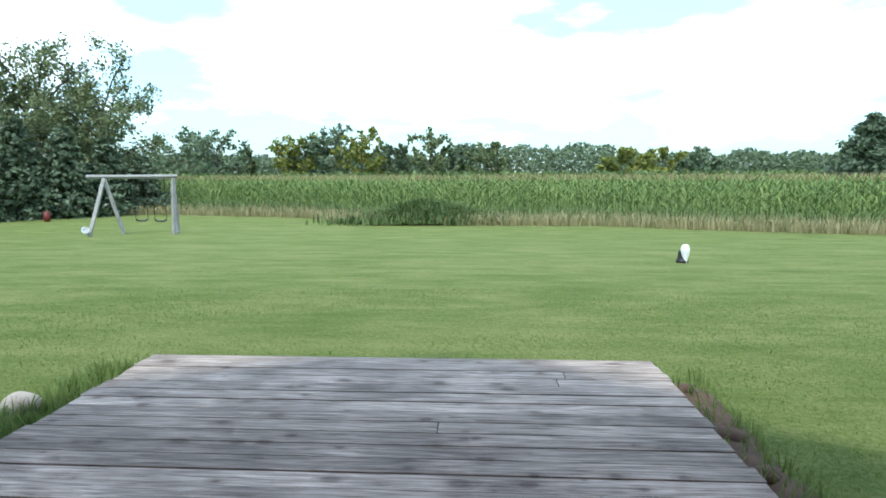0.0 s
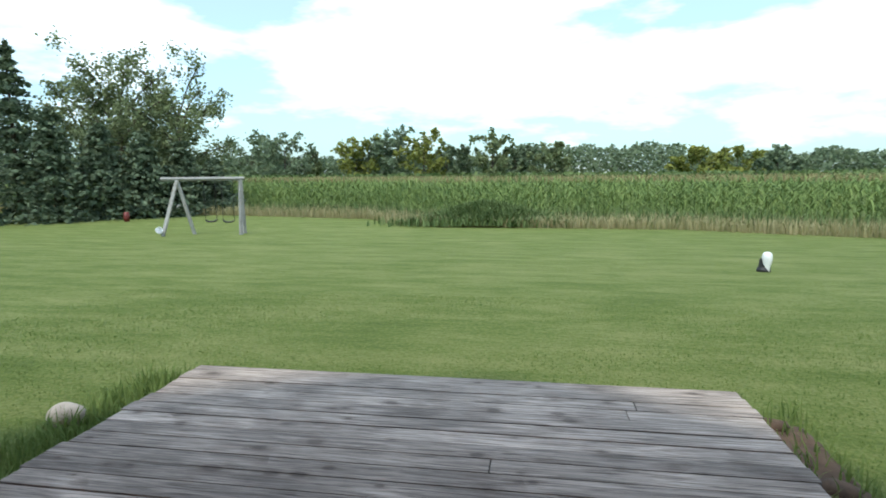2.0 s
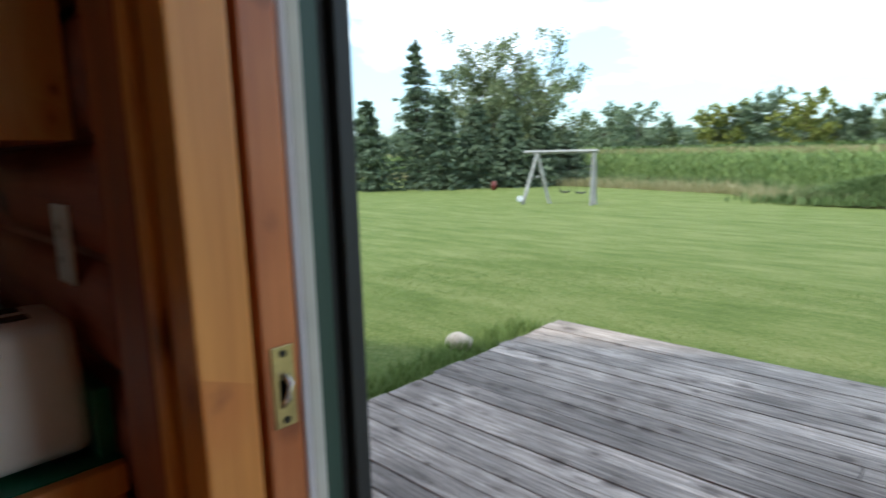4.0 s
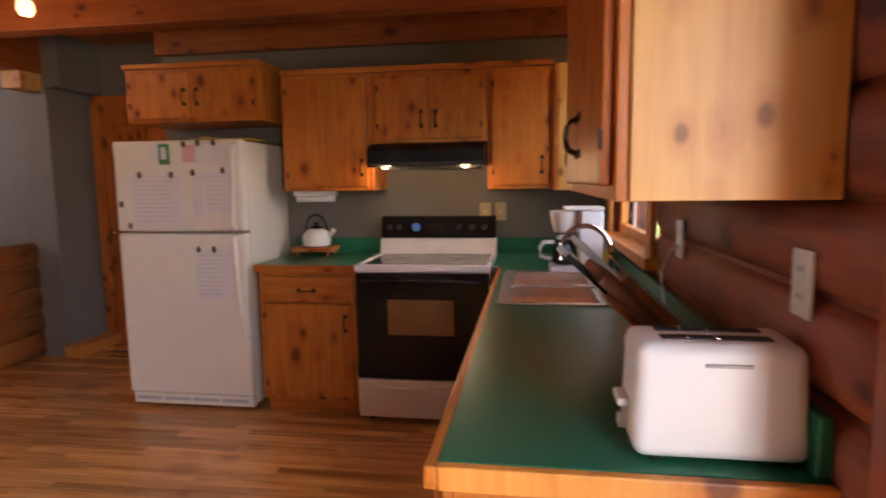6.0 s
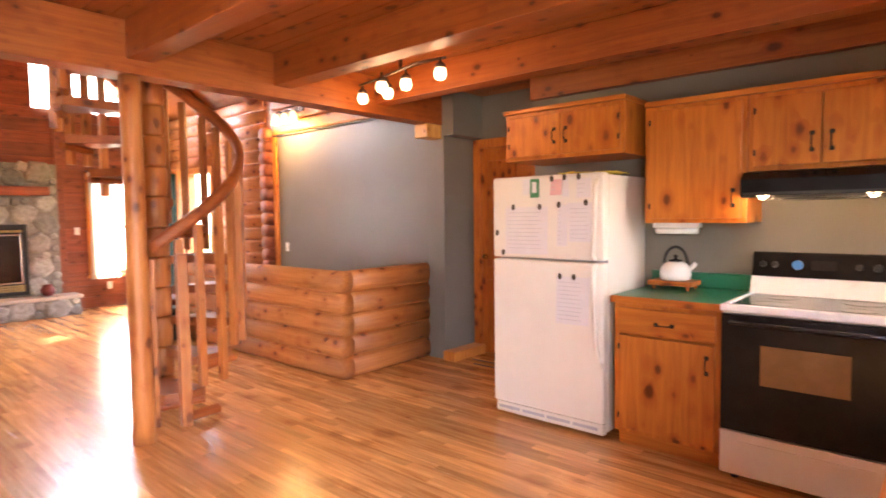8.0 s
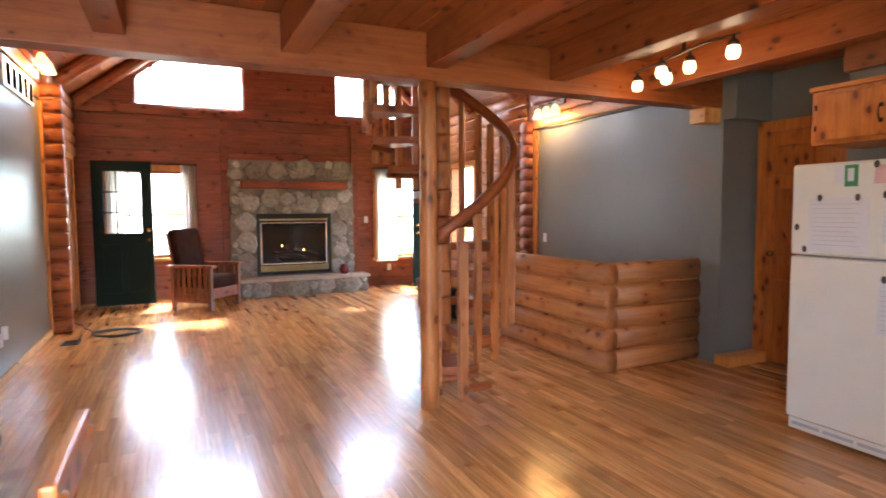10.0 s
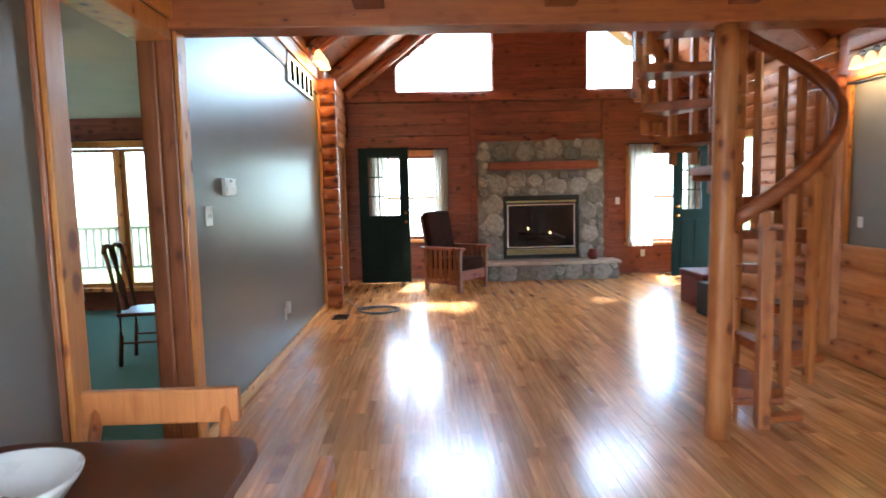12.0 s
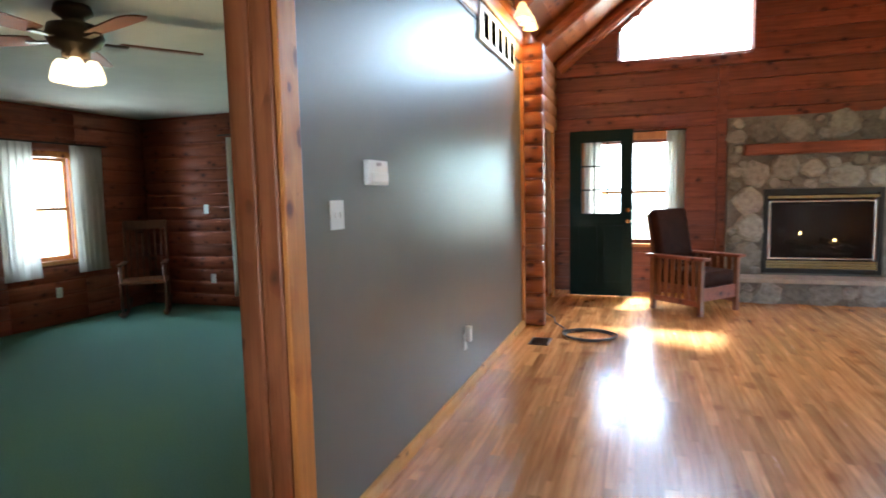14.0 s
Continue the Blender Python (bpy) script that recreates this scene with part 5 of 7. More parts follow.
def toaster():
    x0, x1, y0, y1, z0, z1 = -0.24, -0.075, -0.300, -0.025, 0.918, 1.11
    t = thing("toaster", (-0.16, -0.16, 0.91), "white two-slice toaster on the counter's end", "toaster")
    bm = BM()
    box(bm, x0, x1, y0, y1, z0, z1)
    for v in bm.verts:
        if v.co.z > 1.0:
            v.co.x += 0.012 * (1 if v.co.x < -0.16 else -1)
            v.co.y += 0.006 * (1 if v.co.y < -0.16 else -1)
    bmesh.ops.bevel(bm, geom=bm.edges[:], offset=0.022, segments=4, profile=0.5, affect="EDGES")
    part("body", bm, M_PLASTIC, t, smooth=True)
    for x in (-0.185, -0.13):
        bm = BM()
        box(bm, x - 0.013, x + 0.013, y0 + 0.05, y1 - 0.05, 1.1085, 1.1125, 0.001)
        s = part("slot", bm, M_BLACKMATT, t)
        for k in range(3):
            bm = BM()
            box(bm, x - 0.012, x + 0.012, y0 + 0.09 + k * 0.045, y0 + 0.094 + k * 0.045, 1.1126, 1.1135)
            part("guide_wire", bm, M_STEEL, s)
    bm = BM()
    box(bm, x1 - 0.007, x1 - 0.0035, y1 - 0.165, y1 - 0.095, 1.075, 1.0805)
    part("name_bar", bm, M_INK, t)
    bm = BM()
    box(bm, -0.19, -0.13, y0 - 0.018, y0 + 0.004, 0.985, 1.0, 0.004)
    part("lever", bm, M_PLASTIC, t)
    bm = BM()
    rod(bm, (-0.16, y0 - 0.012, 0.95), (-0.16, y0 + 0.004, 0.95), 0.014)
    part("dial", bm, M_PLASTIC, t)
    for x in (x0 + 0.03, x1 - 0.03):
        for y in (y0 + 0.04, y1 - 0.04):
            bm = BM()
            rod(bm, (x, y, 0.9101), (x, y, 0.925), 0.012)
            part("foot", bm, M_BLACKMATT, t)
    t.location.x += 0.026


toaster()


def wall_plate(name, p, out, label, kind="outlet", w=0.072, h=0.116, mat=None):
    """A cover plate with sockets or toggles."""
    o = thing(name, p, label, kind, "wall plates")
    p, out = Vector(p), Vector(out)
    side = Vector((0, 0, 1)).cross(out)

    def blk(bm, u0, u1, v0, v1, d0, d1, bev=0.0015):
        a = p + side * u0 + Vector((0, 0, v0)) + out * d0
        b = p + side * u1 + Vector((0, 0, v1)) + out * d1
        lo, hi = [min(a[i], b[i]) for i in range(3)], [max(a[i], b[i]) for i in range(3)]
        return box(bm, lo[0], hi[0], lo[1], hi[1], lo[2], hi[2], bev)
    part("plate", blk(BM(), -w / 2, w / 2, -h / 2, h / 2, 0.0005, 0.006), mat or M_PLASTIC, o)
    if kind == "outlet":
        for v in (-0.024, 0.024):
            s = part("socket", blk(BM(), -0.016, 0.016, v - 0.014, v + 0.014, 0.0062, 0.0085), M_PLASTIC, o)
            for u in (-0.006, 0.006):
                part("slot", blk(BM(), u - 0.0015, u + 0.0015, v - 0.003, v + 0.007, 0.0086, 0.009, 0), M_BLACKMATT, s)
    else:
        for u in ((-0.02, 0.02) if w > 0.09 else (0.0,)):
            part("toggle", blk(BM(), u - 0.005, u + 0.005, -0.012, 0.012, 0.0062, 0.013), M_PLASTIC, o)
    return o


wall_plate("wall_outlet", (-0.16, -0.006, 1.195), (0, -1, 0), "white wall outlet on the log wall above the toaster")
wall_plate("wall_outlet", (-0.98, -0.006, 1.19), (0, -1, 0), "white wall outlet with a cord on the log wall")
wall_plate("light_switch", (KIT_W + 0.001, -0.76, 1.18), (1, 0, 0), "cream light switch above the stove's corner", "switch", mat=M_CREAMPLATE)
wall_plate("light_switch", (KIT_W + 0.001, -0.66, 1.18), (1, 0, 0), "cream light switch beside another switch", "switch", mat=M_CREAMPLATE)
bm = BM()
tube(bm, [(-0.98, -0.012, 1.17), (-1.0, -0.03, 1.15), (-1.04, -0.05, 1.08), (-0.98, -0.05, 0.98), (-0.90, -0.06, 0.93), (-0.80, -0.07, 0.918)], 0.004, 6)
solid("appliance_cord", bm, M_PLASTIC, "white cord hanging from the outlet", "cord", smooth=True)

# shade of a small lamp above the sink, that lights the corner cabinet
sl = thing("sink_lamp", (-1.7, -0.18, 2.30), "small lamp under the joist above the sink", "lamp")
bm = BM()
lathe(bm, -2.15, -0.2, [(0.05, 2.33), (0.055, 2.30), (0.045, 2.27), (0.0, 2.262)], 20)
part("globe", bm, M_BULB, sl, smooth=True)
bm = BM()
lathe(bm, -2.15, -0.2, [(0.06, 2.559), (0.06, 2.54), (0.02, 2.53), (0.02, 2.34), (0.052, 2.331)], 20)
part("canopy", bm, M_WHITE, sl)
bulb("sink_light", (-2.15, -0.2, 2.2), 0.14, 0.05, (1.0, 0.62, 0.22))


def track_light():
    """Ceiling bar with five lit spot heads."""
    t = thing("track_light", (-1.85, -3.5, 2.5), "bronze ceiling track light with five lit bulbs", "track light")
    bm = BM()
    lathe(bm, -1.90, -3.45, [(0.075, 2.558), (0.078, 2.535), (0.06, 2.52), (0.015, 2.515), (0.012, 2.40)], 24)
    part("canopy", bm, M_BRONZE, t)
    bm = BM()
    bar = [(-2.02, -4.02, 2.40), (-1.98, -3.75, 2.405), (-1.90, -3.45, 2.40), (-1.86, -3.25, 2.405), (-1.88, -3.02, 2.40)]
    tube(bm, bar, 0.009, 8)
    part("bar", bm, M_BRONZE, t, smooth=True)
    for x, y in ((-2.03, -4.0), (-2.03, -3.72), (-1.86, -3.60), (-1.92, -3.42), (-1.86, -3.05)):
        bm = BM()
        lathe(bm, x, y, [(0.008, 2.40), (0.01, 2.375), (0.032, 2.36), (0.036, 2.335)], 16)
        h = part("head", bm, M_BRONZE, t, smooth=True)
        bm = BM()
        lathe(bm, x, y, [(0.032, 2.334), (0.040, 2.312), (0.041, 2.288), (0.028, 2.262), (0.0, 2.255)], 20)
        part("lit_bulb", bm, M_BULB, h, smooth=True)
        bulb("track_bulb", (x, y, 2.225), 0.11, 0.035)


track_light()


# ---- hall door ----
def panel_door():
    x, y0, y1 = -3.66, -4.19, -3.16
    d = thing("door_hall", (x, (y0 + y1) / 2, 0), "closed six-panel pine door to a closet", "door", kind="structure")
    bm = BM()
    box(bm, x - 0.03, x + 0.0, y0 + 0.088, y1 - 0.018, 0.01, 2.052, 0.003)
    part("leaf", bm, M_CAB, d)
    for a, b in ((y0 + 0.17, y0 + 0.50), (y0 + 0.57, y1 - 0.10)):
        for z0, z1 in ((0.15, 0.75), (0.88, 1.55), (1.66, 1.92)):
            bm = BM()
            box(bm, x + 0.001, x + 0.012, a, b, z0, z1, 0.01)
            part("panel", bm, M_CAB, d)
    for a, b, z0, z1 in ((y0 + 0.0, y0 + 0.09, 0, 2.14), (y1 - 0.02, y1 + 0.06, 0, 2.14), (y0 + 0.09, y1 - 0.02, 2.05, 2.14)):
        bm = BM()
        box(bm, x, x + 0.026, a, b, z0, z1, 0.004)
        part("casing", bm, M_CAB, d)
    bm = BM()
    lathe(bm, 0, 0, [(0.025, 0), (0.025, 0.006), (0.01, 0.012), (0.01, 0.035), (0.026, 0.045), (0.024, 0.06), (0.0, 0.066)], 16)
    bmesh.ops.transform(bm, matrix=pose(x + 0.001, y0 + 0.16, 0.98, 0, 90, 0), verts=bm.verts)
    part("knob", bm, M_BRASS, d, smooth=True)


panel_door()


# ---- post and spiral stair ----
def log_post():
    p = thing("log_post", (-0.45, -4.30, 0), "peeled pine log post under the main beam", "post")
    bm = BM()
    lathe(bm, -0.45, -4.30, [(0.066 - 0.007 * k / 16, 0.001 + 2.248 * k / 16) for k in range(17)], 22)
    for v in bm.verts:
        c = Vector((-0.45, -4.30, v.co.z))
        v.co = c + (v.co - c) * (1 + 0.04 * noise.noise(v.co * 2.5))
    part("log", bm, M_LOG_Z, p, smooth=True)
    return p


log_post()
CX, CY, CR = -0.855, -5.00, 0.575


def helix(deg, r, z):
    a = radians(deg)
    return Vector((CX + r * math.cos(a), CY + r * math.sin(a), z))


def spiral_stair():
    s = thing("spiral_stair", (CX, CY, 0), "spiral log staircase with slab treads and pine balusters", "staircase")
    steps, a0, da, rise = 12, 78.0, 29.0, 0.222
    for k in range(steps):
        z = 0.0 if k == 0 else rise * k
        bm = BM()
        lathe(bm, CX, CY, [(0.082, z + 0.002), (0.09, z + 0.02), (0.09, z + rise - 0.02), (0.082, z + rise - 0.002)], 18)
        part("core_log", bm, M_STAIR, s, smooth=True)
        zt = rise * (k + 1)
        bm = BM()
        m = a0 + da * k
        pts = [helix(m - 17, 0.10, 0), helix(m - 19, CR - 0.02, 0), helix(m - 9, CR + 0.005, 0), helix(m, CR + 0.012, 0), helix(m + 9, CR + 0.005, 0), helix(m + 19, CR - 0.02, 0), helix(m + 17, 0.10, 0)]
        prism(bm, [(p.x, p.y) for p in pts], "z", zt - 0.06, zt)
        t = part("tread", bm, M_BEAM_X, s)
        for e in (-14, 2):
            bm = BM()
            q = helix(m + e, CR + 0.025, 0)
            top = zt + 0.93 + rise * (e + 14) / da - 0.02
            w = 0.024
            box(bm, -w, w, -w, w, zt - 0.20, top, 0.005)
            bmesh.ops.transform(bm, matrix=Matrix.Translation((q.x, q.y, 0)) @ Matrix.Rotation(radians(m + e), 4, "Z"), verts=bm.verts)
            part("baluster", bm, M_STAIR, s)
        bm = BM()
        rod(bm, helix(m - 16, CR + 0.012, zt - 0.085), helix(m + 16, CR + 0.012, zt - 0.075), 0.026, seg=8)
        part("tread_rim", bm, M_BEAM_X, t)
    # starting newel that reaches the floor
    bm = BM()
    q = helix(a0 + 3, CR + 0.045, 0)
    box(bm, -0.034, 0.034, -0.034, 0.034, 0.002, 1.16, 0.006)
    bmesh.ops.transform(bm, matrix=Matrix.Translation((q.x, q.y, 0)) @ Matrix.Rotation(radians(a0), 4, "Z"), verts=bm.verts)
    part("newel", bm, M_STAIR, s)
    bm = BM()
    a = helix(a0 + 3, CR + 0.03, 0.05)
    rod(bm, a, helix(a0 + 26, CR + 0.02, 0.05), 0.035, seg=6)
    part("foot_rail", bm, M_BEAM_X, s)
    bm = BM()
    pts = []
    for k in range(72):
        d = a0 - 14 + k * 5
        pts.append(helix(d, CR + 0.03, 1.20 + (d - a0 + 14) / da * rise))
    rings = []
    for i, p in enumerate(pts):
        d = (pts[min(i + 1, 71)] - pts[max(i - 1, 0)]).normalized()
        out = Vector((p.x - CX, p.y - CY, 0)).normalized()
        up = out.cross(d)
        up = up if up.z > 0 else -up
        rings.append([bm.verts.new(p + out * (0.031 * u) + up * (0.040 * v)) for u, v in ((-0.8, -1), (0.8, -1), (1, -0.3), (1, 0.6), (0.5, 1), (-0.5, 1), (-1, 0.6), (-1, -0.3))])
    for a, b in zip(rings, rings[1:]):
        for k in range(8):
            bm.faces.new((a[k], a[(k + 1) % 8], b[(k + 1) % 8], b[k]))
    bm.faces.new(rings[0][::-1])
    bm.faces.new(rings[-1])
    part("handrail", bm, M_BEAM_X, s, "varnished curved pine handrail", smooth=True)
    return s


spiral_stair()


# ---- fireplace ----
def fireplace():
    f = thing("fireplace", (-0.71, SOUTH + 0.2, 0), "field stone fireplace with a black gas firebox", "fireplace")
    x0, x1, yf = -1.74, 0.31, SOUTH + 0.16
    fx0, fx1, fz0, fz1 = -1.33, -0.09, 0.32, 1.34
    for a, b, z0, z1 in ((x0, fx0, 0, 2.22), (fx1, x1, 0, 2.22), (fx0, fx1, fz1, 2.22), (fx0, fx1, 0, fz0)):
        chimney = part("chimney_breast", box(BM(), a, b, SOUTH + 0.013, yf, z0, z1), M_MORTAR, f)
    bm = BM()
    box(bm, x0 - 0.14, x1 - 0.12, yf + 0.001, yf + 0.36, 0.0, 0.245)
    hearth = part("hearth", bm, M_MORTAR, f)
    bm = BM()
    box(bm, x0 - 0.17, x1 - 0.09, yf + 0.002, yf + 0.40, 0.246, 0.295, 0.01)
    part("hearth_slab", bm, M_ROCK, f, "pale stone hearth slab")
    rnd = random.Random(5)
    shapes = []
    for k in range(14):
        bm = BM()
        n = rnd.choice((6, 7, 8))
        base = [(math.cos(2 * math.pi * i / n + rnd.uniform(-0.22, 0.22)) * rnd.uniform(0.86, 1.06), math.sin(2 * math.pi * i / n + rnd.uniform(-0.2, 0.2)) * rnd.uniform(0.86, 1.06)) for i in range(n)]
        low = [bm.verts.new((x, 0.0, z)) for x, z in base]
        mid = [bm.verts.new((x * 0.96, 0.6, z * 0.96)) for x, z in base]
        top = [bm.verts.new((x * 0.72 + rnd.uniform(-0.05, 0.05), 1.0, z * 0.72)) for x, z in base]
        for a, b in ((low, mid), (mid, top)):
            for i in range(n):
                bm.faces.new((a[i], a[(i + 1) % n], b[(i + 1) % n], b[i]))
        bm.faces.new(top)
        bmesh.ops.recalc_face_normals(bm, faces=bm.faces)
        shapes.append(mesh_of("stone", bm, M_STONE))

    def lay(parent, ax0, ax1, az0, az1, y, holes=()):
        """Stones of uneven size packed over a face by dart throwing."""
        put = []
        for size in (0.15, 0.12, 0.095, 0.07, 0.05):
            for _ in range(900):
                x, z = rnd.uniform(ax0 + size * 0.85, ax1 - size * 0.85), rnd.uniform(az0 + size * 0.7, az1 - size * 0.7)
                if any(a - size * 0.9 < x < b + size * 0.9 and c - size * 0.8 < z < d + size * 0.8 for a, b, c, d in holes):
                    continue
                if all(((x - px) / 1.12) ** 2 + (z - pz) ** 2 > (0.90 * (size + ps)) ** 2 for px, pz, ps in put):
                    put.append((x, z, size))
        for x, z, s in put:
            ob = piece("stone", rnd.choice(shapes), parent, (0, 0, 0))
            ob.location = (x, y - 0.004, z)
            ob.scale = (s * rnd.uniform(1.20, 1.36), rnd.uniform(0.022, 0.055), s * rnd.uniform(1.12, 1.25))
            ob.rotation_euler = (0, rnd.uniform(-0.5, 0.5), 0)
    lay(chimney, x0, x1, 0.3, 2.22, yf, [(fx0, fx1, fz0, fz1), (-1.56, 0.12, 1.745, 1.885)])
    lay(hearth, x0 - 0.14, x1 - 0.12, 0.0, 0.245, yf + 0.361)
    bm = BM()
    box(bm, -1.60, 0.15, yf + 0.002, yf + 0.20, 1.75, 1.88, 0.02)
    part("mantel", bm, M_RED_X, f, "rough reddish timber mantel")
    bm = BM()
    for a, b, z0, z1 in ((fx0, fx0 + 0.05, fz0, fz1), (fx1 - 0.05, fx1, fz0, fz1), (fx0 + 0.05, fx1 - 0.05, fz1 - 0.07, fz1), (fx0 + 0.05, fx1 - 0.05, fz0, fz0 + 0.05)):
        box(bm, a, b, yf - 0.10, yf + 0.035, z0, z1, 0.006)
    fb = part("firebox", bm, M_BLACKMATT, f, "black metal gas firebox")
    for z0, z1 in ((fz1 - 0.115, fz1 - 0.082), (fz0 + 0.06, fz0 + 0.085), (fz0 + 0.092, fz0 + 0.117), (fz0 + 0.124, fz0 + 0.149)):
        bm = BM()
        box(bm, fx0 + 0.05, fx1 - 0.05, yf + 0.005, yf + 0.028, z0, z1, 0.004)
        part("louvre", bm, M_PLATE, fb)
    bm = BM()
    for a, b, z0, z1 in ((fx0 + 0.06, fx0 + 0.085, fz0 + 0.17, fz1 - 0.14), (fx1 - 0.085, fx1 - 0.06, fz0 + 0.17, fz1 - 0.14), (fx0 + 0.085, fx1 - 0.085, fz0 + 0.17, fz0 + 0.19), (fx0 + 0.085, fx1 - 0.085, fz1 - 0.16, fz1 - 0.14)):
        box(bm, a, b, yf + 0.0, yf + 0.02, z0, z1, 0.003)
    part("door_frame", bm, M_STEEL, fb, "bright metal frame round the fire glass")
    bm = BM()
    box(bm, fx0 + 0.05, fx1 - 0.05, SOUTH + 0.014, SOUTH + 0.03, fz0, fz1)
    part("back_plate", bm, M_FIREBRICK, fb, "brown firebrick back")
    bm = BM()
    box(bm, fx0 + 0.085, fx1 - 0.085, yf + 0.004, yf + 0.008, fz0 + 0.19, fz1 - 0.16)
    g = part("pane", bm, M_GLASS, fb)
    g.visible_shadow = False
    for k, (xa, za, xb, zb) in enumerate(((-1.05, 0.54, -0.45, 0.60), (-0.95, 0.66, -0.5, 0.58), (-0.85, 0.60, -0.35, 0.70), (-1.1, 0.62, -0.72, 0.72))):
        bm = BM()
        tube(bm, [(xa, yf - 0.07 + 0.01 * k, za), ((xa + xb) / 2, yf - 0.06, (za + zb) / 2 + 0.02), (xb, yf - 0.05 - 0.01 * k, zb)], 0.035, 10)
        part("gas_log", bm, M_CHAR, fb)
    for x, z in ((-0.50, 0.80), (-0.86, 0.72)):
        bm = BM()
        lathe(bm, x, yf - 0.015, [(0.003, z - 0.02), (0.011, z), (0.008, z + 0.015), (0.0, z + 0.03)], 10)
        part("flame", bm, M_EMBER, fb, "small gas flame", smooth=True)
    pot = thing("clay_pot", (-1.52, yf + 0.16, 0.295), "small reddish clay pot on the hearth", "pot")
    bm = BM()
    lathe(bm, -1.52, yf + 0.16, [(0.05, 0.296), (0.085, 0.34), (0.09, 0.39), (0.06, 0.44), (0.066, 0.46)], 20)
    part("body", bm, M_REDCHEST, pot, smooth=True)


fireplace()


# ---- curtains, entry doors ----
def curtain(name, a, b, z0, z1, at, axis="x", label="sheer white curtain panel hanging in soft folds"):
    """A folded sheer hung between two ends along an axis, at a fixed place on the other."""
    bm = BM()
    n, rows = 40, 8
    grid = []
    for r in range(rows + 1):
        t = r / rows
        line = []
        for i in range(n + 1):
            u = i / n
            amp = 0.016 + 0.014 * t
            off = amp * math.sin(u * 2 * math.pi * 5.5 + 0.8 * math.sin(3 * t + u * 4))
            p = a + (b - a) * (u + 0.02 * math.sin(t * 4 + u * 9) * t)
            c = (p, at + off, z1 + (z0 - z1) * t)
            line.append(bm.verts.new(c if axis == "x" else (c[1], c[0], c[2])))
        grid.append(line)
    for r in range(rows):
        for i in range(n):
            bm.faces.new((grid[r][i], grid[r][i + 1], grid[r + 1][i + 1], grid[r + 1][i]))
    bmesh.ops.solidify(bm, geom=bm.faces[:], thickness=0.0015)
    c = thing(name, grid and ((a + b) / 2, at, z0) if axis == "x" else (at, (a + b) / 2, z0), label, "curtain", "sheer curtains")
    part("cloth", bm, M_CURTAIN, c, smooth=True)
    return c


def curtain_rod(a, b, z, at, axis="x"):
    bm = BM()
    tube(bm, [(a, at, z), (b, at, z)] if axis == "x" else [(at, a, z), (at, b, z)], 0.01, 8)
    solid("curtain_rod", bm, M_IRON, "thin dark curtain rod above the window", "curtain rod", "curtain rods", smooth=True)


curtain("curtain", 0.80, 1.02, 0.60, 2.12, SOUTH + 0.08)
curtain("curtain", 1.82, 2.05, 0.60, 2.12, SOUTH + 0.08)
curtain_rod(0.78, 2.08, 2.125, SOUTH + 0.08)
curtain("curtain", -2.58, -2.18, 0.46, 2.14, SOUTH + 0.08)
curtain("curtain", -3.36, -3.12, 0.46, 2.14, SOUTH + 0.08)
curtain_rod(-3.38, -2.15, 2.145, SOUTH + 0.08)
curtain("curtain", 5.50, 6.12, 0.16, 2.12, -8.52)
curtain_rod(4.55, 6.25, 2.15, -8.52)
curtain("curtain", -7.08, -6.68, 0.56, 2.02, 7.46, "y")
curtain("curtain", -7.92, -7.52, 0.56, 2.02, 7.46, "y")
curtain_rod(-8.0, -6.6, 2.03, 7.46, "y")


def entry_door(x0, x1, y, hinge_x, nm):
    """A dark green half-glazed door, standing open into the room."""
    d = thing(nm, (hinge_x, y, 0), "dark green half-glazed entry door standing open", "door", kind="structure")
    gx0, gx1, gz0, gz1 = x0 + 0.15, x1 - 0.15, 1.08, 1.98
    for a, b, z0, z1 in ((x0, gx0, 0.02, 2.13), (gx1, x1, 0.02, 2.13), (gx0, gx1, 0.02, gz0), (gx0, gx1, gz1, 2.13)):
        bm = BM()
        box(bm, a, b, y - 0.022, y + 0.022, z0, z1)
        part("leaf", bm, M_DOORGREEN, d)
    for k in (1, 2):
        bm = BM()
        xm, zm = gx0 + (gx1 - gx0) * k / 3, gz0 + (gz1 - gz0) * k / 3
        box(bm, xm - 0.009, xm + 0.009, y - 0.018, y + 0.018, gz0, gz1)
        part("muntin", bm, M_DOORGREEN, d)
        bm = BM()
        box(bm, gx0, gx1, y - 0.017, y + 0.017, zm - 0.009, zm + 0.009)
        part("muntin", bm, M_DOORGREEN, d)
    bm = BM()
    box(bm, gx0, gx1, y - 0.003, y + 0.003, gz0, gz1)
    g = part("pane", bm, M_GLASS, d)
    g.visible_shadow = False
    for a, b in ((x0 + 0.12, (x0 + x1) / 2 - 0.04), ((x0 + x1) / 2 + 0.04, x1 - 0.12)):
        bm = BM()
        box(bm, a, b, y + 0.0225, y + 0.028, 0.2, 0.92, 0.005)
        part("panel", bm, M_DOORGREEN, d)
    kx = x0 + 0.06 if abs(hinge_x - x1) < 0.1 else x1 - 0.06
    for z in (0.98, 1.12):
        bm = BM()
        lathe(bm, 0, 0, [(0.03, 0), (0.03, 0.006), (0.012, 0.012), (0.012, 0.03), (0.028, 0.04), (0.024, 0.056), (0.0, 0.06)], 16)
        bmesh.ops.transform(bm, matrix=pose(kx, y + 0.0225, z, -90, 0, 0), verts=bm.verts)
        part("knob", bm, M_BRASS, d, smooth=True)


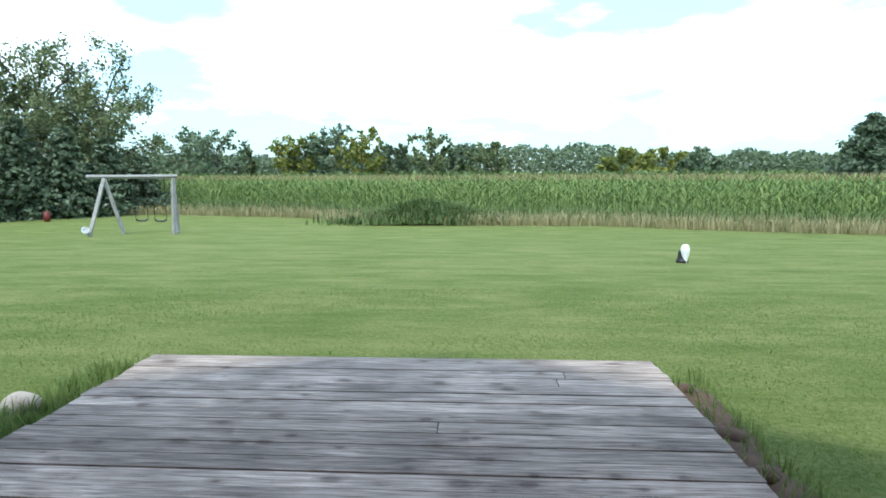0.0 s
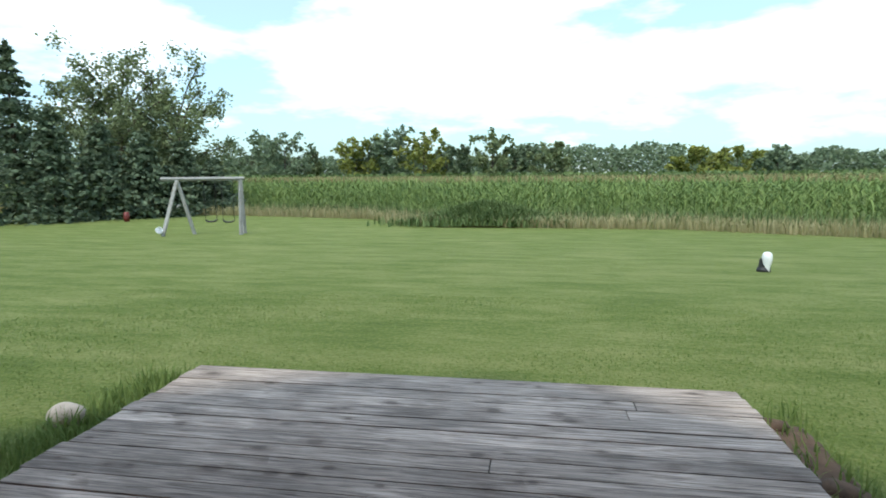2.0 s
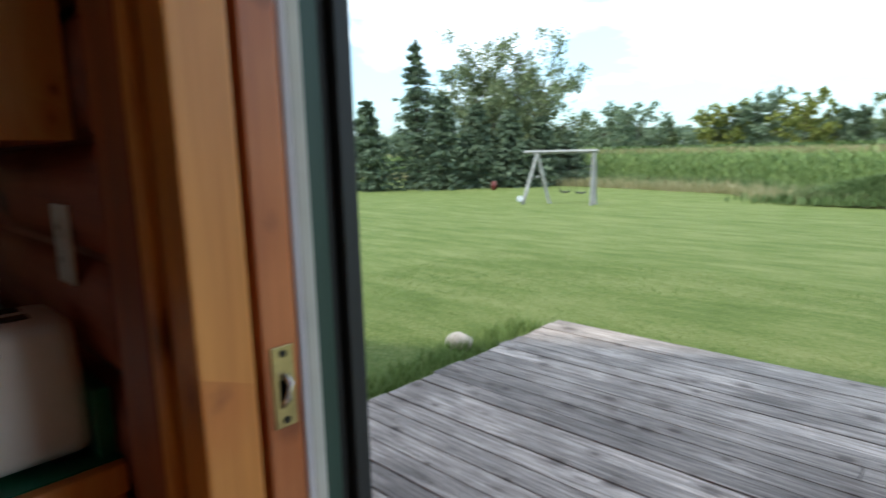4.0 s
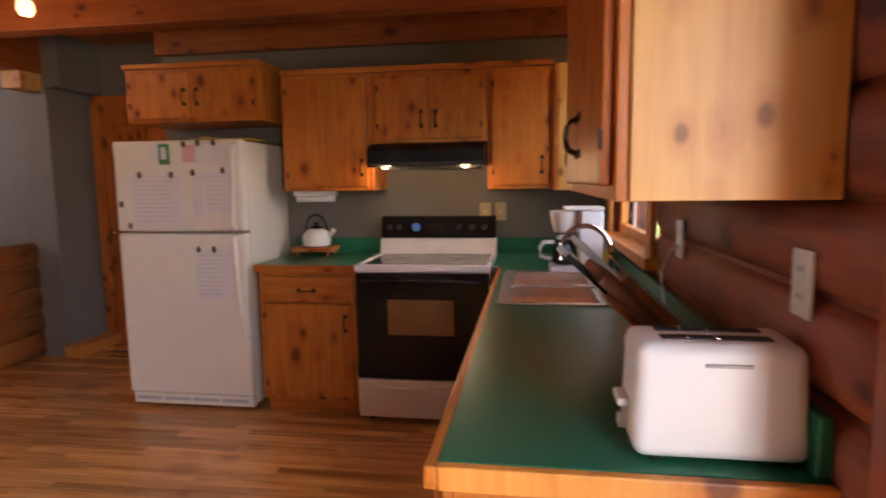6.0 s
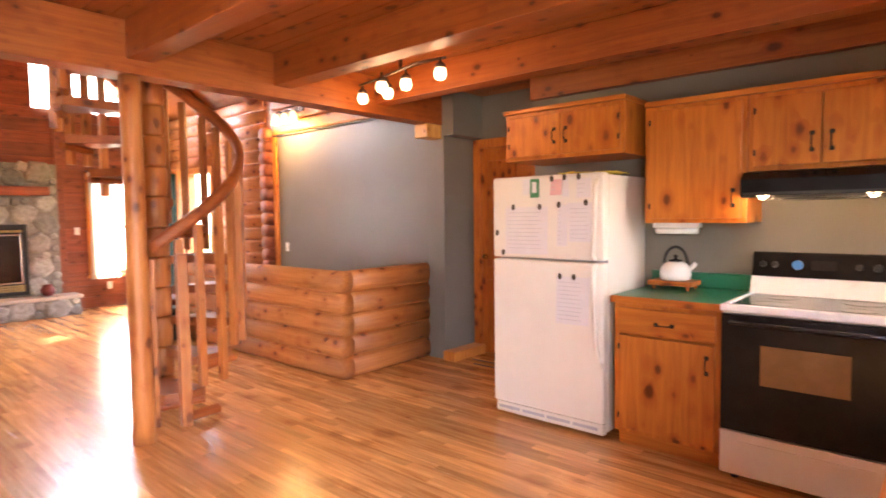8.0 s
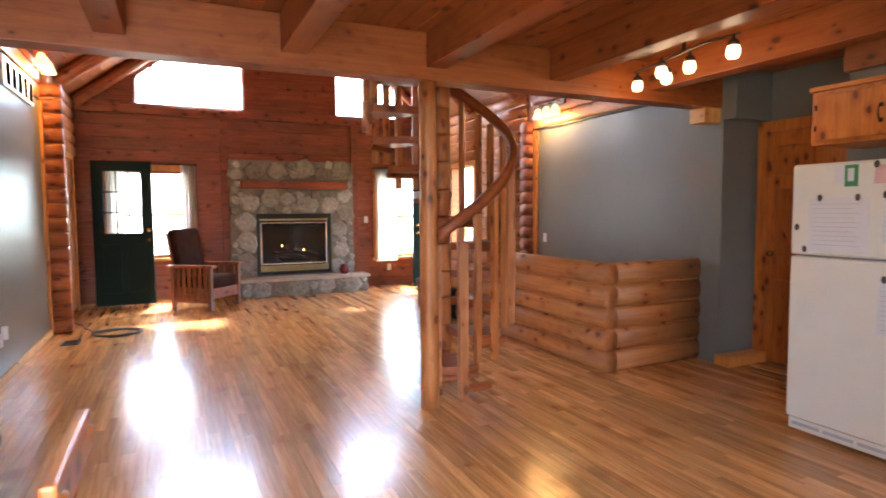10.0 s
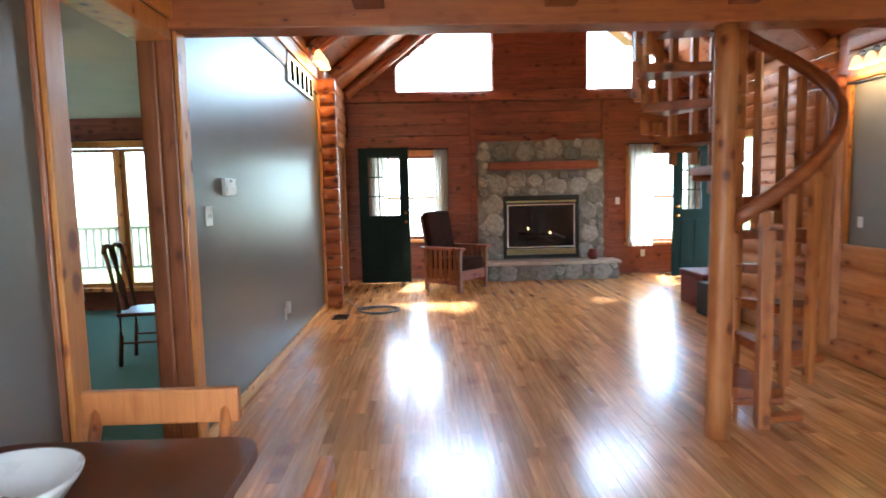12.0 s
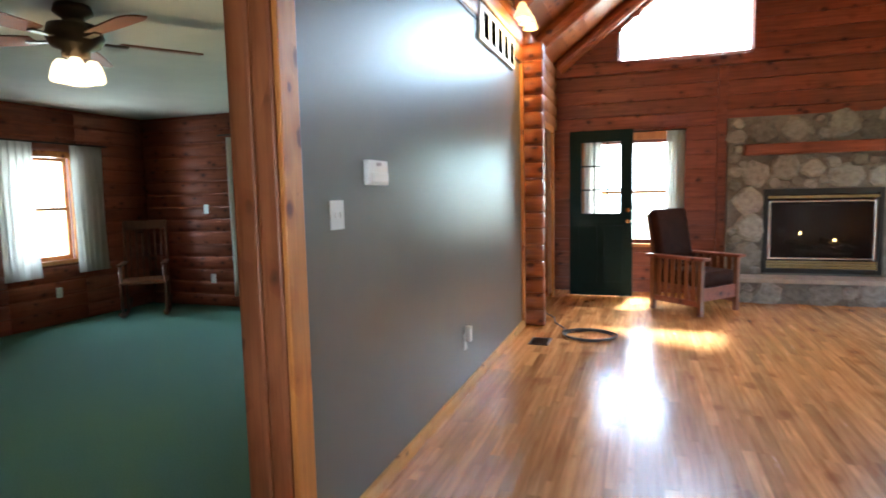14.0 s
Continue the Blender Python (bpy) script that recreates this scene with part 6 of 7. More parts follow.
entry_door(1.42, 2.20, -10.30, 2.20, "door_east")
entry_door(-3.32, -2.72, -10.20, -3.32, "door_west")
for x, nm in ((EAST - 0.045, "doorway_casing_east"), (WEST + 0.045, "doorway_casing_west")):
    c = thing(nm, (x, -9.7, 0), "pale pine casing round an entry doorway", "trim", kind="structure")
    for y0, y1, z0, z1 in ((-10.24, -10.15, 0, 2.2), (-9.2, -9.1, 0, 2.2), (-10.15, -9.2, 2.12, 2.2)):
        bm = BM()
        box(bm, x - 0.012, x + 0.012, y0, y1, z0, z1, 0.004)
        part("casing", bm, M_TRIM, c)


# ---- great room ----
def armchair():
    """Mission style chair: slatted wooden sides, wide arms, dark leather cushions; stands at an angle."""
    c = thing("armchair", (0.74, -9.70, 0), "mission style wooden armchair with dark leather cushions", "armchair")
    turn = Matrix.Translation((0.74, -9.70, 0)) @ Matrix.Rotation(radians(229), 4, "Z") @ Matrix.Diagonal((0.86, 0.86, 1.0, 1.0))

    def p(name, parts, mat, parent=c, bev=0.006, smooth=False, label=""):
        bm = BM()
        for b in parts:
            box(bm, *b, bev)
        bmesh.ops.transform(bm, matrix=turn, verts=bm.verts)
        return part(name, bm, mat, parent, label, smooth)
    for s in (-1, 1):
        for y in (-0.36, 0.36):
            p("leg", [(s * 0.36 - 0.03, s * 0.36 + 0.03, y - 0.03, y + 0.03, 0.001, 0.60)], M_CHAIR)
        for k in range(6):
            y = -0.26 + k * 0.104
            p("slat", [(s * 0.36 - 0.008, s * 0.36 + 0.008, y - 0.032, y + 0.032, 0.15, 0.60)], M_CHAIR)
        p("side_rail", [(s * 0.36 - 0.015, s * 0.36 + 0.015, -0.33, 0.33, 0.10, 0.16)], M_RED_Y)
        p("arm", [(s * 0.36 - 0.07, s * 0.36 + 0.07, -0.44, 0.44, 0.601, 0.635)], M_RED_Y)
    p("front_rail", [(-0.33, 0.33, -0.375, -0.345, 0.16, 0.30)], M_RED_X)
    p("back_rail", [(-0.33, 0.33, 0.345, 0.375, 0.20, 0.32)], M_RED_X)
    p("seat_cushion", [(-0.31, 0.31, -0.37, 0.30, 0.30, 0.47)], M_LEATHER, bev=0.045, smooth=True)
    bm = BM()
    box(bm, -0.31, 0.31, -0.07, 0.07, 0, 0.74, 0.05)
    bmesh.ops.transform(bm, matrix=turn @ Matrix.Translation((0, 0.27, 0.42)) @ pose(0, 0, 0, -14, 0, 0), verts=bm.verts)
    part("back_cushion", bm, M_LEATHER, c, smooth=True)
    bm = BM()
    for x in (-0.28, 0.28):
        box(bm, x - 0.02, x + 0.02, 0.075, 0.11, -0.1, 0.70)
    for k in range(4):
        box(bm, -0.28, 0.28, 0.08, 0.10, 0.05 + k * 0.18, 0.11 + k * 0.18)
    bmesh.ops.transform(bm, matrix=turn @ Matrix.Translation((0, 0.27, 0.42)) @ pose(0, 0, 0, -14, 0, 0), verts=bm.verts)
    part("back_frame", bm, M_CHAIR, c)


armchair()

# red chest and dark box beyond the stair
ch = thing("storage_chest", (-2.35, -7.7, 0), "red storage chest with a padded lid", "chest")
bm = BM()
box(bm, -2.75, -1.95, -8.15, -7.55, 0.02, 0.36, 0.012)
part("body", bm, M_REDCHEST, ch)
bm = BM()
box(bm, -2.77, -1.93, -8.17, -7.53, 0.361, 0.43, 0.02)
part("lid", bm, M_REDCHEST, ch)
bx = thing("black_box", (-2.1, -7.35, 0), "black fabric box standing by the red chest", "box")
bm = BM()
box(bm, -2.32, -1.84, -7.51, -7.2, 0.002, 0.37, 0.02)
part("body", bm, M_BLACKMATT, bx)

# coil of cable on the floor with its tail to the doorway
bm = BM()
pts = []
for k in range(150):
    a = k * 0.21
    r = 0.19 + 0.012 * math.sin(k * 0.9) + 0.02 * (k / 150)
    pts.append((1.76 + r * 1.15 * math.cos(a), -8.10 + r * math.sin(a), 0.010 + 0.00016 * k + 0.003 * math.sin(k * 0.7)))
pts += [(2.02, -8.35, 0.012), (2.15, -8.6, 0.010), (2.2, -8.85, 0.010), (2.32, -9.05, 0.012), (2.38, -9.3, 0.012)]
tube(bm, pts, 0.0055, 6)
solid("cable_coil", bm, M_CABLE, "grey cable coiled on the wooden floor", "cable", smooth=True)
fv = thing("floor_vent", (2.18, -7.82, 0), "bronze floor register beside the grey wall", "vent")
bm = BM()
for a, b, c, d in ((2.09, 2.11, -7.95, -7.70), (2.25, 2.27, -7.95, -7.70), (2.11, 2.25, -7.95, -7.93), (2.11, 2.25, -7.72, -7.70)):
    box(bm, a, b, c, d, 0.001, 0.008)
part("frame", bm, M_BRONZE, fv)
for k in range(9):
    bm = BM()
    box(bm, 2.11, 2.25, -7.925 + k * 0.023, -7.913 + k * 0.023, 0.001, 0.006)
    part("slat", bm, M_BRONZE, fv)

# things on the grey wall
wall_plate("light_switch", (EAST - 0.001, -4.65, 1.30), (-1, 0, 0), "white double light switch on the grey wall", "switch", 0.105, 0.116)
wall_plate("light_switch", (EAST - 0.001, -2.86, 1.34), (-1, 0, 0), "white light switch beside the cased opening", "switch", 0.105, 0.15)
th = thing("thermostat", (EAST, -5.0, 1.47), "white wall thermostat with a small display", "thermostat")
bm = BM()
box(bm, EAST - 0.028, EAST - 0.0005, -5.10, -4.90, 1.42, 1.53, 0.006)
part("case", bm, M_PLASTIC, th)
bm = BM()
box(bm, EAST - 0.032, EAST - 0.0285, -5.02, -4.98, 1.505, 1.52)
part("display", bm, M_INK, th)
bm = BM()
box(bm, EAST - 0.036, EAST - 0.0285, -5.09, -4.91, 1.43, 1.475, 0.004)
part("cover", bm, M_PLASTIC, th)
nl = thing("night_light", (EAST, -6.35, 0.36), "white plug-in night light in an outlet", "night light")
bm = BM()
box(bm, EAST - 0.006, EAST - 0.0005, -6.386, -6.314, 0.30, 0.416, 0.002)
part("plate", bm, M_PLASTIC, nl)
bm = BM()
box(bm, EAST - 0.05, EAST - 0.0065, -6.375, -6.325, 0.36, 0.47, 0.012)
part("body", bm, M_PLASTIC, nl)
wv = thing("wall_vent", (EAST, -7.2, 2.36), "white wall return vent with dark slots", "vent")
bm = BM()
box(bm, EAST - 0.026, EAST - 0.0005, -7.98, -6.80, 2.49, 2.76, 0.003)
part("frame", bm, M_PLASTIC, wv)
for k in range(5):
    bm = BM()
    y = -7.94 + k * 0.225
    box(bm, EAST - 0.029, EAST - 0.0265, y, y + 0.14, 2.525, 2.715)
    part("slot", bm, M_SLOT, wv)
bm = BM()
box(bm, EAST - 0.028, EAST - 0.017, -7.99, -6.79, 2.761, 2.772)
part("edge", bm, M_SLOT, wv)
wall_plate("wall_outlet", (-2.02, SOUTH + 0.0125, 1.22), (0, 1, 0), "white light switch beside the fireplace", "switch")
wall_plate("wall_outlet", (1.12, SOUTH + 0.0125, 0.36), (0, 1, 0), "white wall outlet under the window")
wall_plate("wall_outlet", (-2.45, SOUTH + 0.0125, 0.34), (0, 1, 0), "white wall outlet under the window")
wall_plate("wall_outlet", (WEST + 0.001, -7.2, 1.0), (1, 0, 0), "white wall outlet over the stairwell")


def sconce(x, y, z, s):
    """Three amber glass shades on a bronze bar; s: the way out of the wall."""
    w = thing("wall_sconce", (x, y, z), "bronze wall lamp with three lit amber shades", "wall lamp", "wall lamps")
    bm = BM()
    box(bm, x - 0.012, x + 0.012, y - 0.26, y + 0.26, z + 0.06, z + 0.12, 0.005)
    part("bar", bm, M_BRONZE, w)
    for k in (-1, 0, 1):
        yy = y + 0.19 * k
        bm = BM()
        tube(bm, [(x, yy, z + 0.09), (x + s * 0.06, yy, z + 0.10), (x + s * 0.10, yy, z + 0.05)], 0.008, 8)
        a = part("arm", bm, M_BRONZE, w, smooth=True)
        bm = BM()
        lathe(bm, x + s * 0.10, yy, [(0.022, z + 0.05), (0.04, z + 0.02), (0.058, z - 0.04), (0.07, z - 0.075)], 18)
        part("shade", bm, M_BULBWARM, a, smooth=True)
        bulb("sconce_bulb", (x + s * 0.10, yy, z - 0.10), 0.85, 0.04, (1.0, 0.60, 0.19))


sconce(2.385, -7.85, 2.93, -1)
sconce(-3.385, -6.95, 2.66, 1)


# ---- dining corner ----
def dining_table():
    x0, x1, y0, y1 = 1.62, 2.36, -2.74, -1.25
    t = thing("dining_table", ((x0 + x1) / 2, (y0 + y1) / 2, 0), "reddish brown wooden dining table with rounded corners", "table")
    bm = BM()
    out = []
    for cx, cy, a in ((x1 - 0.09, y1 - 0.09, 0), (x0 + 0.09, y1 - 0.09, 90), (x0 + 0.09, y0 + 0.09, 180), (x1 - 0.09, y0 + 0.09, 270)):
        out += [(cx + 0.09 * math.cos(radians(a + k * 15)), cy + 0.09 * math.sin(radians(a + k * 15))) for k in range(7)]
    prism(bm, out, "z", 0.72, 0.75)
    part("tabletop", bm, M_TABLE, t)
    bm = BM()
    box(bm, x0 + 0.08, x1 - 0.08, y0 + 0.08, y1 - 0.08, 0.63, 0.719)
    part("apron", bm, M_TABLE, t)
    for x in (x0 + 0.1, x1 - 0.1):
        for y in (y0 + 0.1, y1 - 0.1):
            bm = BM()
            lathe(bm, x, y, [(0.022, 0.001), (0.028, 0.1), (0.02, 0.18), (0.036, 0.35), (0.03, 0.5), (0.04, 0.56), (0.04, 0.629)], 14)
            part("leg", bm, M_TABLE, t, smooth=True)
    b = thing("serving_bowl", (2.05, -2.35, 0.75), "large white glazed bowl with keys inside", "bowl")
    bm = BM()
    lathe(bm, 2.05, -2.35, [(0.055, 0.751), (0.063, 0.757), (0.115, 0.782), (0.147, 0.825), (0.153, 0.84), (0.148, 0.84), (0.11, 0.79), (0.055, 0.768), (0.0, 0.765)], 36)
    part("body", bm, M_WHITE, b, smooth=True)
    k = thing("keys", (2.05, -2.35, 0.77), "bunch of brass keys lying in the bowl", "keys")
    for i in range(4):
        bm = BM()
        box(bm, -0.035, 0.035, -0.008, 0.008, 0, 0.003)
        bmesh.ops.transform(bm, matrix=pose(2.05 + 0.01 * i, -2.37 + 0.012 * i, 0.776 + 0.004 * i, 0, 0, 35 * i), verts=bm.verts)
        part("key", bm, M_BRASS, k)


dining_table()


def side_chair(cx, cy, ang, mat, label, tall=0.92, fancy=False):
    """Wooden chair: seat, four legs, posts, top rail, splat and stretchers; ang: where its back points."""
    c = thing("dining_chair", (cx, cy, 0), label, "chair", "dining chairs" if not fancy else "")
    m = Matrix.Translation((cx, cy, 0)) @ Matrix.Rotation(radians(ang), 4, "Z")

    def p(name, bm, smooth=False):
        bmesh.ops.transform(bm, matrix=m, verts=bm.verts)
        return part(name, bm, mat, c, smooth=smooth)
    p("seat", box(BM(), -0.21, 0.21, -0.21, 0.21, 0.43, 0.46, 0.01))
    for x in (-0.18, 0.18):
        p("leg", rod(BM(), (x, -0.18, 0.001), (x, -0.18, 0.43), 0.016, 0.02, 10), True)
        p("back_post", tube(BM(), [(x, 0.21, 0.001), (x, 0.19, 0.25), (x, 0.19, 0.45), (x * 1.02, 0.22, 0.7), (x * 1.0, 0.27, tall - 0.03)], 0.017, 8), True)
        p("stretcher", rod(BM(), (x, -0.18, 0.2), (x, 0.19, 0.2), 0.009, seg=8), True)
    p("stretcher", rod(BM(), (-0.18, -0.18, 0.26), (0.18, -0.18, 0.26), 0.009, seg=8), True)
    if fancy:
        p("top_rail", tube(BM(), [(-0.2, 0.27, tall - 0.05), (-0.16, 0.28, tall), (-0.08, 0.285, tall + 0.005), (0, 0.285, tall - 0.015), (0.08, 0.285, tall + 0.005), (0.16, 0.28, tall), (0.2, 0.27, tall - 0.05)], 0.022, 10), True)
        bm = BM()
        prism(bm, [(-0.05, 0.46), (0.05, 0.46), (0.04, 0.56), (0.075, 0.68), (0.03, 0.78), (0.06, tall - 0.02), (-0.06, tall - 0.02), (-0.03, 0.78), (-0.075, 0.68), (-0.04, 0.56)], "y", 0.24, 0.252)
        for v in bm.verts:
            v.co.y += -0.055 + 0.17 * max(0, v.co.z - 0.46)
        p("splat", bm)
    else:
        p("top_rail", box(BM(), -0.22, 0.22, 0.245, 0.275, tall - 0.10, tall, 0.008))
        p("mid_rail", box(BM(), -0.18, 0.18, 0.205, 0.225, 0.62, 0.66, 0.005))
    return c


side_chair(1.93, -2.56, 180, M_STAIR, "honey pine dining chair tucked under the table end", 0.865)
side_chair(1.62, -2.02, 90, M_CAB_Y, "honey pine dining chair tucked under the table side")
side_chair(3.60, -6.27, -82, M_OAK, "dark carved wooden side chair on the green carpet", 1.02, True)


# ---- carpeted room ----
def rocking_chair():
    c = thing("rocking_chair", (7.0, -8.0, 0), "dark wooden rocking chair in the room's corner", "rocking chair")
    m = Matrix.Translation((6.95, -7.95, 0)) @ Matrix.Rotation(radians(-140), 4, "Z")

    def p(name, bm, smooth=True):
        bmesh.ops.transform(bm, matrix=m, verts=bm.verts)
        part(name, bm, M_OAK, c, smooth=smooth)
    p("seat", box(BM(), -0.25, 0.25, -0.24, 0.24, 0.40, 0.44, 0.015), False)
    for x in (-0.23, 0.23):
        p("rocker", tube(BM(), [(x, -0.42, 0.10), (x, -0.2, 0.032), (x, 0.05, 0.022), (x, 0.3, 0.05), (x, 0.5, 0.14)], 0.02, 8))
        p("leg", rod(BM(), (x, -0.2, 0.04), (x, -0.2, 0.62), 0.018))
        p("leg", rod(BM(), (x, 0.22, 0.05), (x, 0.2, 0.42), 0.018))
        p("arm", box(BM(), x - 0.03, x + 0.03, -0.26, 0.26, 0.62, 0.645, 0.006), False)
        p("back_post", tube(BM(), [(x, 0.22, 0.42), (x, 0.26, 0.7), (x, 0.34, 1.08)], 0.018, 8))
    for k in range(6):
        x = -0.17 + k * 0.068
        p("spindle", tube(BM(), [(x, 0.22, 0.44), (x, 0.26, 0.7), (x, 0.33, 1.02)], 0.008, 6))
    p("top_rail", box(BM(), -0.25, 0.25, 0.325, 0.35, 1.02, 1.13, 0.01), False)


rocking_chair()


def ceiling_fan():
    fx, fy = 4.25, -5.05
    f = thing("ceiling_fan", (fx, fy, 2.44), "bronze ceiling fan with wooden blades and a lit lamp", "ceiling fan")
    bm = BM()
    lathe(bm, fx, fy, [(0.09, 2.439), (0.10, 2.40), (0.06, 2.37), (0.05, 2.34), (0.13, 2.33), (0.145, 2.27), (0.12, 2.22), (0.07, 2.20), (0.07, 2.16)], 28)
    part("motor_housing", bm, M_BRONZE, f, smooth=True)
    for k in range(5):
        a = radians(20 + 72 * k)
        bm = BM()
        box(bm, 0.14, 0.26, -0.02, 0.02, 2.245, 2.255, 0.003)
        bmesh.ops.transform(bm, matrix=Matrix.Translation((fx, fy, 0)) @ Matrix.Rotation(a, 4, "Z"), verts=bm.verts)
        ir = part("blade_iron", bm, M_BRONZE, f)
        bm = BM()
        prism(bm, [(0.22, -0.05), (0.30, -0.062), (0.60, -0.072), (0.66, -0.05), (0.67, 0.0), (0.66, 0.05), (0.60, 0.072), (0.30, 0.062), (0.22, 0.05)], "z", -0.004, 0.004)
        bmesh.ops.transform(bm, matrix=Matrix.Translation((fx, fy, 2.262)) @ Matrix.Rotation(a, 4, "Z") @ pose(0, 0, 0, 9, 0, 0), verts=bm.verts)
        part("blade", bm, M_CHAIR, ir)
    for k in range(4):
        a = radians(45 + 90 * k)
        x, y = fx + 0.075 * math.cos(a), fy + 0.075 * math.sin(a)
        bm = BM()
        lathe(bm, x, y, [(0.022, 2.15), (0.042, 2.125), (0.057, 2.075), (0.062, 2.045), (0.05, 2.03)], 18)
        part("shade", bm, M_BULB, f, "lit frosted glass shade", smooth=True)
    bulb("fan_light", (fx, fy, 1.98), 1.9, 0.08)


ceiling_fan()
wall_plate("light_switch", (6.55, -8.599, 1.25), (0, 1, 0), "white light switch on the log wall", "switch")
wall_plate("wall_outlet", (7.529, -7.3, 0.36), (-1, 0, 0), "white wall outlet under the window")
wall_plate("wall_outlet", (6.5, -8.599, 0.36), (0, 1, 0), "white wall outlet with a blue night glow")


# ---- outdoors ----
def lerp_list(x, pts):
    for (a, u), (b, v) in zip(pts, pts[1:]):
        if x <= b:
            return u + (v - u) * max(0.0, (x - a) / (b - a))
    return pts[-1][1]


def ground_z(y):
    t = min(1.0, max(0.0, (y - 4.0) / 20.0))
    return -0.27 - 0.75 * t * t * (3 - 2 * t)


def lawn_edge(x):
    return lerp_list(x, [(-60, 37), (-16, 31), (-8, 29), (-6, 26), (-4, 25), (2, 24.3), (6, 24.3), (13, 21), (25, 17.5), (45, 13), (80, 8)])


ys = [-60, -30, -12, 0.2, 1, 2, 3, 3.8] + [4.5 + k * 1.0 for k in range(24)] + [32, 40, 60, 90, 140, 220, 400, 900, 2500]
xs = [-2500, -900, -400, -200, -120, -80, -50] + [-30 + 3 * k for k in range(21)] + [50, 80, 120, 200, 400, 900, 2500]
vs = [(x, y, ground_z(y) + (0.03 * noise.noise(Vector((x * 0.3, y * 0.3, 0))) if 5 < y < 30 else 0)) for y in ys for x in xs]
fs = [(j * len(xs) + i, j * len(xs) + i + 1, (j + 1) * len(xs) + i + 1, (j + 1) * len(xs) + i) for j in range(len(ys) - 1) for i in range(len(xs) - 1)]
me = bpy.data.meshes.new("ground")
me.from_pydata(vs, [], fs)
me.materials.append(M_LAWN)
for p in me.polygons:
    p.use_smooth = True
tagged(new("ground", me), "mown green lawn that slopes gently to the fields", "lawn", kind="structure")


def strips(name, roots, height, width, lean, mat, label, category, rng, bend=0.35, kind="stuff"):
    """Many bent blades: each has a base and a middle pair of corners and a tip."""
    n = len(roots)
    a = rng.uniform(0, 2 * np.pi, n)
    h = rng.uniform(*height, n)
    w = rng.uniform(*width, n)
    l = rng.uniform(*lean, n) * h
    side = np.stack([np.cos(a), np.sin(a), 0 * a], 1)
    fwd = np.stack([-np.sin(a), np.cos(a), 0 * a], 1)
    up = np.array([0, 0, 1.0])
    p0 = roots - side * w[:, None] / 2
    p1 = roots + side * w[:, None] / 2
    mid = roots + fwd * (l * bend)[:, None] + up * (h * 0.62)[:, None]
    p2 = mid + side * w[:, None] * 0.4
    p3 = mid - side * w[:, None] * 0.4
    tip = roots + fwd * l[:, None] + up * h[:, None]
    v = np.stack([p0, p1, p2, p3, tip], 1).reshape(-1, 3)
    k = np.arange(n) * 5
    quads = np.stack([k, k + 1, k + 2, k + 3], 1).tolist()
    tris = np.stack([k + 3, k + 2, k + 4], 1).tolist()
    me = bpy.data.meshes.new(name)
    me.from_pydata(v.tolist(), [], quads + tris)
    me.materials.append(mat)
    return tagged(new(name, me), label, category, kind=kind)


rng = np.random.default_rng(3)


def scatter(x0, x1, y0, y1, n, keep=None):
    x, y = rng.uniform(x0, x1, n), rng.uniform(y0, y1, n)
    ok = np.array([keep is None or keep(a, b) for a, b in zip(x, y)])
    x, y = x[ok], y[ok]
    return np.stack([x, y, [ground_z(b) - 0.004 for b in y]], 1)


def off_deck(x, y):
    return not (-1.72 < x < 2.06 and y < 3.80)


strips("lawn_grass", scatter(-5, 6, 1.5, 7.5, 60000, off_deck), (0.010, 0.028), (0.004, 0.008), (-0.6, 0.6), M_GRASS, "short mown grass blades of the lawn", "grass", rng)
strips("edge_grass", np.concatenate([scatter(-2.15, -1.70, 0.3, 3.9, 2600), scatter(2.06, 2.40, 0.3, 3.9, 420), scatter(-1.8, 2.1, 3.79, 3.95, 160)]),
       (0.05, 0.19), (0.008, 0.016), (-0.9, 0.9), M_GRASS, "long uncut grass along the deck's edge", "grass", rng)
strips("meadow_edge", np.concatenate([np.array([[x, lawn_edge(x) + d, ground_z(lawn_edge(x) + d)] for x, d in zip(rng.uniform(-45, 45, 38000), 4.2 * rng.uniform(0, 1, 38000) ** 1.5)])]),
       (0.18, 0.62), (0.02, 0.05), (-0.7, 0.7), M_TALL, "band of tall dry grass along the field", "grass", rng)
strips("meadow_weeds", np.array([[x, lawn_edge(x) + d, ground_z(lawn_edge(x) + d)] for x, d in zip(rng.uniform(-45, 45, 9000), rng.uniform(0.8, 4.0, 9000))]),
       (0.3, 0.9), (0.03, 0.07), (-0.8, 0.8), M_WEED, "green weeds among the tall grass", "weeds", rng)
mx, my = rng.normal(-1.6, 1.6, 9000), rng.normal(25.8, 0.75, 9000)
hump = np.array([[x, y, ground_z(y) + 0.75 * math.exp(-((x + 1.6) / 2.2) ** 2 - ((y - 26.2) / 1.2) ** 2)] for x, y in zip(mx, my) if y > 24.4])
strips("weed_mound", hump, (0.15, 0.45), (0.04, 0.10), (-0.9, 0.9), M_WEED, "overgrown mound of weeds at the lawn's edge", "weeds", rng)


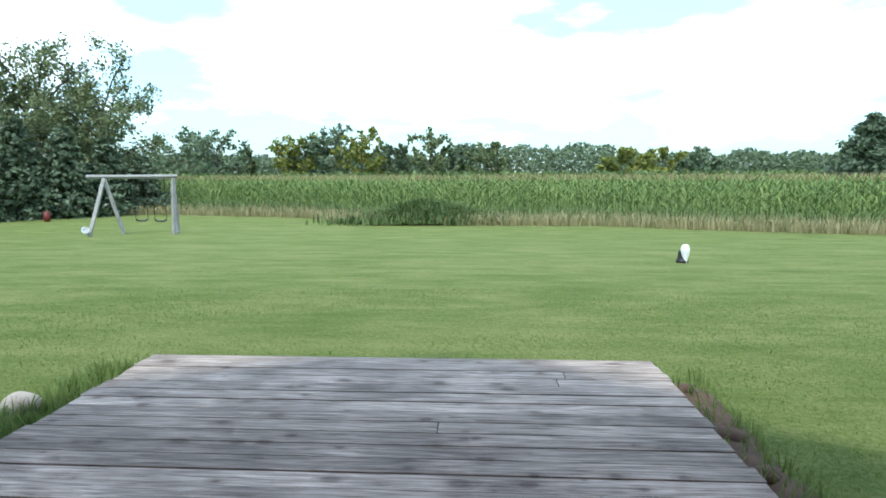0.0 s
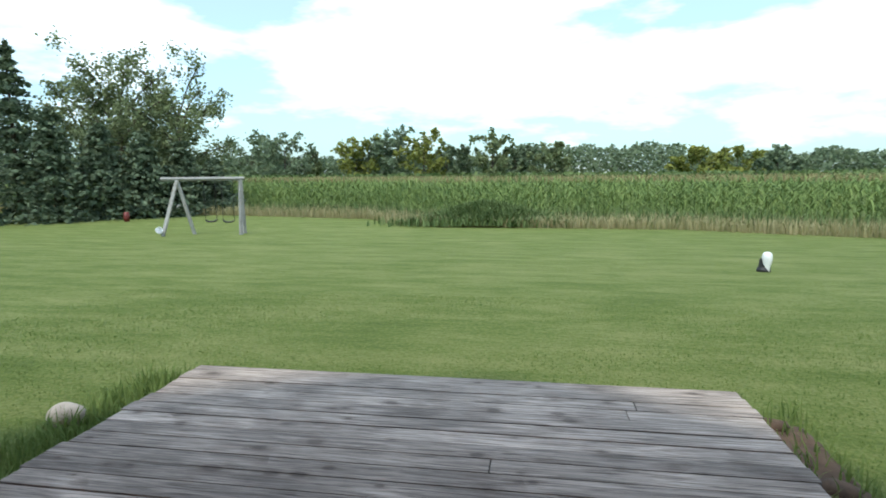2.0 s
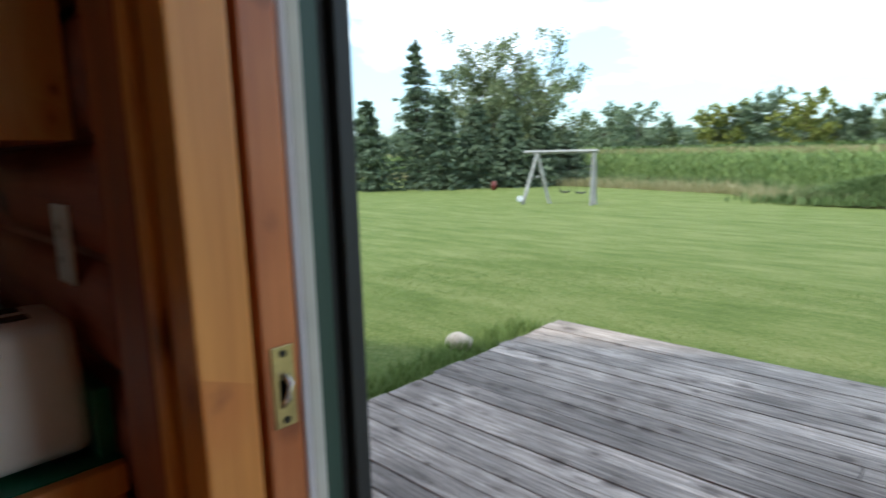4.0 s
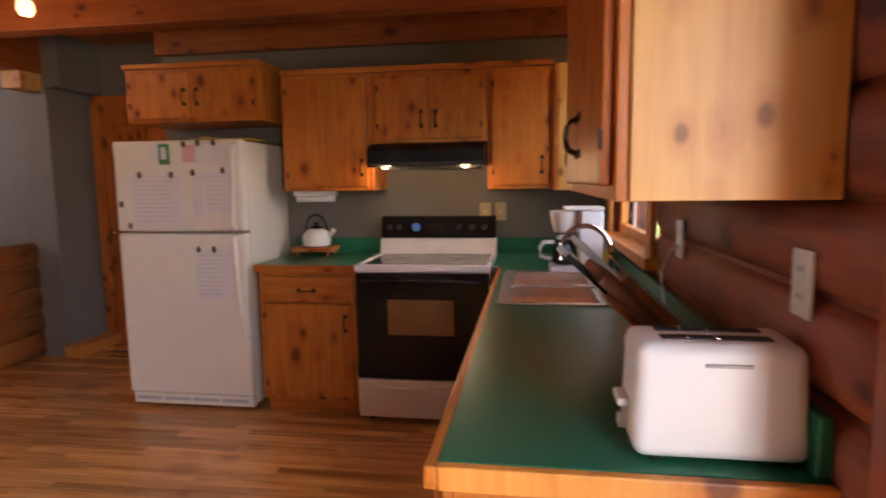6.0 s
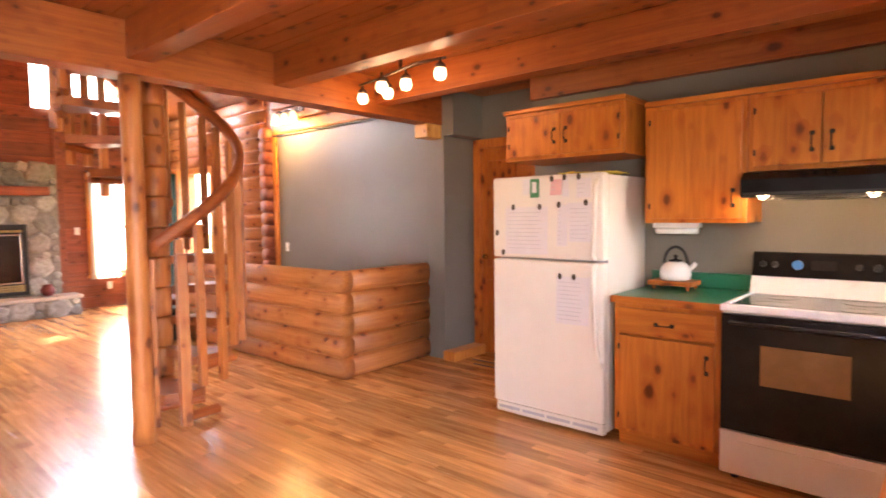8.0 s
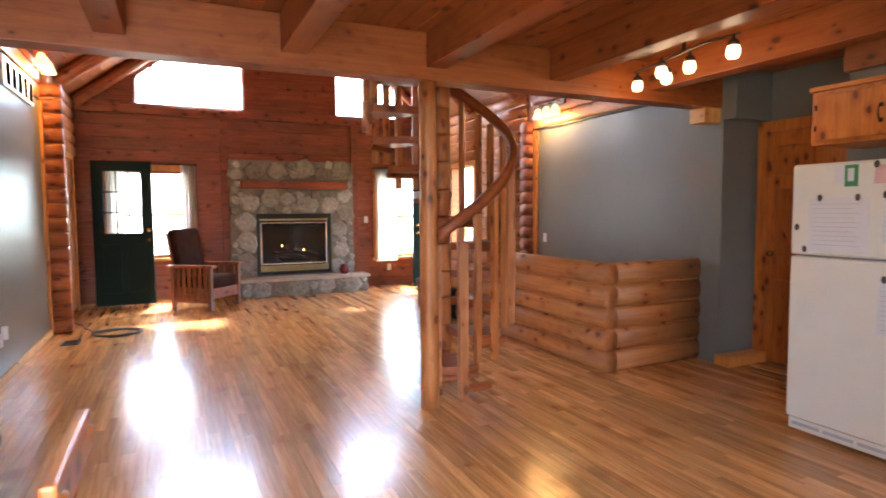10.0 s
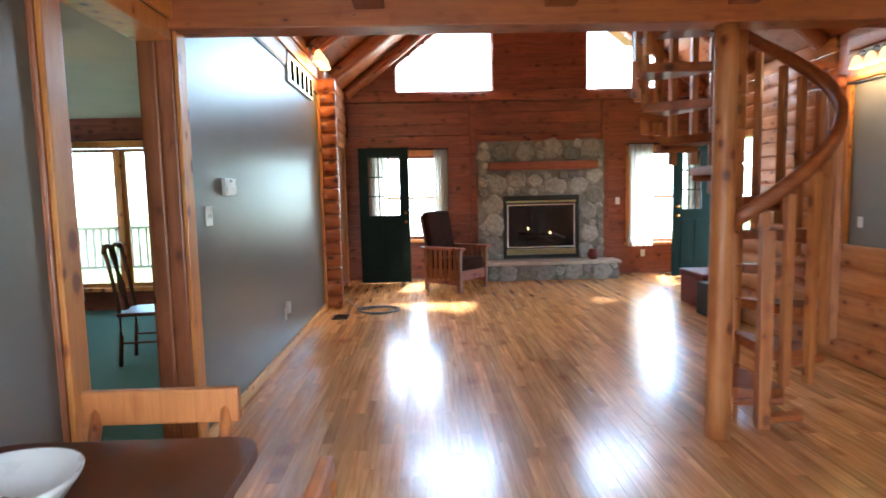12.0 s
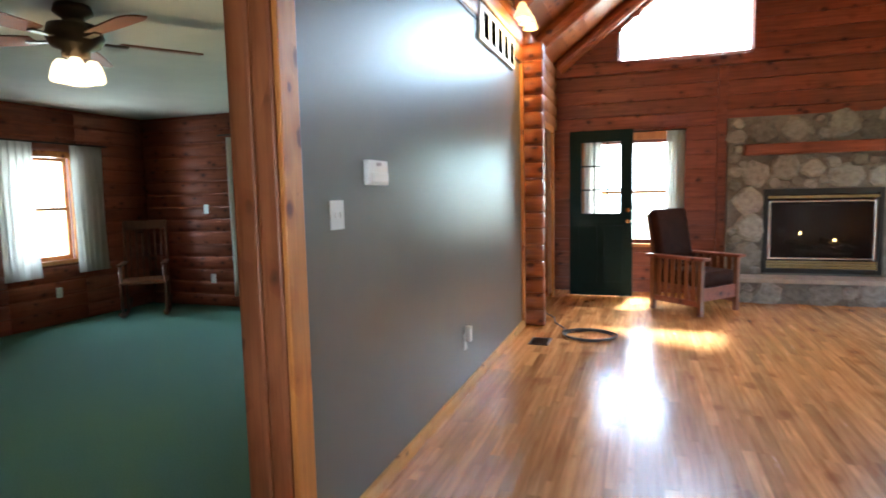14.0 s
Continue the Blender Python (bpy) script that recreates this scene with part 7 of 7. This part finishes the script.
def corn():
    """Rows of corn: bent leaves, stalks and tassels in one field."""
    roots = []
    for row in range(16):
        x = -46.0
        while x < 62:
            y = lawn_edge(x) + 4.0 + row * 0.78 + rng.uniform(-0.08, 0.08)
            roots.append((x, y, ground_z(y)))
            x += rng.uniform(0.24, 0.40) * (1 if row < 8 else 1.6)
    roots = np.array(roots)
    per = 8
    base = np.repeat(roots, per, 0)
    lift = np.tile(np.linspace(0.35, 1.75, per), len(roots)) + rng.uniform(-0.1, 0.1, len(base))
    n = len(base)
    a = rng.uniform(0, 2 * np.pi, n)
    ln, w = rng.uniform(0.45, 0.8, n), rng.uniform(0.05, 0.085, n)
    fwd = np.stack([np.cos(a), np.sin(a), 0 * a], 1)
    side = np.stack([-np.sin(a), np.cos(a), 0 * a], 1) * w[:, None] / 2
    up = np.array([0, 0, 1.0])
    p = base + up * lift[:, None]
    m = p + fwd * (ln * 0.5)[:, None] + up * (ln * 0.42)[:, None]
    e = p + fwd * ln[:, None] + up * (ln * rng.uniform(-0.15, 0.35, n))[:, None]
    v = np.stack([p - side * 0.5, p + side * 0.5, m + side, m - side, e], 1).reshape(-1, 3)
    k = np.arange(n) * 5
    faces = np.stack([k, k + 1, k + 2, k + 3], 1).tolist() + np.stack([k + 3, k + 2, k + 4], 1).tolist()
    me = bpy.data.meshes.new("corn_field")
    me.from_pydata(v.tolist(), [], faces)
    me.materials.append(M_CORN)
    tagged(new("corn_field", me), "field of tall green corn behind the lawn", "corn", kind="stuff")
    strips("corn_stalks", roots, (1.75, 2.05), (0.03, 0.04), (-0.04, 0.04), M_CORN, "upright stalks of the corn field", "corn", rng)
    top = np.repeat(roots + up * 1.85, 3, 0)
    strips("corn_tassels", top, (0.25, 0.42), (0.02, 0.035), (-0.7, 0.7), M_TASSEL, "tan tassels on top of the corn", "corn", rng)


corn()


def leaf_mesh(name, centres, size, mat, flat=0.0):
    """Small four-cornered leaves of random turn at the given places."""
    n = len(centres)
    u = rng.normal(size=(n, 3))
    u[:, 2] *= (1 - flat)
    u /= np.linalg.norm(u, axis=1)[:, None]
    w = np.cross(u, rng.normal(size=(n, 3)))
    w /= np.linalg.norm(w, axis=1)[:, None]
    s = rng.uniform(0.6, 1.25, n)[:, None] * size
    v = np.stack([centres - u * s * 0.6, centres + w * s * 0.34, centres + u * s * 0.6, centres - w * s * 0.34], 1).reshape(-1, 3)
    k = np.arange(n) * 4
    me = bpy.data.meshes.new(name)
    me.from_pydata(v.tolist(), [], np.stack([k, k + 1, k + 2, k + 3], 1).tolist())
    me.materials.append(mat)
    return me


def broadleaf(x, y, h, r, leaves, size, mat, label, low=0.25, group=""):
    """Trunk, limbs and an uneven crown of leaf clumps at the limbs' ends."""
    z0 = ground_z(y)
    t = thing("tree", (x, y, z0), label, "tree", group)
    bm = BM()
    lean = rng.uniform(-0.3, 0.3)
    tube(bm, [(x, y, z0 - 0.1), (x + lean * 0.3, y, z0 + h * 0.3), (x + lean, y, z0 + h * 0.72)], 0.02 * h, 8)
    for v in bm.verts:
        c = Vector((x + lean * (v.co.z - z0) / h, y, v.co.z))
        v.co = c + (v.co - c) * max(0.25, 1.0 - 0.9 * (v.co.z - z0) / h)
    ends = []
    count = 14 if h > 6 else 8
    for k in range(count):
        f = low + (0.95 - low) * (k + 0.5) / count
        a = k * 2.4 + rng.uniform(-0.4, 0.4)
        reach = r * (0.45 + 0.75 * math.sin(math.pi * min(0.96, (f - low) / (1 - low) * 0.8 + 0.18))) * rng.uniform(0.7, 1.15)
        s = Vector((x + lean * f, y, z0 + h * f * 0.72))
        e = Vector((x + lean + reach * math.cos(a), y + reach * math.sin(a), z0 + h * min(0.97, f + 0.10 * rng.uniform(0.2, 1.4))))
        tube(bm, [s, (s + e) / 2 + Vector((0, 0, 0.04 * h)), e], 0.0045 * h, 5)
        ends += [(s + e) / 2, s.lerp(e, 0.8), e]
    ends.append(Vector((x + lean, y, z0 + h * 0.97)))
    part("trunk", bm, M_BARK, t)
    ends = np.array([list(e) for e in ends])
    clumps = np.concatenate([ends, ends[rng.integers(0, len(ends), len(ends))] + rng.normal(size=(len(ends), 3)) * r * 0.22])
    pick = clumps[rng.integers(0, len(clumps), leaves)]
    pts = pick + rng.normal(size=(leaves, 3)) * np.array([r * 0.10, r * 0.10, h * 0.030])
    ob = new("crown", leaf_mesh("crown", pts, size, mat))
    ob.parent = t
    ob.matrix_parent_inverse = Matrix.Translation(-t.location)
    return t


def conifer(x, y, h, r, leaves, size, label, group=""):
    """Trunk with whorls of drooping boughs, thick at the bottom."""
    z0 = ground_z(y)
    t = thing("spruce", (x, y, z0), label, "tree", group)
    bm = BM()
    rod(bm, (x, y, z0 - 0.1), (x, y, z0 + h), 0.016 * h, 0.004 * h, 8)
    pts = []
    tiers = int(h * 2.6)
    per = max(20, leaves // (tiers * 9))
    for k in range(tiers):
        f = 0.04 + 0.95 * k / tiers
        reach = r * (1 - f) ** 0.85 * rng.uniform(0.85, 1.1) + 0.08
        for b in range(9):
            a = b * 0.698 + k * 0.9 + rng.uniform(-0.25, 0.25)
            L = reach * rng.uniform(0.75, 1.15)
            q = rng.uniform(0.12, 1.0, per)
            px = x + math.cos(a) * L * q + rng.normal(0, 0.08 * reach + 0.03, per)
            py = y + math.sin(a) * L * q + rng.normal(0, 0.08 * reach + 0.03, per)
            pz = z0 + h * (f + rng.uniform(-0.035, 0.035)) - 0.16 * L * q + 0.10 * L * q ** 3 + rng.normal(0, 0.05 * reach + 0.02, per)
            pts.append(np.stack([px, py, pz], 1))
    part("trunk", bm, M_BARK, t)
    ob = new("crown", leaf_mesh("crown", np.concatenate(pts), size, M_NEEDLE, 0.4))
    ob.parent = t
    ob.matrix_parent_inverse = Matrix.Translation(-t.location)
    return t


def bearing(deg, d):
    return 0.76 - d * math.sin(radians(deg)), d * math.cos(radians(deg))


for deg, d, h, r in ((38.3, 42, 9.6, 3.0), (33.6, 42, 9.3, 2.8), (41.2, 43, 8.0, 2.6), (35.8, 45, 7.6, 2.6)):
    broadleaf(*bearing(deg, d), h, r, 6500, 0.21, M_LEAF, "tall leafy tree in the clump beyond the lawn", 0.2, "trees beside the lawn")
for deg, d, h, r in ((45.6, 37, 9.2, 2.3), (43.2, 36, 6.0, 2.3), (39.8, 37, 5.4, 2.4), (36.6, 37, 5.0, 2.3), (33.6, 38, 4.6, 2.2), (31.0, 39, 3.6, 1.8), (50.5, 36, 5.6, 2.2)):
    conifer(*bearing(deg, d), h, r, 5200, 0.26, "dark spruce with boughs down to the ground", "spruces beside the lawn")
conifer(*bearing(-33.0, 58), 7.0, 5.4, 7000, 0.36, "dark spruce beyond the corn field")
for deg, h, r, m in ((27.5, 7.6, 3.6, M_FARLEAF), (24.6, 8.0, 3.6, M_FARLEAF), (21.9, 5.4, 1.2, M_LEAF), (18.0, 7.2, 2.6, M_LEAFY), (16.2, 7.4, 2.6, M_FARLEAF),
                     (13.9, 9.2, 2.8, M_FARLEAF), (11.3, 8.0, 2.7, M_LEAFY), (9.1, 6.2, 1.6, M_FARLEAF), (7.6, 6.4, 1.5, M_FARLEAF), (4.6, 7.6, 2.3, M_LEAF),
                     (2.5, 6.0, 2.0, M_FARLEAF), (1.0, 6.6, 2.0, M_FARLEAF), (-1.0, 6.4, 2.1, M_LEAF), (-14.2, 5.4, 2.6, M_LEAFY), (-17.2, 5.7, 3.2, M_LEAFY), (-20.5, 4.8, 2.6, M_FARLEAF)):
    broadleaf(*bearing(deg, 88 + 6 * math.sin(deg)), h, r, 1900, 0.52, m, "leafy tree in the row behind the corn", 0.12, "trees behind the corn")
# woods in the distance, as a loose band of leaf clumps
n = 52000
ang = rng.uniform(-52, 60, n)
top = np.array([3.2 + 1.6 * noise.noise(Vector((a * 0.35, 0, 0))) + 0.9 * noise.noise(Vector((a * 1.4, 3, 0))) + (2.0 if -13 < a < 2 else 0.0) for a in ang])
dist = rng.uniform(120, 150, n)
zz = -1.0 + (rng.uniform(0, 1, n) ** 0.7) * (top + 2.6)
band = np.stack([0.76 - dist * np.sin(np.radians(ang)), dist * np.cos(np.radians(ang)), zz], 1)
tagged(new("far_woods", leaf_mesh("far_woods", band, 0.8, M_FARLEAF)), "dark band of distant woods behind the fields", "woods", kind="stuff")
n = 9000
ang = rng.uniform(-50, 30, n)
dist = rng.uniform(70, 84, n)
scrub = np.stack([0.76 - dist * np.sin(np.radians(ang)), dist * np.cos(np.radians(ang)), -1.0 + rng.uniform(0, 1, n) ** 0.8 * 2.3], 1)
tagged(new("field_scrub", leaf_mesh("field_scrub", scrub, 0.55, M_WEED)), "brownish scrub along the field's far side", "scrub", kind="stuff")


def swing_set():
    """Wooden beam on two A-frames, of which one is seen on edge, with two swings and a ball-shaped seat."""
    ax, ay = -12.6, 19.8
    bx, by = -10.6, 20.8
    z0, zt = ground_z(20.0), ground_z(20.0) + 2.12
    s = thing("swing_set", ((ax + bx) / 2, (ay + by) / 2, z0), "weathered wooden swing set with two black swings", "swing set")
    d = Vector((bx - ax, by - ay, 0)).normalized()
    q = Vector((-d.y, d.x, 0))
    a, b = Vector((ax, ay, zt)), Vector((bx, by, zt))
    bm = BM()
    rod(bm, a - d * 0.55, b + d * 0.15, 0.075, seg=4)
    part("crossbeam", bm, M_GREY_WOOD, s)
    for e, spread in ((a, 0.75), (b, 0.32)):
        for k in (-1, 1):
            bm = BM()
            rod(bm, e - Vector((0, 0, 0.05)), Vector((e.x, e.y, z0 - 0.05)) + q * spread * k * (0.5 if e is a else 1.0) + d * (0.52 * k - 0.05 if e is a else 0.06 * k), 0.078, seg=4)
            part("leg", bm, M_GREY_WOOD, s)
    bm = BM()
    rod(bm, a + q * 0.36 + Vector((0, 0, -1.0)), a - q * 0.36 + Vector((0, 0, -1.0)), 0.04, seg=4)
    part("brace", bm, M_GREY_WOOD, s)
    for f, drop in ((0.50, 1.62), (0.78, 1.66)):
        c = a.lerp(b, f)
        bm = BM()
        tube(bm, [c - d * 0.2 + Vector((0, 0, -drop + 0.06)), c - d * 0.1 + Vector((0, 0, -drop)), c + d * 0.1 + Vector((0, 0, -drop)), c + d * 0.2 + Vector((0, 0, -drop + 0.06))], 0.035, 6)
        st = part("swing_seat", bm, M_BLACKMATT, s, "black rubber swing seat")
        for k in (-1, 1):
            bm = BM()
            rod(bm, c + d * 0.2 * k + Vector((0, 0, -drop + 0.06)), c + d * 0.2 * k, 0.012, seg=5)
            part("chain", bm, M_IRON, st)
    ball = thing("white_bucket", (ax - 0.35, ay - 0.7, z0), "white bucket lying by the swing set's leg", "bucket")
    bm = BM()
    lathe(bm, 0, 0, [(0.09, 0), (0.095, 0.01), (0.12, 0.20), (0.125, 0.21), (0.11, 0.20), (0.08, 0.03)], 18)
    bmesh.ops.transform(bm, matrix=pose(ax - 0.35, ay - 0.7, z0 + 0.22, 70, 0, 30), verts=bm.verts)
    part("body", bm, M_PLASTIC, ball, smooth=True)


swing_set()
wx, wy = 4.72, 10.9
wz = ground_z(wy)
bm = BM()
lathe(bm, wx, wy, [(0.05, wz - 0.01), (0.055, wz + 0.03), (0.05, wz + 0.07), (0.075, wz + 0.16), (0.085, wz + 0.25), (0.075, wz + 0.31), (0.05, wz + 0.345), (0.0, wz + 0.355)], 20)
orn = thing("garden_ornament", (wx, wy, wz), "white garden ornament standing on the lawn", "ornament")
part("body", bm, M_WHITE, orn, smooth=True)
bm = BM()
lathe(bm, wx - 0.03, wy + 0.05, [(0.11, wz - 0.01), (0.115, wz + 0.03), (0.09, wz + 0.08), (0.075, wz + 0.22), (0.0, wz + 0.26)], 14)
part("dark_base", bm, M_BLACKMATT, orn, "dark base beside the white body")
bm = BM()
bmesh.ops.create_icosphere(bm, subdivisions=3, radius=0.10, matrix=Matrix.LocRotScale((-2.14, 3.08, -0.21), None, (1.05, 0.85, 0.8)))
for v in bm.verts:
    v.co += v.normal * 0.03 * noise.noise(v.co * 9)
solid("rock", bm, M_ROCK, "pale rounded rock in the grass by the deck", "rock", smooth=True)
# bare earth along the deck
bm = BM()
bmesh.ops.create_grid(bm, x_segments=16, y_segments=40, size=0.5, matrix=Matrix.LocRotScale((2.20, 2.6, -0.262), None, (0.34, 2.4, 1)))
for v in bm.verts:
    e = max(abs(v.co.x - 2.20) / 0.17, abs(v.co.y - 2.6) / 1.2)
    v.co.z = -0.268 + 0.03 * (1 - e) + 0.035 * noise.noise(v.co * 5) - (0.05 if e > 0.9 else 0)
solid("bare_earth", bm, M_SOIL, "strip of bare earth along the deck's side", "soil", kind="stuff", smooth=True)
rnd = random.Random(9)
for k in range(7):
    bm = BM()
    x, y = 2.15 + rnd.uniform(-0.05, 0.08), 1.6 + k * 0.33 + rnd.uniform(-0.1, 0.1)
    bmesh.ops.create_icosphere(bm, subdivisions=2, radius=rnd.uniform(0.05, 0.09), matrix=Matrix.LocRotScale((x, y, -0.24), None, (1.2, 1, 0.6)))
    for v in bm.verts:
        v.co += v.normal * 0.03 * noise.noise(v.co * 9)
    solid("earth_clod", bm, M_SOIL, "dark clod of earth beside the deck", "clod", "clods beside the deck", smooth=True)

# red barrel by the trees
bm = BM()
px, py = bearing(38.2, 34)
lathe(bm, px, py, [(0.13, ground_z(py) - 0.02), (0.15, ground_z(py) + 0.25), (0.13, ground_z(py) + 0.5), (0.0, ground_z(py) + 0.51)], 16)
solid("red_barrel", bm, M_REDCHEST, "red barrel standing before the spruces", "barrel", smooth=True)

# ---- deck ----
deck = thing("deck", (0, 0, 0), "low weathered grey wooden deck outside the patio door", "deck", kind="structure")
bm = BM()
box(bm, -1, 1, -0.5, 0.5, -0.5, 0.5)
plank = bpy.data.meshes.new("plank")
bmesh.ops.bevel(bm, geom=bm.edges[:], offset=0.012, segments=1, affect="EDGES")
bm.to_mesh(plank)
bm.free()
plank.materials.append(M_DECK)
y, k = 0.23, 0
pw = 0.1385
while y < 3.74:
    rough_end = rnd.uniform(-0.018, 0.018)
    tilt = rnd.uniform(-0.004, 0.004)
    splits = [(-1.68 + rough_end, 2.02 + rnd.uniform(-0.012, 0.012))]
    if k % 5 == 2:
        cut = rnd.choice((-0.45, 0.55, 1.28))
        splits = [(splits[0][0], cut - 0.003), (cut + 0.003, splits[0][1])]
    if y > 3.35 and y < 3.5:
        splits = [(-1.68, 1.34), (1.346, 2.03)]
    for a, b in splits:
        piece("plank", plank, deck, ((a + b) / 2, y + pw / 2, -0.119 + rnd.uniform(-0.003, 0.003)), ((b - a) / 2, pw - 0.009, 0.036), (tilt, rnd.uniform(-0.0006, 0.0006), rnd.uniform(-0.0012, 0.0012)))
    y += pw
    k += 1
bm = BM()
box(bm, -1.64, 1.98, 0.26, 0.30, -0.30, -0.14)
box(bm, -1.64, 1.98, 3.68, 3.72, -0.30, -0.14)
for x in (-1.62, -0.75, 0.15, 1.05, 1.94):
    box(bm, x - 0.02, x + 0.02, 0.3, 3.68, -0.30, -0.14)
part("substructure", bm, M_GREY_WOOD, deck)
# porch rail and post seen through the far window
pr = thing("porch_railing", (4.9, -11.2, 0), "grey porch railing outside the far window", "railing")
for z in (0.25, 0.92):
    bm = BM()
    box(bm, 2.8, 8.5, -11.23, -11.17, z, z + 0.05)
    part("rail", bm, M_GREY_WOOD, pr)
for k in range(44):
    bm = BM()
    x = 2.9 + k * 0.127
    box(bm, x - 0.018, x + 0.018, -11.22, -11.18, 0.3, 0.92)
    part("baluster", bm, M_GREY_WOOD, pr)
for x in (2.85, 5.6, 8.4):
    bm = BM()
    box(bm, x - 0.05, x + 0.05, -11.25, -11.15, -0.25, 1.05)
    part("post", bm, M_GREY_WOOD, pr)
bm = BM()
box(bm, -6, 9.5, -11.6, -10.92, -0.25, -0.1)
structure("porch_floor", bm, M_DECK, "grey porch boards outside the south wall", "porch")


# ---- floor strips: those the camera passes nearest are pieces of their own ----
bm = BM()
box(bm, -0.5, 0.5, -0.5, 0.5, -0.5, 0.5)
strip_mesh = bpy.data.meshes.new("floor_strip")
bm.to_mesh(strip_mesh)
bm.free()
strip_mesh.materials.append(M_FLOOR)
rnd = random.Random(21)
near, rest_v, rest_f = 0, [], []
SW = 0.066
x = WEST - 0.9
while x < EAST + 0.06:
    y = 0.02 - rnd.uniform(0, 0.9)
    first = True
    start = 0.02
    while start > SOUTH:
        ln = rnd.uniform(0.35, 1.5)
        end = max(SOUTH, start - ln)
        stairwell = WEST < x < -2.22 and end < -4.6 and start > -7.4
        if not (x < KIT_W - 0.1 and start > -2.9):
            h = rnd.uniform(-0.0004, 0.0004)
            if near < 300 and -1.6 < x < 1.6 and start < -1.6 and end > -6.2 and not stairwell:
                piece("strip", strip_mesh, floor, (x + SW / 2, (start + end) / 2, -0.006 + h), (SW - 0.0007, start - end - 0.0007, 0.011))
                near += 1
            else:
                k = len(rest_v)
                x0, x1, z0, z1 = x + 0.00035, x + SW - 0.00035, -0.0115, -0.0005 + h
                for zz in (z0, z1):
                    rest_v += [(x0, end + 0.0006, zz), (x1, end + 0.0006, zz), (x1, start - 0.0006, zz), (x0, start - 0.0006, zz)]
                rest_f += [(k + 4, k + 5, k + 6, k + 7), (k, k + 4, k + 7, k + 3), (k + 1, k + 2, k + 6, k + 5), (k, k + 1, k + 5, k + 4), (k + 2, k + 3, k + 7, k + 6)]
        start = end
    x += SW
me = bpy.data.meshes.new("far_strips")
me.from_pydata(rest_v, [], rest_f)
me.materials.append(M_FLOOR)
ob = new("far_strips", me)
ob.parent = floor
tagged(ob, "strips of the hardwood floor", kind="stuff")
